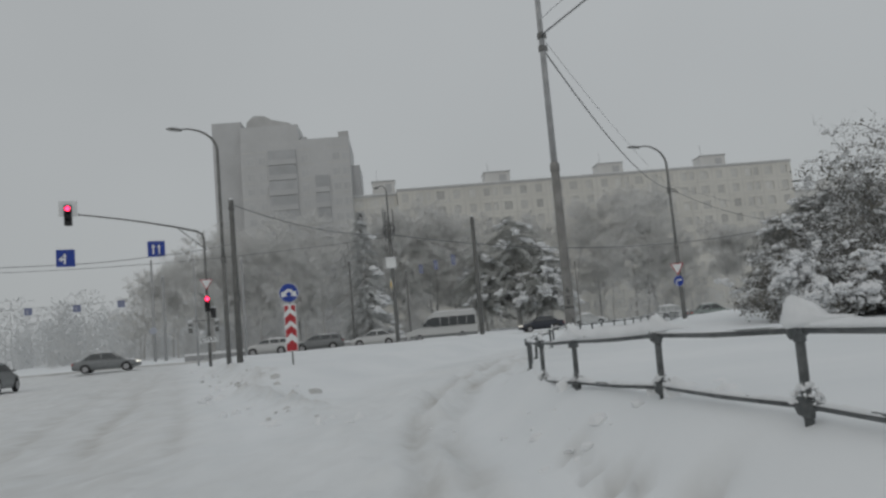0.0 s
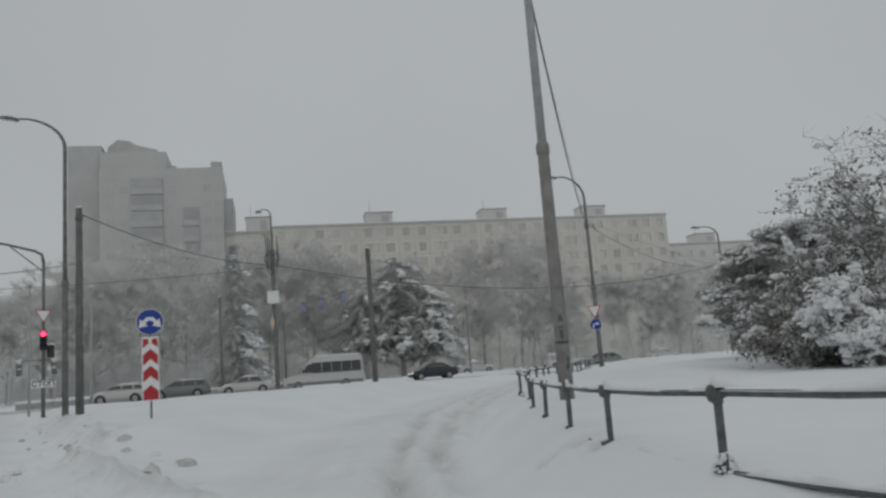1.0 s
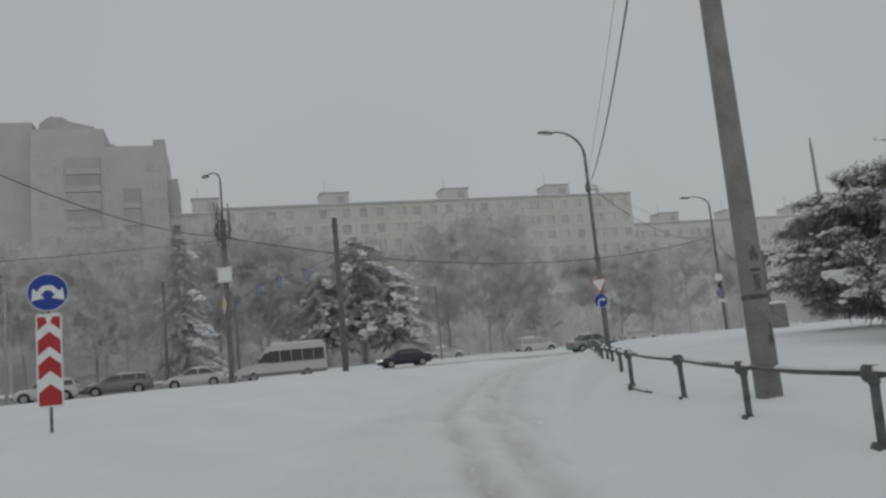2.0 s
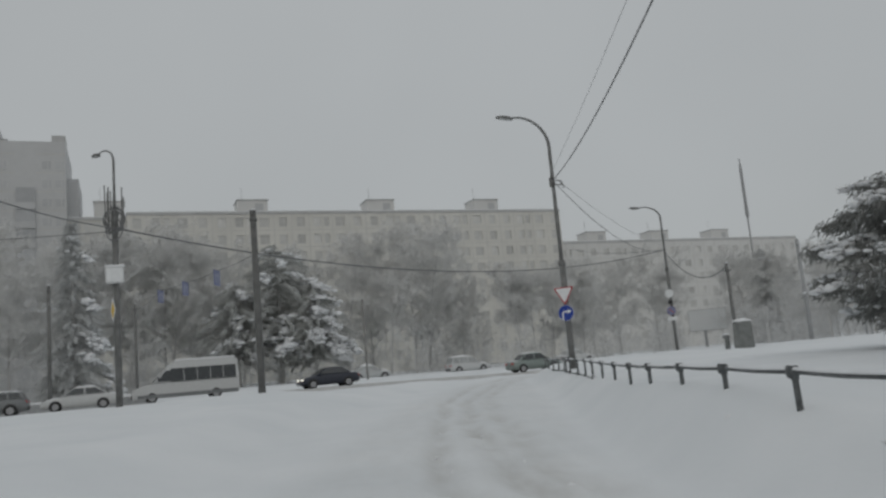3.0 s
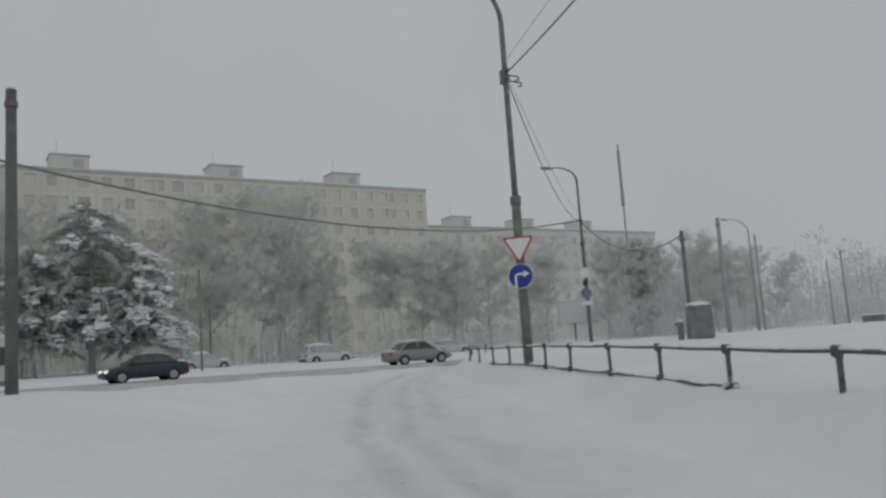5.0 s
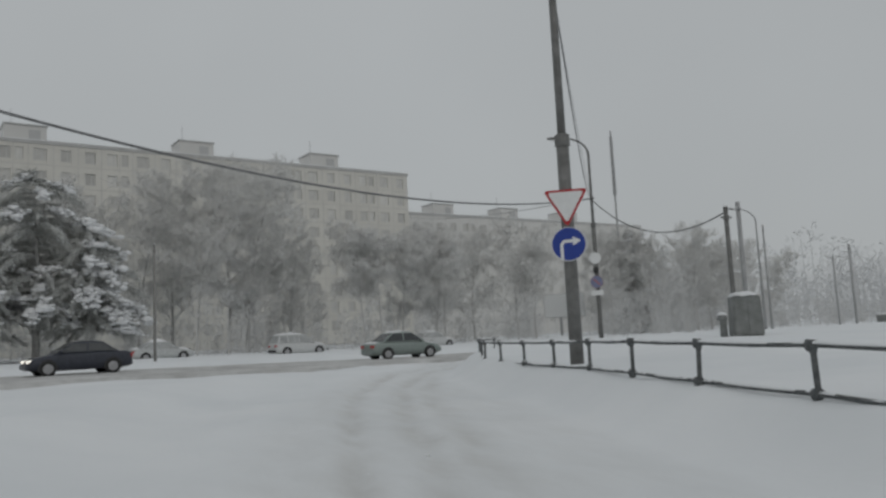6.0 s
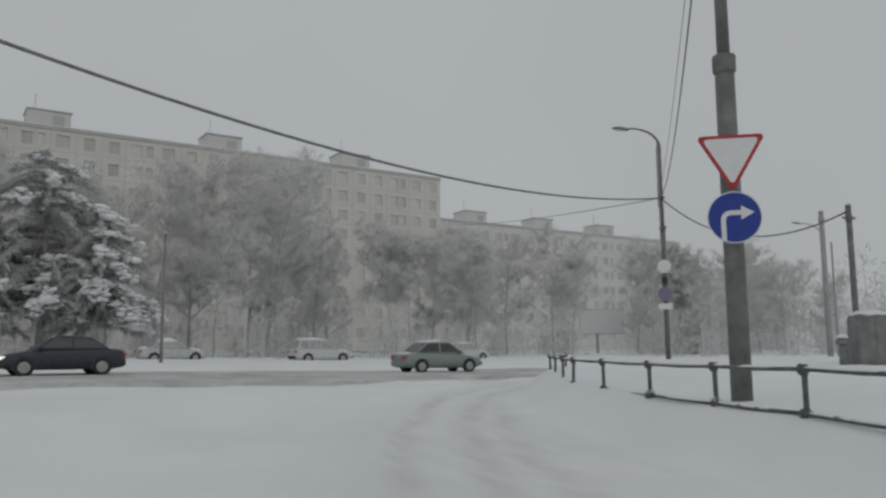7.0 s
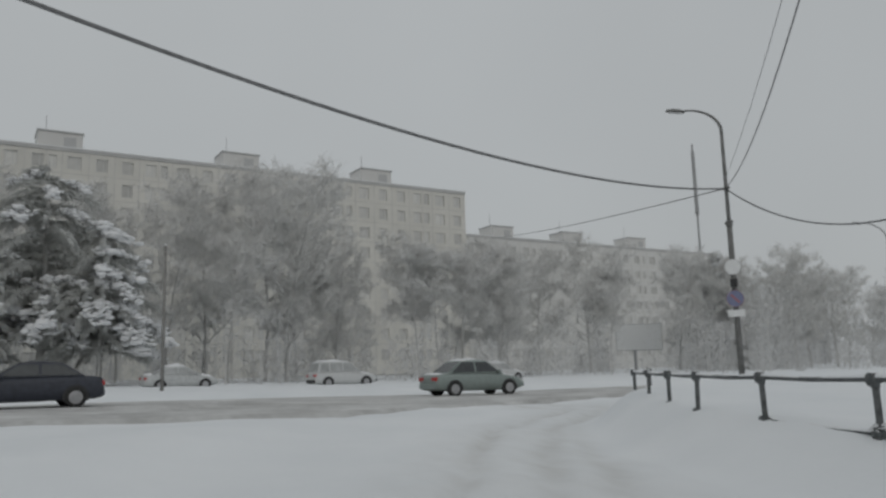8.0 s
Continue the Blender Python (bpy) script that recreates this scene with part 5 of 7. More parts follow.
def bend(cx, cz, r, a0, a1, n=7):
    return [(cx + r * math.cos(radians(a0 + (a1 - a0) * i / n)), cz + r * math.sin(radians(a0 + (a1 - a0) * i / n))) for i in range(n + 1)]


RIGHT_TURN = [[(-0.50, -0.84), (-0.32, -0.92)] + [(-0.32, -0.1)] + bend(-0.14, -0.1, 0.18, 180, 90, 5) + [(0.24, 0.08), (0.24, -0.1), (0.72, 0.17), (0.24, 0.44), (0.24, 0.26)] + bend(-0.14, -0.1, 0.36, 90, 180, 6)]
sign_face = (-1.5, 30.0)
round_sign("direction_sign", "round blue sign with a white right-turn arrow", face_to(9.44, 47.54, 3.5, *sign_face), 0.35, WHITE, BLUE, RIGHT_TURN)


def triangle(s, cz=0.0):
    h = s * 0.866
    r = s * 0.05
    pts = []
    for (x, z), a in (((-s / 2, h / 3), 150), ((s / 2, h / 3), 30), ((0, -2 * h / 3), 270)):
        ux, uz = -x, -z
        n = math.hypot(ux, uz)
        cx, c_z = x + ux / n * 2 * r, z + uz / n * 2 * r
        arc = bend(cx, c_z, r, a + 60, a - 60, 5)
        pts += arc
    return [(x, z + cz) for x, z in pts]


def yield_sign(label, m, s=0.9):
    root = thing("yield_sign", label, "road sign", m, group="road signs")
    bm = bmesh.new()
    plate(bm, triangle(s), 0.015, -0.006)
    part("border", bm, RED, root, "red painted border")
    bm = bmesh.new()
    plate(bm, triangle(s * 0.82), -0.006, -0.011)
    part("face", bm, WHITE, root)
    bm = bmesh.new()
    box(bm, -0.03, 0.015, 0.1, 0.03, 0.17, 0.16)
    part("bracket", bm, STEEL, root)


yield_sign("white yield triangle with a red border", face_to(9.44, 47.54, 4.36, *sign_face), 0.9)


def detour_marker():
    """Blue disc over a red and white chevron board on one post."""
    root = thing("chevron_marker", "red and white chevron board under a round blue sign", "road marker", face_to(-7.25, 23.47, 0.62, 1.0, 2.0), group="road signs")
    bm = bmesh.new()
    tube(bm, [(0, 0.05, -0.4), (0, 0.05, 3.1)], 0.03, 10)
    part("post", bm, STEEL, root, smooth=True)
    bm = bmesh.new()
    box(bm, -0.225, -0.01, 0.57, 0.225, 0.02, 2.3, 0.006)
    board = part("board", bm, WHITE, root)
    for k in range(4):
        z = 0.62 + 0.46 * k
        top = min(z + 0.26, 2.27)
        if k < 3:
            shape = [(-0.195, z), (-0.195 + 0.195, z + 0.17), (0.195, z), (0.195, z + 0.28), (0.0, z + 0.45), (-0.195, z + 0.28)]
            if k == 0:
                shape = [(-0.195, 0.6), (0.195, 0.6), (0.195, z + 0.22), (0.0, z + 0.38), (-0.195, z + 0.22)]
            shapes = [shape]
        else:
            shapes = [[(-0.195, z + 0.02), (-0.03, z + 0.16), (-0.06, 2.27), (-0.195, 2.27)], [(0.195, z + 0.02), (0.195, 2.27), (0.06, 2.27), (0.03, z + 0.16)]]
        for s in shapes:
            bm = bmesh.new()
            plate(bm, s, -0.010, -0.015)
            part("chevron", bm, RED, board, "red chevron")
    arrows = []
    for sx in (-1, 1):
        a = [(0.0, 0.40), (0.0, 0.14), (0.12, 0.12), (0.34, -0.12), (0.16, -0.28), (0.80, -0.42), (0.72, 0.26), (0.54, 0.08), (0.24, 0.38)]
        arrows.append([(sx * x, z - 0.02) for x, z in a])
    d = bmesh.new()
    plate(d, disc(0.36, 40, 0, 2.74), 0.015, -0.006)
    p = part("disc", d, WHITE, root)
    d = bmesh.new()
    plate(d, disc(0.345, 40, 0, 2.74), -0.006, -0.010)
    part("face", d, BLUE, p, "blue disc face")
    for a in arrows:
        d = bmesh.new()
        plate(d, [(x * 0.36, 2.74 + z * 0.36) for x, z in a], -0.010, -0.015)
        part("arrow", d, WHITE, p, "white arrow")
    d = bmesh.new()
    box(d, -0.2, -0.012, 2.3, 0.2, 0.022, 2.33, 0.008)
    part("snow_cap", d, LUMP, root, "thin line of snow")


detour_marker()


def lane_sign(label, m, w, h, kind=0, group="lane signs", far=False):
    """A blue lane sign with white arrows, hung from a wire."""
    root = thing("lane_sign", label, "road sign", m, group=group)
    bm = bmesh.new()
    box(bm, -w / 2, -0.01, -h / 2, w / 2, 0.015, h / 2, 0.006)
    part("plate", bm, FARBLUE if far else BLUE, root)
    bars = [(-0.1, -0.34, 0.0, 0.3)] if kind == 0 else [(-0.22, -0.34, -0.13, 0.3), (0.12, -0.34, 0.2, 0.3)]
    for x0, z0, x1, z1 in bars:
        bm = bmesh.new()
        c = (x0 + x1) / 2
        plate(bm, [(x0 * w, z0 * h), (x1 * w, z0 * h), (x1 * w, 0.1 * h), ((c + 0.12) * w, 0.1 * h), (c * w, z1 * h), ((c - 0.12) * w, 0.1 * h), (x0 * w, 0.1 * h)], -0.012, -0.016)
        part("arrow", bm, FARWHITE if far else WHITE, root, "white arrow")
    if kind == 0:
        bm = bmesh.new()
        plate(bm, [(-0.1 * w, -0.12 * h), (-0.1 * w, 0.0), (-0.2 * w, 0.0), (-0.2 * w, 0.1 * h), (-0.38 * w, -0.06 * h), (-0.2 * w, -0.22 * h), (-0.2 * w, -0.12 * h)], -0.012, -0.016)
        part("arrow", bm, FARWHITE if far else WHITE, root, "white arrow")
    for x in (-0.3, 0.0, 0.3):
        bm = bmesh.new()
        tube(bm, [(x * w, 0.022, -h / 2 + 0.05), (x * w, 0.022, h / 2 + 0.05)], 0.014, 5)
        part("hanger", bm, STEEL, root)
    return root


lane_sign("blue lane sign with white arrows over the road", face_to(-21.7, 31.0, 6.78, 3.5, -4.6), 0.86, 0.86, 0)
lane_sign("blue lane sign with two white arrows over the road", face_to(-18.2, 33.5, 7.12, 3.5, -4.6), 0.86, 0.82, 1)
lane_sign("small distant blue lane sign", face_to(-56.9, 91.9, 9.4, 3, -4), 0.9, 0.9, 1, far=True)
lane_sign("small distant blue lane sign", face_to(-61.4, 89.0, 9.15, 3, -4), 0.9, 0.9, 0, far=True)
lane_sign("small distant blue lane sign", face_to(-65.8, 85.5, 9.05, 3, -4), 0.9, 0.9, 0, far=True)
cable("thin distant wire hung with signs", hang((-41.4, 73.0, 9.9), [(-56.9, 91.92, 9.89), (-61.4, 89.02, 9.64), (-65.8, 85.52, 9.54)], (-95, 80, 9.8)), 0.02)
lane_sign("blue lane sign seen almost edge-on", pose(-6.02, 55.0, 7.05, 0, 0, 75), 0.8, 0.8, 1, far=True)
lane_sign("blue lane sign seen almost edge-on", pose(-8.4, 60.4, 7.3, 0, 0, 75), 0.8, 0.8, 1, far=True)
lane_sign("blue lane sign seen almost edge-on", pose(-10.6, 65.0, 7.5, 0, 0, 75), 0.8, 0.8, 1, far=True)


def diamond():
    root = thing("priority_sign", "yellow and white diamond sign on a lamp post", "road sign", face_to(-9.62, 49.3, 5.2, -30, 40), group="road signs")
    for s, y0, y1, m, n in ((0.5, 0.012, -0.006, WHITE, "plate"), (0.36, -0.006, -0.011, YELLOW, "face")):
        bm = bmesh.new()
        plate(bm, [(-s, 0), (0, -s), (s, 0), (0, s)], y0, y1)
        part(n, bm, m, root)
    bm = bmesh.new()
    box(bm, -0.03, 0.012, -0.05, 0.03, 0.16, 0.05)
    part("bracket", bm, STEEL, root)


diamond()


def back_signs():
    """Signs on the further lamp post."""
    r = round_sign("round_sign", "round pale sign on a far lamp post", face_to(25.05, 70.83, 5.75, 2, 38), 0.33, BACK, WHITE, [], group="far post signs")
    root = round_sign("stop_ban_sign", "round blue sign with a red rim on a far lamp post", face_to(25.05, 70.83, 4.45, 2, 38), 0.34, HAZERED, FARBLUE, [], group="far post signs")
    bm = bmesh.new()
    plate(bm, [(-0.2, 0.13), (-0.13, 0.2), (0.2, -0.13), (0.13, -0.2)], -0.010, -0.014)
    part("bar", bm, HAZERED, root, "red slanting bar")
    root = thing("sign_plate", "small pale plate under a round sign", "road sign", face_to(25.05, 70.83, 3.85, 2, 38), group="far post signs")
    bm = bmesh.new()
    box(bm, -0.33, -0.01, -0.14, 0.33, 0.012, 0.14, 0.006)
    part("plate", bm, WHITE, root)
    bm = bmesh.new()
    box(bm, -0.03, 0.012, -0.05, 0.03, 0.16, 0.05)
    part("bracket", bm, STEEL, root)
    root = thing("control_box", "small dark box on a far lamp post", "control box", face_to(25.05, 70.83, 5.1, 2, 38))
    bm = bmesh.new()
    box(bm, -0.14, -0.12, -0.16, 0.14, 0.1, 0.16, 0.02)
    part("body", bm, BLACK, root)


back_signs()
round_sign("round_sign", "small round sign on a far roadside pole", face_to(-41.4, 72.84, 4.6, -3, 0), 0.4, BACK, FARWHITE, [], group="far post signs")


def barrier():
    """A low wall behind the queue, snow lying along its top."""
    a, b = Vector((-35.4, 68.0, 0)), Vector((-13.0, 73.6, 0))
    d = (b - a).normalized()
    root = thing("barrier", "low grey roadside wall capped with snow", "low wall", pose(a.x, a.y, gz(a.x, a.y), 0, 0, math.degrees(math.atan2(d.y, d.x))))
    n = 8
    step = (b - a).length / n
    for i in range(n):
        p = a + d * step * (i + 0.5)
        z = gz(p.x, p.y) - gz(a.x, a.y)
        bm = bmesh.new()
        box(bm, i * step + 0.02, -0.16, z - 0.5, (i + 1) * step - 0.02, 0.16, z + 0.62, 0.03)
        part("panel", bm, FARPOLE, root)
        bm = bmesh.new()
        box(bm, i * step + 0.01, -0.2, z + 0.62, (i + 1) * step - 0.01, 0.2, z + 0.84 + 0.05 * math.sin(i * 2.2), 0.08)
        part("snow_cap", bm, LUMP, root, "thick strip of snow")


barrier()


def lamp_bracket():
    root = thing("cable_bracket", "small steel bracket holding cables on a lamp post", "bracket", Matrix.Translation((9.55, 47.72, 9.45)))
    for dz, ln in ((0.0, 0.42), (-0.18, 0.5)):
        bm = bmesh.new()
        tube(bm, [(-0.08, 0, dz), (ln, 0, dz - 0.05), (ln + 0.02, 0, dz - 0.14), (ln - 0.1, 0, dz - 0.17)], 0.025, 6)
        part("arm", bm, STEEL, root)
    bm = bmesh.new()
    box(bm, -0.14, -0.1, -0.3, 0.02, 0.1, 0.12, 0.02)
    part("clamp", bm, STEEL, root)


lamp_bracket()


def far_post_sign():
    x, y = 102.4, 147.4
    g = gz(x, y)
    root = thing("post_sign", "round dark sign on a post, haze painted into its grey", "road sign", face_to(x, y, g, 3, 40), group="road signs")
    bm = bmesh.new()
    tube(bm, [(0, 0.08, -0.3), (0, 0.08, 6.1 - g)], 0.09, 8)
    part("post", bm, FARPOLE, root)
    bm = bmesh.new()
    plate(bm, disc(0.62, 24, 0, 5.5 - g), 0.02, -0.02)
    part("face", bm, FARPOLE, root)


far_post_sign()


# ---- traffic lights ----
def signal_head(root, m, lit=True, back=False):
    """Three-lamp head with hoods; the red lamp is lit."""
    bm = bmesh.new()
    box(bm, -0.17, -0.14, -0.5, 0.17, 0.14, 0.5, 0.03)
    bmesh.ops.transform(bm, matrix=m, verts=bm.verts[:])
    body = part("signal_head", bm, BLACK, root)
    if back:
        bm = bmesh.new()
        box(bm, -0.42, -0.02, -0.05, 0.42, 0.02, 0.72, 0.01)
        bmesh.ops.transform(bm, matrix=m, verts=bm.verts[:])
        part("backboard", bm, WHITE, body, "pale backing board")
    for k, z in enumerate((0.32, 0.0, -0.32)):
        bm = bmesh.new()
        bmesh.ops.create_uvsphere(bm, u_segments=16, v_segments=8, radius=1.0)
        for v in bm.verts:
            v.co = (v.co.x * 0.125, -0.15 - 0.05 * max(0, -v.co.y), z + v.co.z * 0.125)
        bmesh.ops.transform(bm, matrix=m, verts=bm.verts[:])
        part("lamp", bm, LAMP_RED if (k == 0 and lit) else BLACK, body, "lit red lamp" if (k == 0 and lit) else "", smooth=True)
        bm = bmesh.new()
        pts = [(0.15 * math.cos(radians(a)), 0.15 * math.sin(radians(a))) for a in range(-20, 201, 20)]
        vs = [[bm.verts.new((x, y, z + zz)) for x, zz in pts] for y in (-0.14, -0.36)]
        for i in range(len(pts) - 1):
            bm.faces.new((vs[0][i], vs[0][i + 1], vs[1][i + 1], vs[1][i]))
        ext = bmesh.ops.solidify(bm, geom=bm.faces[:], thickness=0.012)
        bmesh.ops.transform(bm, matrix=m, verts=bm.verts[:])
        part("hood", bm, BLACK, body)


def traffic_light():
    base = Vector((-20.0, 42.5, 1.12))
    root = thing("traffic_light", "mast-arm traffic light showing red, snow on arm", "traffic light", Matrix.Translation(base))
    bm = bmesh.new()
    tube(bm, [(0, 0, -0.4), (0, 0, 4.0), (0, 0, 7.7)], [0.1, 0.085, 0.075], 12)
    part("mast", bm, STEEL, root, smooth=True)
    end = Vector((-6.9, -4.2, 9.55))
    cor = Vector((0, 0, 8.15))
    pts = [Vector((0, 0, 7.6)), Vector((-0.06, -0.04, 8.0)), cor + Vector((-0.35, -0.2, 0.05))]
    pts += [cor.lerp(end, t) + Vector((0, 0, 0.12 * math.sin(t * 3.14))) for t in (0.2, 0.4, 0.6, 0.8, 1.0)]
    bm = bmesh.new()
    tube(bm, pts, [0.075, 0.075, 0.07, 0.06, 0.055, 0.05, 0.045, 0.04], 10)
    part("arm", bm, STEEL, root, smooth=True)
    bm = bmesh.new()
    tube(bm, [(0, 0, 7.1), cor.lerp(end, 0.2) + Vector((0, 0, 0.05))], 0.03, 8)
    part("brace", bm, STEEL, root)
    toward = math.degrees(math.atan2(-4.6 - 42.5, 3.5 + 20)) + 90
    p = cor.lerp(end, 0.97)
    signal_head(root, Matrix.Translation(p + Vector((0, 0, -0.1))) @ pose(0, 0, 0, 0, 0, toward) @ Matrix.Diagonal((1.25, 1.25, 1.25, 1)), True, True)
    off = Vector((math.sin(radians(toward)), -math.cos(radians(toward)), 0)) * 0.26
    signal_head(root, Matrix.Translation(off + Vector((0, 0, 3.5))) @ pose(0, 0, 0, 0, 0, toward), True, False)
    yield_sign("white yield triangle on a traffic-light mast", Matrix.Translation(base + off * 0.6 + Vector((0, 0, 4.85))) @ pose(0, 0, 0, 0, 0, toward), 0.8)
    plate_root = thing("stop_plate", "white plate lettered in black on a traffic-light mast", "road sign", Matrix.Translation(base + off * 0.6 + Vector((0, 0, 1.28))) @ pose(0, 0, 0, 0, 0, toward + 4))
    bm = bmesh.new()
    box(bm, -0.56, -0.01, -0.18, 0.56, 0.015, 0.18, 0.008)
    board = part("plate", bm, WHITE, plate_root)
    cu = bpy.data.curves.new("lettering", "FONT")
    cu.body = "СТОП"
    cu.size = 0.37
    cu.offset = 0.008
    cu.align_x, cu.align_y = "CENTER", "CENTER"
    cu.extrude = 0.002
    tmp = new("lettering_source", cu)
    bpy.context.view_layer.update()
    me = bpy.data.meshes.new_from_object(tmp.evaluated_get(bpy.context.evaluated_depsgraph_get()))
    bpy.data.objects.remove(tmp)
    me.materials.clear()
    me.materials.append(BLACK)
    txt = new("lettering", me)
    txt.parent = board
    txt.matrix_local = pose(0, -0.0135, 0, 90, 0, 0)
    tagged(txt, "black lettering")
    # small heads on a cross arm
    turn = pose(0, 0, 0, 0, 0, toward)
    bm = bmesh.new()
    tube(bm, [(-1.15, 0, 2.5), (0.55, 0, 2.5)], 0.03, 8)
    bmesh.ops.transform(bm, matrix=turn, verts=bm.verts[:])
    part("cross_arm", bm, STEEL, root)
    for hx in (-1.1, 0.5):
        bm = bmesh.new()
        box(bm, hx - 0.13, -0.16, 1.75, hx + 0.13, 0.14, 2.46, 0.03)
        for hz in (1.95, 2.25):
            tube(bm, [(hx, -0.16, hz), (hx, -0.3, hz - 0.02)], [0.12, 0.11], 10)
        bmesh.ops.transform(bm, matrix=turn, verts=bm.verts[:])
        head = part("side_head", bm, STEEL, root)
        for hy0, hy1, hz0, hz1, hw in ((-0.2, 0.15, 2.46, 2.56, 0.14), (-0.31, -0.2, 2.36, 2.44, 0.1), (-0.31, -0.17, 2.06, 2.13, 0.1)):
            bm = bmesh.new()
            box(bm, hx - hw, hy0, hz0, hx + hw, hy1, hz1, 0.03)
            bmesh.ops.transform(bm, matrix=turn, verts=bm.verts[:])
            part("snow_cap", bm, LUMP, head, "snow lying on a hood")
    # pedestrian head to the side
    bm = bmesh.new()
    box(bm, 0.22, -0.1, 2.6, 0.5, 0.16, 3.25, 0.03)
    part("side_head", bm, BLACK, root)
    bm = bmesh.new()
    box(bm, 0.2, -0.12, 3.25, 0.52, 0.18, 3.34, 0.03)
    part("snow_cap", bm, LUMP, root, "cap of snow")


traffic_light()


# ---- cabinet, post, billboard ----
def cabinet():
    m = pose(23.35, 58.0, gz(23.35, 58.0) - 0.03, 0, 0, -28)
    root = thing("utility_cabinet", "dark green utility cabinet with a snow cap", "utility cabinet", m)
    h = 1.55
    bm = bmesh.new()
    bot = [(-0.56, -0.5), (0.56, -0.5), (0.56, 0.5), (-0.56, 0.5)]
    lo = [bm.verts.new((x, y, 0)) for x, y in bot]
    hi = [bm.verts.new((x * 0.9, y * 0.9, h)) for x, y in bot]
    bm.faces.new(lo[::-1])
    bm.faces.new(hi)
    for i in range(4):
        bm.faces.new((lo[i], lo[(i + 1) % 4], hi[(i + 1) % 4], hi[i]))
    bmesh.ops.bevel(bm, geom=bm.edges[:], offset=0.05, segments=3, affect="EDGES")
    part("body", bm, CABINET, root)
    for x0, x1 in ((-0.44, -0.015), (0.015, 0.46)):
        bm = bmesh.new()
        pts = [(x0, 0.12), (x1, 0.12), (x1 * 0.93, h - 0.14), (x0 * 0.93, h - 0.14)]
        f = [bm.verts.new((x, -0.5 + 0.05 * z / h - 0.012, z)) for x, z in pts]
        b = [bm.verts.new((x, -0.5 + 0.05 * z / h + 0.01, z)) for x, z in pts]
        bm.faces.new(f)
        bm.faces.new(b[::-1])
        for i in range(4):
            bm.faces.new((f[i], b[i], b[(i + 1) % 4], f[(i + 1) % 4]))
        d = part("door", bm, CABINET, root)
        bm = bmesh.new()
        hx = -0.05 if x0 < 0 else 0.05
        box(bm, hx - 0.012, -0.50, 0.82, hx + 0.012, -0.46, 0.92, 0.006)
        part("handle", bm, CABINET, d)
    bm = bmesh.new()
    bmesh.ops.create_uvsphere(bm, u_segments=20, v_segments=10, radius=1.0)
    for v in bm.verts:
        v.co = (v.co.x * 0.56, v.co.y * 0.52, h + max(v.co.z, -0.15) * 0.17 + 0.02 * math.sin(7 * v.co.x))
    part("snow_cap", bm, LUMP, root, "rounded cap of snow", smooth=True)


cabinet()


def vent_post():
    x, y = 22.35, 58.1
    root = thing("vent_post", "dark metal vent post with a snow cap", "vent post", Matrix.Translation((x, y, gz(x, y) - 0.05)))
    bm = bmesh.new()
    tube(bm, [(0, 0, 0), (0, 0, 0.62), (0.05, 0, 0.78)], [0.15, 0.13, 0.11], 10)
    part("pipe", bm, CABINET, root, smooth=True)
    bm = bmesh.new()
    tube(bm, [(-0.04, 0, 0.66), (-0.04, 0, 0.76), (-0.04, 0, 0.86)], [0.2, 0.21, 0.12], 12)
    part("hood", bm, CABINET, root, smooth=True)
    bm = bmesh.new()
    tube(bm, [(-0.05, 0, 0.855), (-0.05, 0, 0.92), (-0.05, 0, 0.97)], [0.2, 0.17, 0.07], 12)
    part("snow_cap", bm, LUMP, root, "cap of snow", smooth=True)


vent_post()


def billboard():
    root = thing("billboard", "pale blank billboard on a single post", "billboard", face_to(61.5, 136.5, gz(61.5, 136.5), 0, 30))
    bm = bmesh.new()
    box(bm, -3.0, -0.15, 2.6, 3.0, 0.15, 6.1, 0.04)
    b = part("panel", bm, BACK, root)
    bm = bmesh.new()
    box(bm, -2.92, -0.17, 2.68, 2.92, -0.155, 6.02)
    part("sheet", bm, WHITE, b, "pale blank sheet")
    bm = bmesh.new()
    tube(bm, [(-0.6, 0.3, -0.4), (-0.6, 0.3, 5.6)], 0.2, 10)
    part("post", bm, FARPOLE, root)


billboard()


def skip_bin():
    x, y = 62.2, 83.3
    root = thing("waste_container", "dark waste container in the snow, far off", "waste container", pose(x, y, gz(x, y), 0, 0, -42))
    bm = bmesh.new()
    lo = [(-0.8, -0.6), (0.8, -0.6), (0.8, 0.6), (-0.8, 0.6)]
    a = [bm.verts.new((x_, y_, 0.0)) for x_, y_ in lo]
    b = [bm.verts.new((x_ * 1.15, y_ * 1.15, 1.25)) for x_, y_ in lo]
    bm.faces.new(a[::-1])
    bm.faces.new(b)
    for i in range(4):
        bm.faces.new((a[i], a[(i + 1) % 4], b[(i + 1) % 4], b[i]))
    part("body", bm, CABINET, root)
    bm = bmesh.new()
    box(bm, -0.95, -0.72, 1.25, 0.95, 0.72, 1.42, 0.06)
    part("snow_cap", bm, LUMP, root, "cap of snow")


skip_bin()


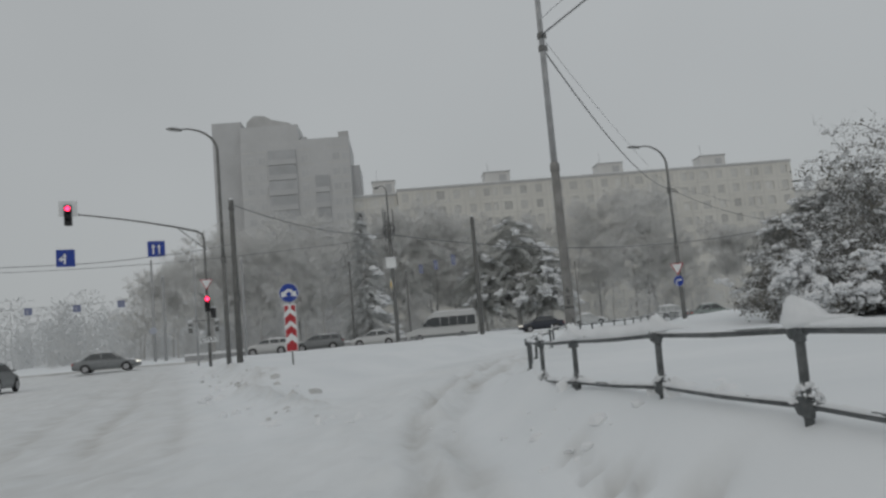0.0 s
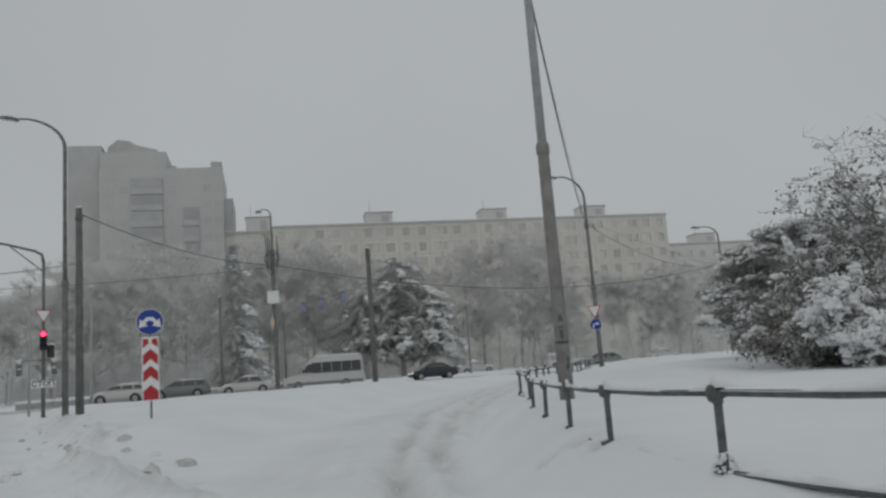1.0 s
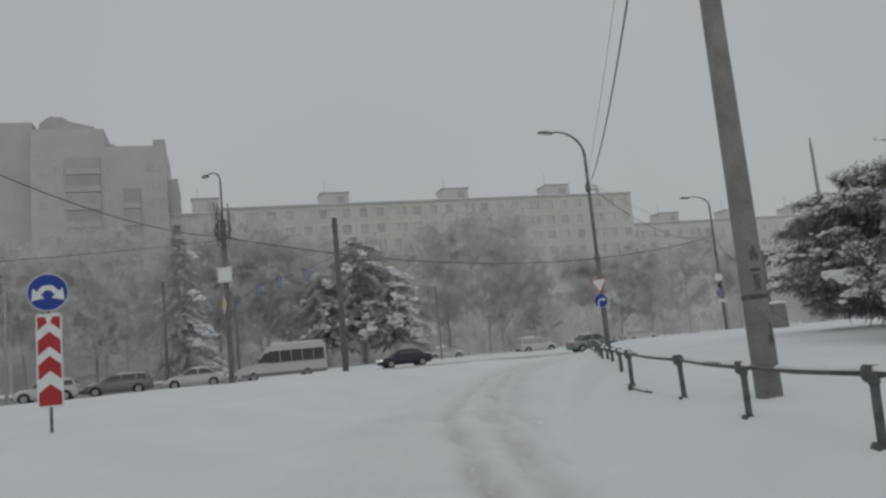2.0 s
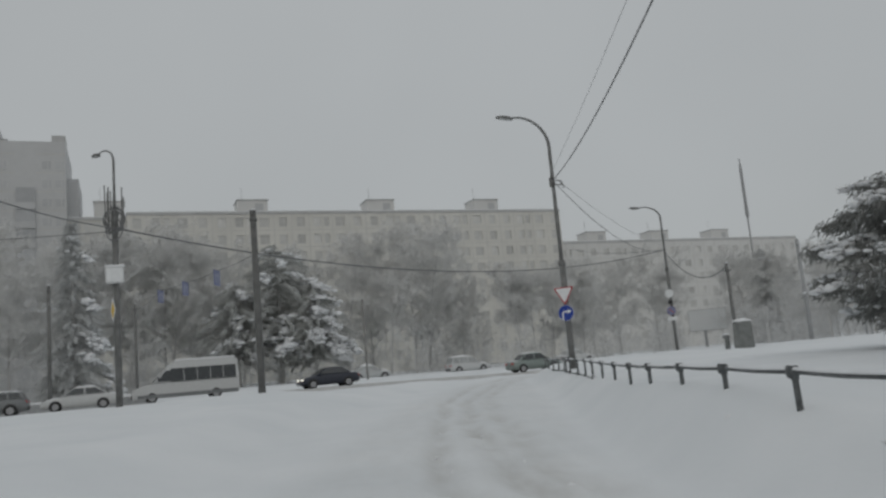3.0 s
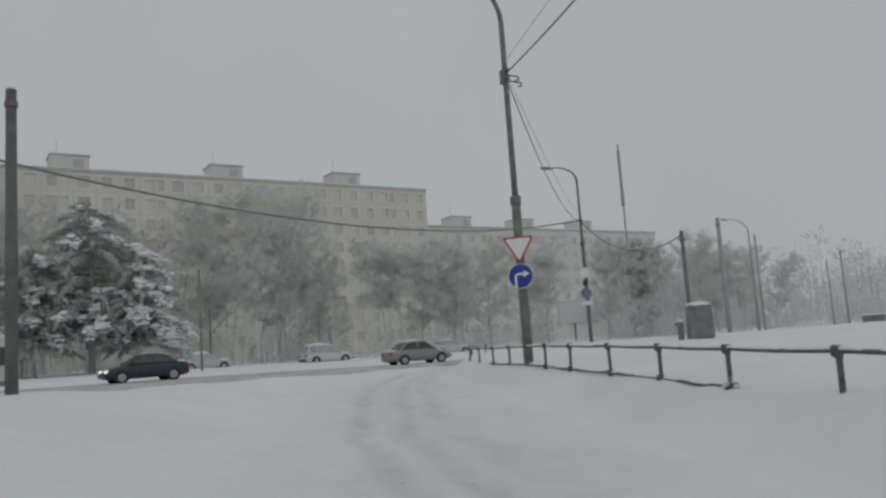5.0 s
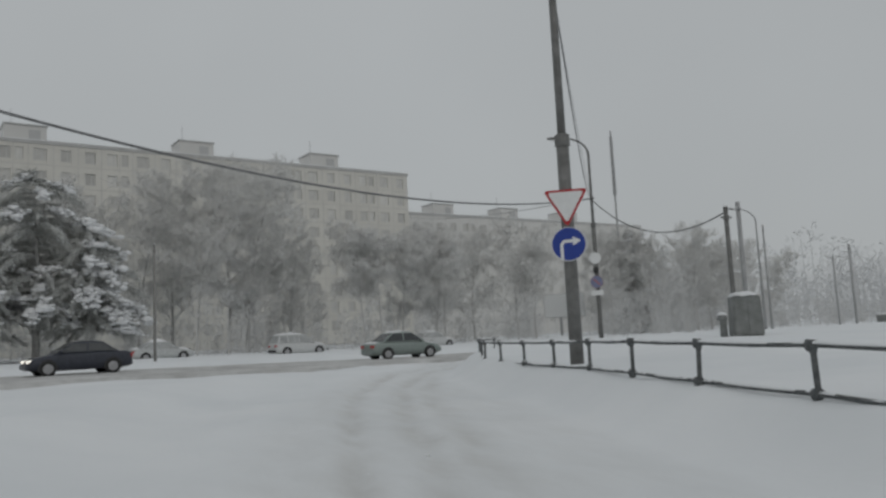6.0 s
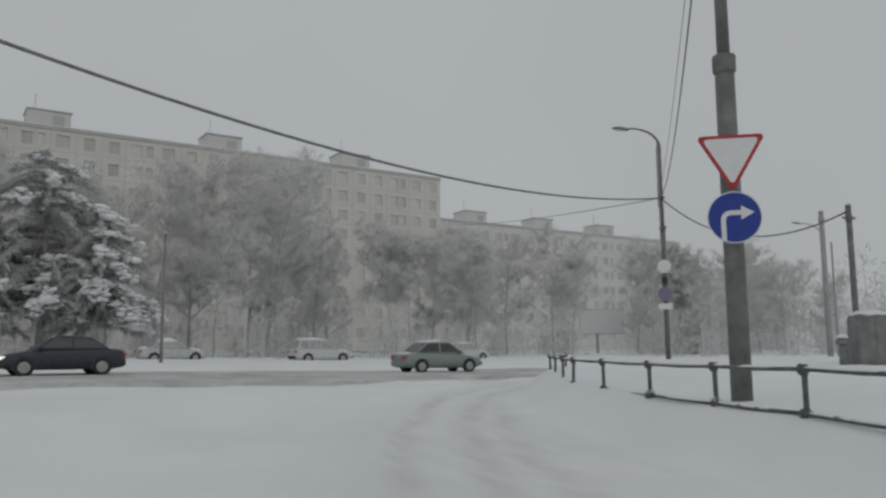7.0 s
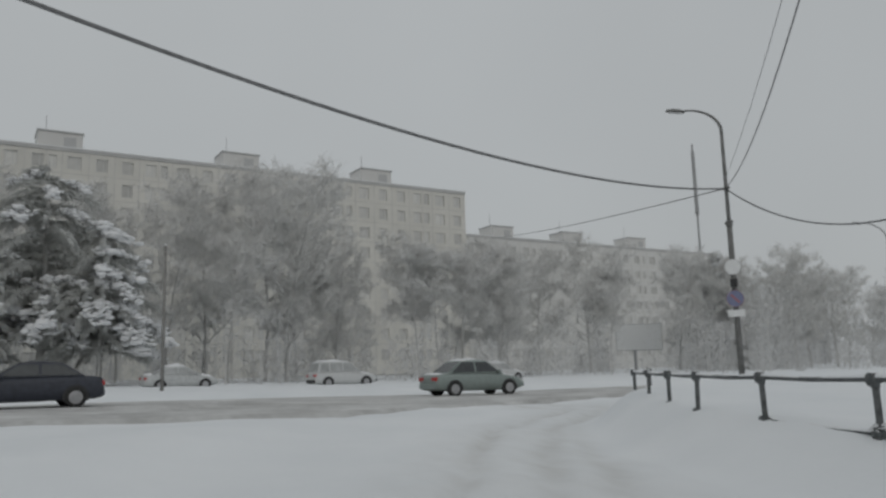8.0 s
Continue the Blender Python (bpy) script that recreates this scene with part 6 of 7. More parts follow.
# ---- the fence ----
def build_fence():
    root = thing("pipe_fence", "dark two-rail pipe fence with round clamps, half buried", "fence")
    bm = bmesh.new()
    tube(bm, [(0, 0, -0.85), (0, 0, 0.0)], 0.029, 10)
    post_me = bpy.data.meshes.new("post")
    bm.to_mesh(post_me)
    bm.free()
    bm = bmesh.new()
    # a clamp: collar round the post, stub along the rail, knob across
    tube(bm, [(0, 0, -0.07), (0, 0, 0.05)], 0.037, 10)
    tube(bm, [(-0.085, 0, 0), (0.085, 0, 0)], 0.032, 10)
    tube(bm, [(0, -0.045, 0), (0, -0.04, 0), (0, 0.05, 0), (0, 0.056, 0)], [0.034, 0.04, 0.058, 0.05], 14)
    bmesh.ops.recalc_face_normals(bm, faces=bm.faces[:])
    clamp_me = bpy.data.meshes.new("clamp")
    bm.to_mesh(clamp_me)
    bm.free()
    for me in (post_me, clamp_me):
        me.materials.append(RAIL)
        me.polygons.foreach_set("use_smooth", [True] * len(me.polygons))
    rng = random.Random(2)
    n = len(POSTS)
    for i, (x, y) in enumerate(POSTS):
        zt = fence_top(y)
        nx, ny = POSTS[min(i + 1, n - 1)]
        px, py = POSTS[max(i - 1, 0)]
        ang = math.degrees(math.atan2(ny - py, nx - px))
        p = new("post", post_me)
        p.parent = root
        p.matrix_world = pose(x, y, zt, rng.uniform(-2, 2), rng.uniform(-2, 2), ang)
        for dz in (0.0, -rail_gap(y)):
            c = new("clamp", clamp_me)
            c.parent = p
            c.matrix_local = Matrix.Translation((0, 0, dz))
        if i < n - 1:
            for dz, dz2, name in ((0.0, 0.0, "top_rail"), (-rail_gap(y), -rail_gap(ny), "bottom_rail")):
                bm = bmesh.new()
                a, b = Vector((x, y, zt + dz)), Vector((nx, ny, fence_top(ny) + dz2))
                d = (b - a).normalized()
                sag = -0.012
                tube(bm, [a + d * 0.05, a.lerp(b, 0.5) + Vector((0, 0, sag)), b - d * 0.05], 0.024, 10)
                part(name, bm, RAIL, root, smooth=True)


build_fence()


def fence_snow():
    """Snow lying on the rails: strips of uneven height, and heaps on some clamps."""
    rng = np.random.default_rng(8)
    n = len(POSTS)
    for i in range(n - 1):
        a = np.array((*POSTS[i], fence_top(POSTS[i][1])))
        b = np.array((*POSTS[i + 1], fence_top(POSTS[i + 1][1])))
        y = a[1]
        amount = {0: 0.45, 1: 0.55, 2: 0.14, 3: 0.9, 4: 0.95, 5: 0.5}.get(i, 0.42 if y < 16 else 0.3)
        steps = 22
        verts, faces = [], []
        d = (b - a) / np.linalg.norm(b - a)
        s = np.array([-d[1], d[0], 0])
        for k in range(steps + 1):
            q = k / steps
            c = a + (b - a) * q + np.array([0, 0, 0.021 - 0.012 * 4 * q * (1 - q)])
            w = noise.noise((c[0] * 1.7, c[1] * 1.7, 3.0)) * 0.5 + 0.5
            h = max(0.004, amount * (0.02 + 0.13 * w) if w > (0.28 if amount > 0.5 else 0.42) else 0.004)
            if amount > 0.8:
                h = (0.085 + 0.06 * w) * (1.0 if i == 3 else max(0.06, 1 - 2.0 * max(0.0, q - 0.15)))
            hw = min(0.036, 0.02 + h)
            if y < 6:
                hw = min(0.05, 0.024 + h * 0.4)
            for t in (-1, -0.7, 0, 0.7, 1):
                verts.append(c + s * hw * t + np.array([0, 0, h * (1 - abs(t) ** 2.5) - 0.006]))
            if k:
                m = len(verts) - 10
                for e in range(4):
                    faces.append((m + e, m + e + 1, m + 6 + e, m + 5 + e))
                faces.append((m + 4, m, m + 5, m + 9))
        ob = mesh_object("rail_snow", verts, faces, LUMP, smooth=True)
        tagged(ob, "strip of fresh snow lying on a fence rail" if amount < 0.8 else "thick ridge of snow heaped on a fence rail", "snow", "snow on fence rails")
    # heaps on the clamps: small peaks that trail off along the rail
    for i, s in ((2, 1.1), (3, 0.95), (4, 1.15), (5, 0.55), (6, 0.4), (7, 0.35), (11, 0.4)):
        x, y = POSTS[i]
        nx, ny = POSTS[i + 1]
        ang = math.atan2(ny - y, nx - x)
        bm = bmesh.new()
        bmesh.ops.create_uvsphere(bm, u_segments=22, v_segments=14, radius=1.0)
        for v in bm.verts:
            k = 1 + 0.25 * noise.noise(v.co * 2.1 + Vector((i * 3.1, 0, 0)))
            reach = 0.55 if v.co.x < 0 else 0.16
            peak = max(0.0, 1 - abs(v.co.x) * (2.2 if v.co.x < 0 else 1.0)) ** 0.8
            v.co = Vector((v.co.x * reach * k, v.co.y * 0.062 * k * (0.5 + 0.5 * peak), max(v.co.z, -0.25) * k * (0.035 + 0.105 * peak))) * s
        bmesh.ops.transform(bm, matrix=pose(x, y, fence_top(y) + 0.05, 0, 0, math.degrees(ang)), verts=bm.verts[:])
        ob = part("snow_cap", bm, LUMP, None, smooth=True)
        tagged(ob, "small peaked heap of snow on a fence clamp", "snow", "snow heaps on fence")
    # crumbs of snow clinging to the lower clamps
    for i, s in ((1, 0.9), (2, 1.0), (3, 0.8), (4, 0.7), (5, 0.9), (19, 0.8), (25, 0.6), (26, 0.6)):
        x, y = POSTS[i]
        z = fence_top(y) - rail_gap(y)
        n_c = 60
        up = rng.uniform(0, 1, n_c) ** 1.5
        wide = 0.075 * (1 - up) + 0.02
        around = rng.uniform(0, 2 * math.pi, n_c)
        c = np.stack([x + wide * np.cos(around), y + wide * np.sin(around), z + 0.02 + 0.13 * up * s], 1)
        v, f = lumps(c, rng.uniform(0.009, 0.022, n_c) * s, 0.8, 0.3, 40 + i)
        ob = fast_mesh("snow_cap", v, f, LUMP, smooth=True)
        tagged(ob, "crumbly snow clinging to a lower fence clamp", "snow", "snow heaps on fence")
    # lower rail: a thin crust
    for i in range(1, n - 1):
        a = np.array((*POSTS[i], fence_top(POSTS[i][1]) - rail_gap(POSTS[i][1])))
        b = np.array((*POSTS[i + 1], fence_top(POSTS[i + 1][1]) - rail_gap(POSTS[i + 1][1])))
        d = (b - a) / np.linalg.norm(b - a)
        s = np.array([-d[1], d[0], 0])
        verts, faces = [], []
        steps = 40
        for k in range(steps + 1):
            q = k / steps
            c = a + (b - a) * q + np.array([0, 0, 0.017 - 0.012 * 4 * q * (1 - q)])
            w = noise.noise((c[0] * 2.3, c[1] * 2.3, 8.0)) + 0.5 * noise.noise((c[0] * 9, c[1] * 9, 8.0))
            h = 0.006 + max(0, (0.055 if i < 6 else 0.03) * (w + 0.35))
            hw = (0.024 if i < 6 else 0.018) + 0.014 * max(0, min(1, w + 0.5))
            for t in (-1, -0.6, 0, 0.6, 1):
                verts.append(c + s * hw * t + np.array([0, 0, h * (1 - abs(t) ** 2.5) - 0.004]))
            if k:
                m = len(verts) - 10
                for e in range(4):
                    faces.append((m + e, m + e + 1, m + 6 + e, m + 5 + e))
                faces.append((m + 4, m, m + 5, m + 9))
        ob = mesh_object("rail_crust", verts, faces, LUMP, smooth=True)
        tagged(ob, "thin crust of snow along a low fence rail", "snow", "snow on fence rails")


fence_snow()


def clods():
    """Ploughed clods of snow along the lane and island."""
    rng = np.random.default_rng(12)
    spots = []
    for x, y, s in [(-6.6, 16.2, 0.2), (3.55, 3.0, 0.13), (4.2, 2.5, 0.16), (3.2, 5.0, 0.12), (2.9, 3.9, 0.1), (2.0, 22.0, 0.14), (1.6, 21.5, 0.09), (3.1, 31.0, 0.1), (-3.1, 19.4, 0.08)]:
        spots.append((x, y, s))
        for _ in range(7):
            spots.append((x + rng.normal(0, 0.4), y + rng.normal(0, 0.5), s * rng.uniform(0.2, 0.6)))
    for _ in range(300):
        y = rng.uniform(8, 42)
        x = -2.3 - 0.545 * (y - 10) + rng.normal(0, 0.6)
        spots.append((x, y, rng.uniform(0.04, 0.15)))
    dirty = [(-3.76, 14.2, 0.17), (-3.6, 15.4, 0.15), (-5.5, 17.4, 0.16), (-4.45, 13.4, 0.14), (-4.9, 16.1, 0.11), (-6.4, 19.0, 0.13)]
    for _ in range(60):
        y = rng.uniform(9, 34)
        x = -2.35 - 0.545 * (y - 10) + rng.normal(0, 0.45)
        dirty.append((x, y, rng.uniform(0.04, 0.12)))
    c = np.array([(x, y, gz(x, y) + 0.04) for x, y, s in dirty])
    v, f = lumps(c, [s for _, _, s in dirty], 0.75, 0.25, 78)
    tagged(fast_mesh("dirty_snow_clods", v, f, CLOD, smooth=False), "greyish clods on the ploughed snowbank", "snow clods", kind="stuff")
    for _ in range(200):
        y = rng.uniform(0, 44)
        x = np.interp(y, LANE[:, 1], LANE[:, 0]) + rng.choice([-1.5, 1.5, 0.0]) + rng.normal(0, 0.35)
        spots.append((x, y, rng.uniform(0.015, 0.035)))
    c = np.array([(x, y, gz(x, y) - 0.02) for x, y, s in spots])
    v, f = lumps(c, [s for _, _, s in spots], 0.7, 0.22, 77)
    ob = fast_mesh("snow_clods", v, f, LUMP, smooth=False)
    tagged(ob, "clods of ploughed snow along the lane", "snow clods", kind="stuff")


clods()


# ---- vehicles ----
def wheel(root, x, y, r=0.32):
    bm = bmesh.new()
    tube(bm, [(x, y - 0.1, r), (x, y - 0.085, r), (x, y + 0.085, r), (x, y + 0.1, r)], [r * 0.9, r, r, r * 0.9], 20)
    w = part("wheel", bm, TYRE, root)
    s = 0.105 if y > 0 else -0.105
    bm = bmesh.new()
    tube(bm, [(x, y + s * 0.92, r), (x, y + s * 1.05, r)], [r * 0.66, r * 0.58], 14)
    part("rim", bm, RIM, w)


def hull(profile, w0, w1, z0, z1, y_round=0.06):
    """A solid from a side outline, its half width going from w0 at z0 to w1 at z1."""
    bm = bmesh.new()

    def hw(z):
        t = min(1, max(0, (z - z0) / max(1e-6, z1 - z0)))
        return w0 + (w1 - w0) * t
    a = [bm.verts.new((x, -hw(z), z)) for x, z in profile]
    b = [bm.verts.new((x, hw(z), z)) for x, z in profile]
    fa, fb = bm.faces.new(a), bm.faces.new(b[::-1])
    n = len(a)
    for i in range(n):
        bm.faces.new((a[i], b[i], b[(i + 1) % n], a[(i + 1) % n]))
    bmesh.ops.recalc_face_normals(bm, faces=bm.faces[:])
    bmesh.ops.bevel(bm, geom=[e for e in bm.edges if len(e.link_faces) == 2 and (fa in e.link_faces or fb in e.link_faces)], offset=y_round, segments=2, affect="EDGES")
    return bm


def loft(rings):
    """A closed skin over rings of like corners."""
    bm = bmesh.new()
    rows = [[bm.verts.new(q) for q in ring] for ring in rings]
    n = len(rows[0])
    for a, b in zip(rows, rows[1:]):
        for k in range(n):
            bm.faces.new((a[k], a[(k + 1) % n], b[(k + 1) % n], b[k]))
    bm.faces.new(rows[0][::-1])
    bm.faces.new(rows[-1])
    return bm


def slab(pts, out, inn=0.02):
    """A thin solid pane on a polygon: proud of it by out, sunk by inn."""
    pts = [Vector(q) for q in pts]
    n = (pts[1] - pts[0]).cross(pts[2] - pts[0]).normalized()
    bm = bmesh.new()
    f = [bm.verts.new(q + n * out) for q in pts]
    b = [bm.verts.new(q - n * inn) for q in pts]
    bm.faces.new(f)
    bm.faces.new(b[::-1])
    k = len(pts)
    for i in range(k):
        bm.faces.new((f[i], b[i], b[(i + 1) % k], f[(i + 1) % k]))
    return bm


def snow_pad(x0, x1, half, z0, z1, h, seed):
    """A pad of snow, thick in the middle, on a sloping top from z0 to z1."""
    nx, ny = 8, 7
    rows = []
    for i in range(nx + 1):
        u = i / nx
        for j in range(ny + 1):
            t = 2 * j / ny - 1
            edge = (1 - abs(2 * u - 1) ** 4) * (1 - abs(t) ** 4)
            lift = h * max(0.0, edge) * (0.8 + 0.5 * noise.noise((u * 3 + seed, t * 2, 1.0)))
            rows.append((x0 + (x1 - x0) * u, half * t, z0 + (z1 - z0) * u - 0.012 + lift))
    bm = bmesh.new()
    vs = [bm.verts.new(q) for q in rows]
    lo = [bm.verts.new((q[0], q[1], z0 + (z1 - z0) * (k // (ny + 1)) / nx - 0.03)) for k, q in enumerate(rows)]
    w = ny + 1
    for i in range(nx):
        for j in range(ny):
            a = i * w + j
            bm.faces.new((vs[a], vs[a + w], vs[a + w + 1], vs[a + 1]))
            bm.faces.new((lo[a], lo[a + 1], lo[a + w + 1], lo[a + w]))
    for ring in ([j for j in range(w)], [nx * w + j for j in range(w)], [i * w for i in range(nx + 1)], [i * w + ny for i in range(nx + 1)]):
        for a, b in zip(ring, ring[1:]):
            bm.faces.new((vs[a], vs[b], lo[b], lo[a]))
    return bm


def car(label, m, paint, L=4.5, W=1.78, H=1.46, style="sedan", lights=False, tail=False, snow=0.05, group="cars in traffic", name="car", panes=None):
    """A car facing +x, standing on z = 0."""
    root = thing(name, label, "car", m, group=group)
    l, hw = L / 2, W / 2
    belt = 0.93 if style != "suv" else 1.02
    rear = -0.97 if style == "sedan" else -0.985
    stations = [(-1.0, belt - 0.26, 0.86, 0.34), (rear, belt - 0.05, 0.93, 0.29), (-0.86, belt, 0.97, 0.25), (-0.6, belt + 0.01, 1.0, 0.24), (-0.1, belt - 0.005, 1.0, 0.22), (0.36, belt - 0.02, 1.0, 0.22),
                (0.5, belt - 0.05, 0.99, 0.22), (0.72, belt - 0.12, 0.97, 0.24), (0.88, belt - 0.2, 0.93, 0.26), (0.96, belt - 0.31, 0.88, 0.29), (1.0, belt - 0.43, 0.8, 0.34)]
    rings = []
    for fx, zt, fw, zb in stations:
        w = hw * fw
        half = [(w * 0.8, zb), (w * 0.965, zb + 0.07), (w, zb + 0.45 * (zt - zb)), (w * 0.985, zt - 0.2 * (zt - zb)), (w * 0.94, zt - 0.02), (w * 0.6, zt + 0.012)]
        rings.append([(fx * l, y, z) for y, z in half] + [(fx * l, -y, z) for y, z in half[::-1]])
    body = part("body", loft(rings), paint, root, smooth=True)
    if style == "sedan":
        cab = [(-l * 0.76, belt - 0.03), (-l * 0.42, H - 0.05), (-l * 0.2, H - 0.005), (l * 0.0, H), (l * 0.14, H - 0.04), (l * 0.52, belt - 0.05)]
    else:
        cab = [(-l * 0.95, belt - 0.03), (-l * 0.84, H - 0.06), (-l * 0.6, H), (l * 0.0, H), (l * 0.12, H - 0.04), (l * 0.5, belt - 0.05)]
    w0, w1 = hw - 0.05, hw - 0.22

    def side(z):
        return w0 + (w1 - w0) * min(1.0, max(0.0, (z - belt) / (H - belt)))
    part("cabin", hull(cab, w0, w1, belt, H, 0.05), paint, root)
    glass = panes or CARGLASS
    seen = "dark window" if panes is None else "window with haze painted pale"
    lo, hi = belt + 0.045, H - 0.11
    pillar = -l * 0.12
    back = (-l * 0.66, -l * 0.40) if style == "sedan" else (-l * 0.86, -l * 0.80)
    frames = [[(pillar + 0.04, lo), (l * 0.41, lo), (l * 0.15, hi), (pillar + 0.04, hi)]]
    if style == "sedan":
        frames.append([(back[0], lo), (pillar - 0.04, lo), (pillar - 0.04, hi), (back[1], hi)])
    else:
        frames.append([(-l * 0.52, lo), (pillar - 0.04, lo), (pillar - 0.04, hi), (-l * 0.52, hi)])
        frames.append([(back[0], lo), (-l * 0.56, lo), (-l * 0.56, hi), (back[1], hi)])
    for sgn in (-1, 1):
        for pts in frames:
            loop = [(x, sgn * side(z), z) for x, z in (pts if sgn < 0 else pts[::-1])]
            part("side_window", slab(loop, 0.008), glass, root, seen)
        part("mirror", box(bmesh.new(), l * 0.36, sgn * (hw + 0.03) - 0.08, belt + 0.0, l * 0.36 + 0.13, sgn * (hw + 0.03) + 0.08, belt + 0.12, 0.035), paint, root)
        part("headlight", box(bmesh.new(), l * 0.9, sgn * (hw - 0.32) - 0.19, belt - 0.36, l * 0.99, sgn * (hw - 0.32) + 0.17, belt - 0.24, 0.03), LAMP_WHITE if lights else LENS, root, "lit headlight" if lights else "")
        part("tail_light", box(bmesh.new(), -l - 0.012, sgn * (hw - 0.27) - 0.2, belt - 0.28, -l * 0.9, sgn * (hw - 0.27) + 0.2, belt - 0.13, 0.025), LAMP_RED if tail else TAIL, root, "red tail light")
        r = 0.31 if style == "sedan" else 0.34
        for x in (-l * 0.6, l * 0.63):
            arch = [(x + 1.2 * r * math.cos(radians(a)), r + 1.2 * r * math.sin(radians(a))) for a in range(-15, 196, 15)]
            bm = bmesh.new()
            plate(bm, arch, sgn * (hw - 0.12), sgn * (hw + 0.003))
            part("wheel_arch", bm, BLACK, body, "dark wheel arch")
            wheel(root, x, sgn * (hw - 0.085), r)
    for (xa, za), (xb, zb), n in ((cab[-1], cab[-2], "windscreen"), (cab[0], cab[1], "rear_window")):
        pa, pb = (xa + (xb - xa) * 0.16, za + (zb - za) * 0.16), (xa + (xb - xa) * 0.92, za + (zb - za) * 0.92)
        ya, yb = side(pa[1]) - 0.1, side(pb[1]) - 0.08
        loop = [(pa[0], -ya, pa[1]), (pa[0], ya, pa[1]), (pb[0], yb, pb[1]), (pb[0], -yb, pb[1])]
        part(n, slab(loop if n == "windscreen" else loop[::-1], 0.008), glass, root, seen)
    for x0, x1, n in ((l * 0.955, l + 0.035, "bumper"), (-l - 0.03, -l * 0.95, "bumper")):
        part(n, box(bmesh.new(), x0, -hw * 0.84, 0.33, x1, hw * 0.84, 0.53, 0.04), BLACK if style == "suv" else paint, root)
    if snow:
        part("snow_cover", snow_pad(cab[1][0] + 0.02, cab[-2][0] - 0.02, w1 - 0.02, H - 0.03, H - 0.03, 0.05 + snow, 1.0), LUMP, root, "snow on the roof", smooth=True)
        part("snow_cover", snow_pad(l * 0.54, l * 0.86, hw * 0.8, belt - 0.05, belt - 0.17, 0.03 + snow * 0.7, 2.0), LUMP, root, "snow on the bonnet", smooth=True)
        if style == "sedan":
            part("snow_cover", snow_pad(-l * 0.95, -l * 0.76, hw * 0.8, belt - 0.01, belt + 0.01, 0.03 + snow * 0.7, 3.0), LUMP, root, "snow on the boot lid", smooth=True)
    return root


def stand(x, y, rz, dz=0.06):
    return pose(x, y, gz(x, y) + dz, 0, 0, rz)


ROAD_A = math.degrees(math.atan2(0.24, 1.0))
car("dark blue sedan with lit headlights on the cross road", stand(-0.75, 70.6, ROAD_A + 182), CAR_DARK, 4.05, 1.72, 1.4, "sedan", True, False, 0.0)
car("silver-green sedan with snow on roof and boot, on the cross road", stand(15.4, 76.0, ROAD_A - 4), CAR_SILVER, 4.25, 1.72, 1.5, "sedan", False, False, 0.07)
car("white sedan with snow on its roof, queueing", stand(-16.2, 68.0, ROAD_A + 180), CAR_WHITE, 4.4, 1.76, 1.46, "sedan", False, False, 0.06)
car("white hatchback dusted with snow, queueing", stand(-25.0, 63.9, ROAD_A + 180), CAR_WHITE, 4.1, 1.76, 1.48, "suv", False, False, 0.06)
car("grey estate car dusted with snow, queueing", stand(-21.2, 66.6, ROAD_A + 180), CAR_GREY, 4.6, 1.78, 1.5, "suv", False, False, 0.06)
car("grey sedan with lit headlights on the wide road", stand(-31.3, 48.9, 24), CAR_GREY, 4.5, 1.78, 1.46, "sedan", True, False, 0.05)
car("dark car seen from behind with lit tail lights", stand(-26.2, 31.0, 112), CAR_GREY, 4.5, 1.78, 1.5, "suv", False, True, 0.06)
car("parked white car under snow before the trees", stand(14.3, 99.0, ROAD_A, -0.22), CAR_WHITE, 4.6, 1.8, 1.75, "suv", False, False, 0.14, "parked cars", panes=HAZEGLASS)
car("parked grey car under snow before the trees", stand(3.6, 96.5, ROAD_A, -0.22), CAR_HAZED, 4.4, 1.78, 1.45, "sedan", False, False, 0.2, "parked cars", panes=HAZEGLASS)
car("parked white car under snow before the trees", stand(27.5, 103.0, ROAD_A, -0.22), CAR_WHITE, 4.4, 1.78, 1.5, "sedan", False, False, 0.14, "parked cars", panes=HAZEGLASS)


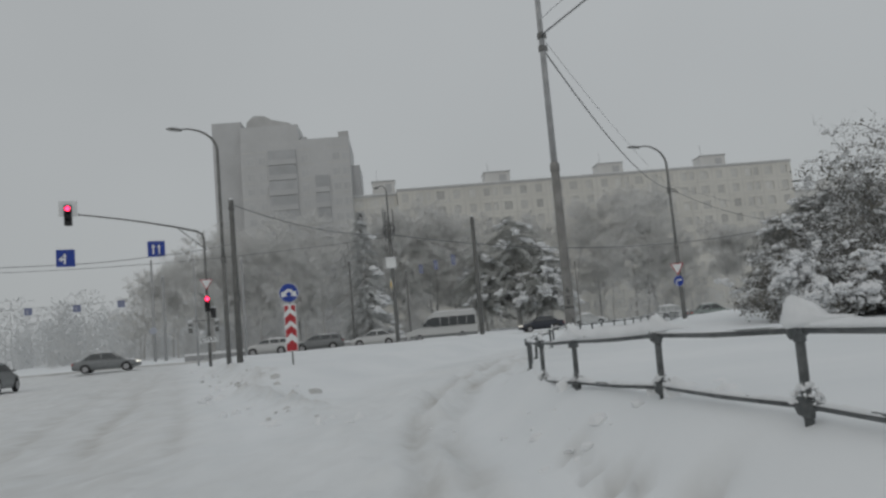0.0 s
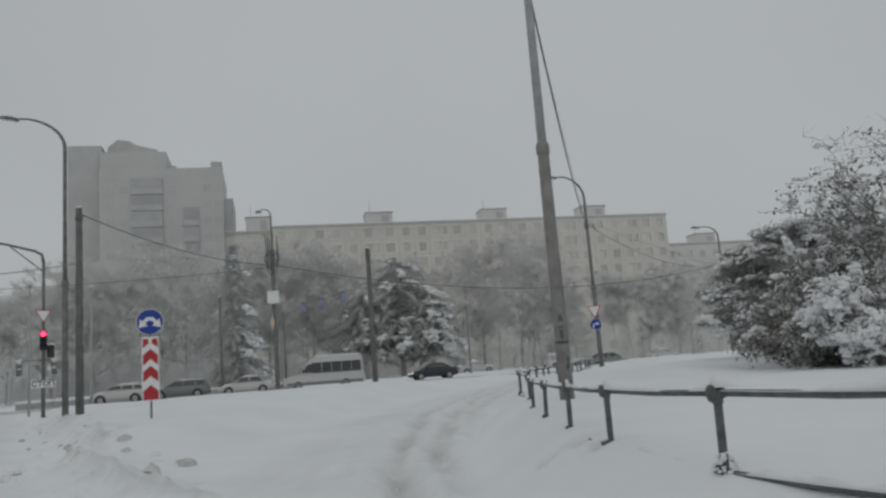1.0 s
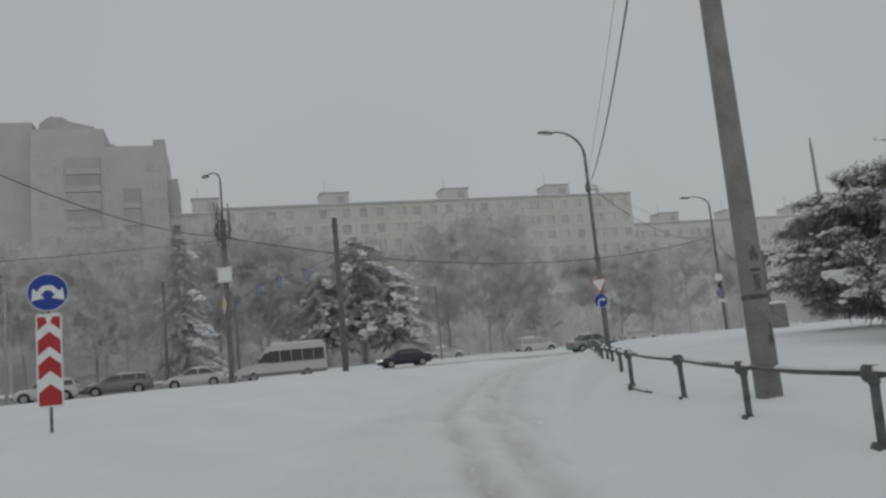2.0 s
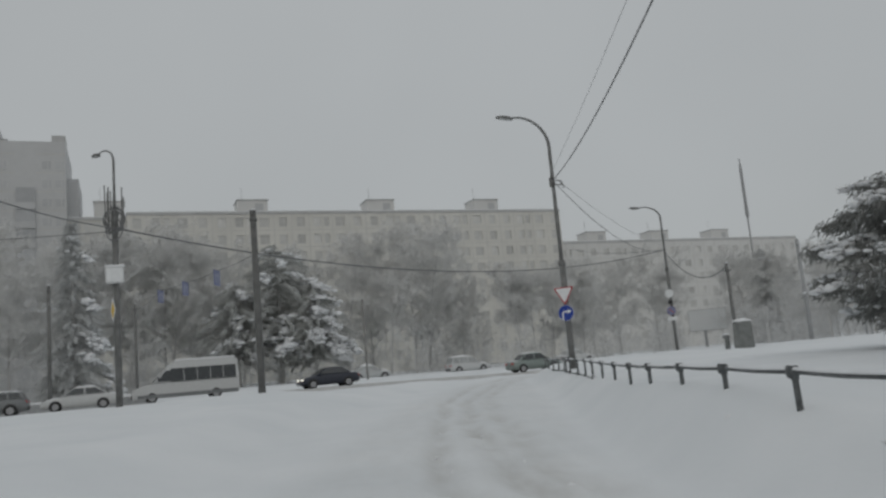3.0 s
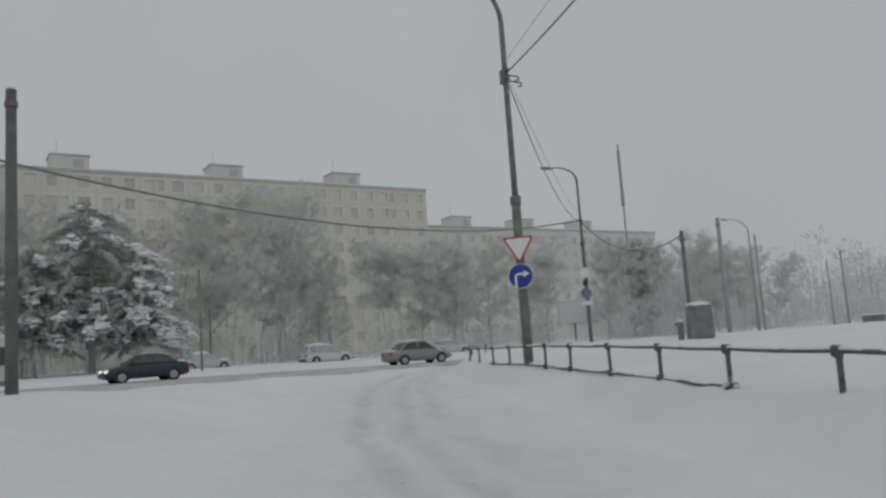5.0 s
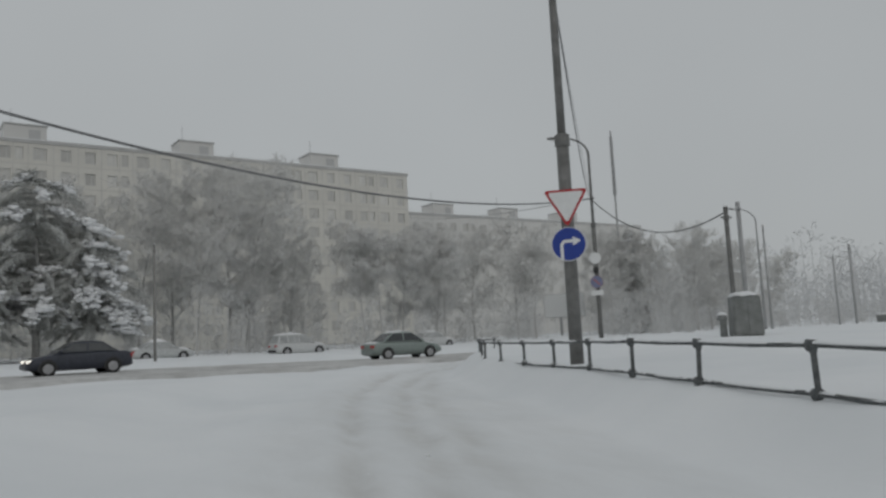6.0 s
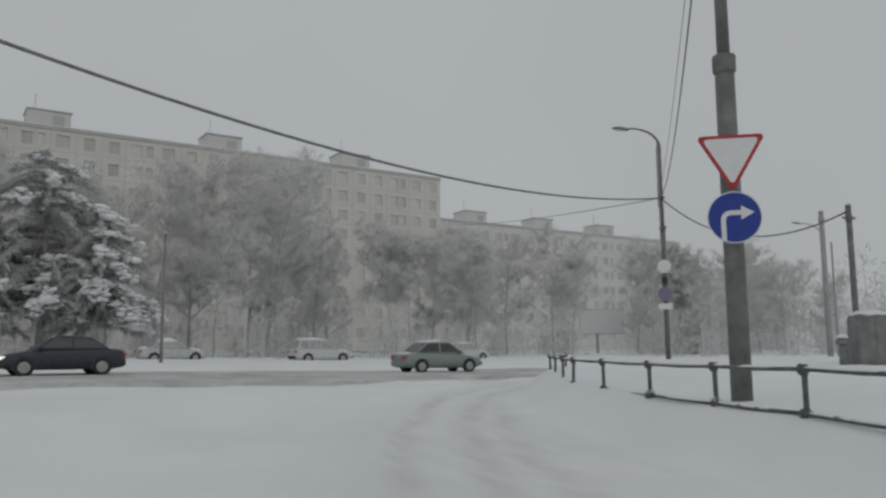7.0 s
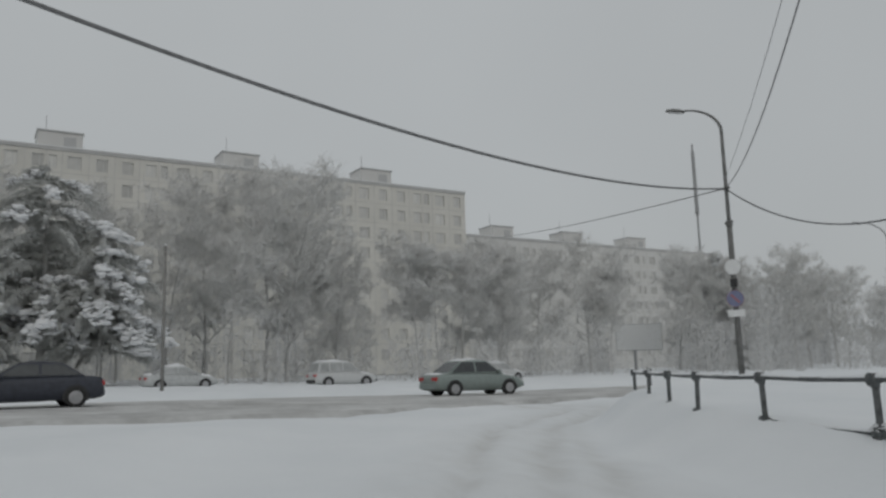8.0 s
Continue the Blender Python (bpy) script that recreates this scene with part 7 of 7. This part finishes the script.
def minibus():
    x, y = -10.2, 70.4
    root = thing("minibus", "white minibus with dark side windows and snowy roof", "minibus", stand(x, y, ROAD_A + 180), group="cars in traffic")
    l, W, H = 3.4, 2.0, 2.62
    lower = [(-l, 0.38), (-l, 1.3), (l * 0.56, 1.3), (l * 0.72, 1.2), (l * 0.93, 1.02), (l, 0.8), (l, 0.42), (l - 0.1, 0.3), (-l + 0.1, 0.3)]
    part("body", hull(lower, W / 2, W / 2 - 0.02, 0.4, 1.3, 0.07), CAR_WHITE, root)
    upper = [(-l, 1.3), (-l + 0.06, H - 0.12), (-l + 0.25, H), (l * 0.18, H), (l * 0.34, H - 0.22), (l * 0.62, 1.3)]
    part("upper_body", hull(upper, W / 2 - 0.02, W / 2 - 0.16, 1.3, H, 0.08), CAR_WHITE, root)
    for s in (-1, 1):
        for k in range(5):
            x0 = -l + 0.2 + k * 0.84
            bm = bmesh.new()
            pts = [(x0, 1.3), (x0 + 0.8, 1.3), (x0 + 0.8, 2.16), (x0, 2.16)]
            y0 = lambda z: s * (W / 2 - 0.02 - 0.14 * (z - 1.3) / (H - 1.3))
            f = [bm.verts.new((px, y0(z) + s * 0.012, z)) for px, z in pts]
            b = [bm.verts.new((px, y0(z) - s * 0.02, z)) for px, z in pts]
            bm.faces.new(f)
            bm.faces.new(b[::-1])
            for i in range(4):
                bm.faces.new((f[i], b[i], b[(i + 1) % 4], f[(i + 1) % 4]))
            part("side_window", bm, CARGLASS, root)
        bm = bmesh.new()
        pts = [(l * 0.28, 1.36), (l * 0.54, 1.36), (l * 0.38, 2.05), (l * 0.28, 2.05)]
        f = [bm.verts.new((px, y0(z) + s * 0.012, z)) for px, z in pts]
        b = [bm.verts.new((px, y0(z) - s * 0.02, z)) for px, z in pts]
        bm.faces.new(f)
        bm.faces.new(b[::-1])
        for i in range(4):
            bm.faces.new((f[i], b[i], b[(i + 1) % 4], f[(i + 1) % 4]))
        part("cab_window", bm, CARGLASS, root)
        bm = bmesh.new()
        box(bm, -l + 0.1, s * W / 2 - 0.015, 0.34, l * 0.9, s * W / 2 + 0.02, 0.56, 0.01)
        part("skirt", bm, CAR_GREY, root, "grey lower skirt")
        bm = bmesh.new()
        box(bm, l * 0.5, s * (W / 2 + 0.1) - 0.07, 1.35, l * 0.5 + 0.1, s * (W / 2 + 0.1) + 0.07, 1.65, 0.03)
        part("mirror", bm, BLACK, root)
        bm = bmesh.new()
        box(bm, l - 0.16, s * 0.68 - 0.2, 0.72, l + 0.01, s * 0.68 + 0.18, 0.92, 0.03)
        part("headlight", bm, LENS, root)
        for wx in (-l * 0.55, l * 0.64):
            wheel(root, wx, s * (W / 2 - 0.1), 0.35)
    bm = bmesh.new()
    pts = [(l * 0.345, H - 0.26), (l * 0.615, 1.34)]
    v = []
    for px, z in pts:
        for yy in (-0.78, 0.78):
            v.append(bm.verts.new((px + 0.03, yy * (1.05 if z < 1.5 else 0.95), z)))
    w = [bm.verts.new(q.co - Vector((0.04, 0, 0.02))) for q in v]
    for q in ((v[0], v[1], v[3], v[2]), (w[0], w[2], w[3], w[1]), (v[0], w[0], w[1], v[1]), (v[2], v[3], w[3], w[2]), (v[0], v[2], w[2], w[0]), (v[1], w[1], w[3], v[3])):
        bm.faces.new(q)
    part("windscreen", bm, CARGLASS, root)
    bm = bmesh.new()
    box(bm, l - 0.05, -0.9, 0.36, l + 0.05, 0.9, 0.6, 0.04)
    part("bumper", bm, BLACK, root)
    bm = bmesh.new()
    box(bm, -l + 0.2, -0.8, H, l * 0.2, 0.8, H + 0.13, 0.06)
    part("snow_cover", bm, LUMP, root, "thick snow on the roof")


minibus()
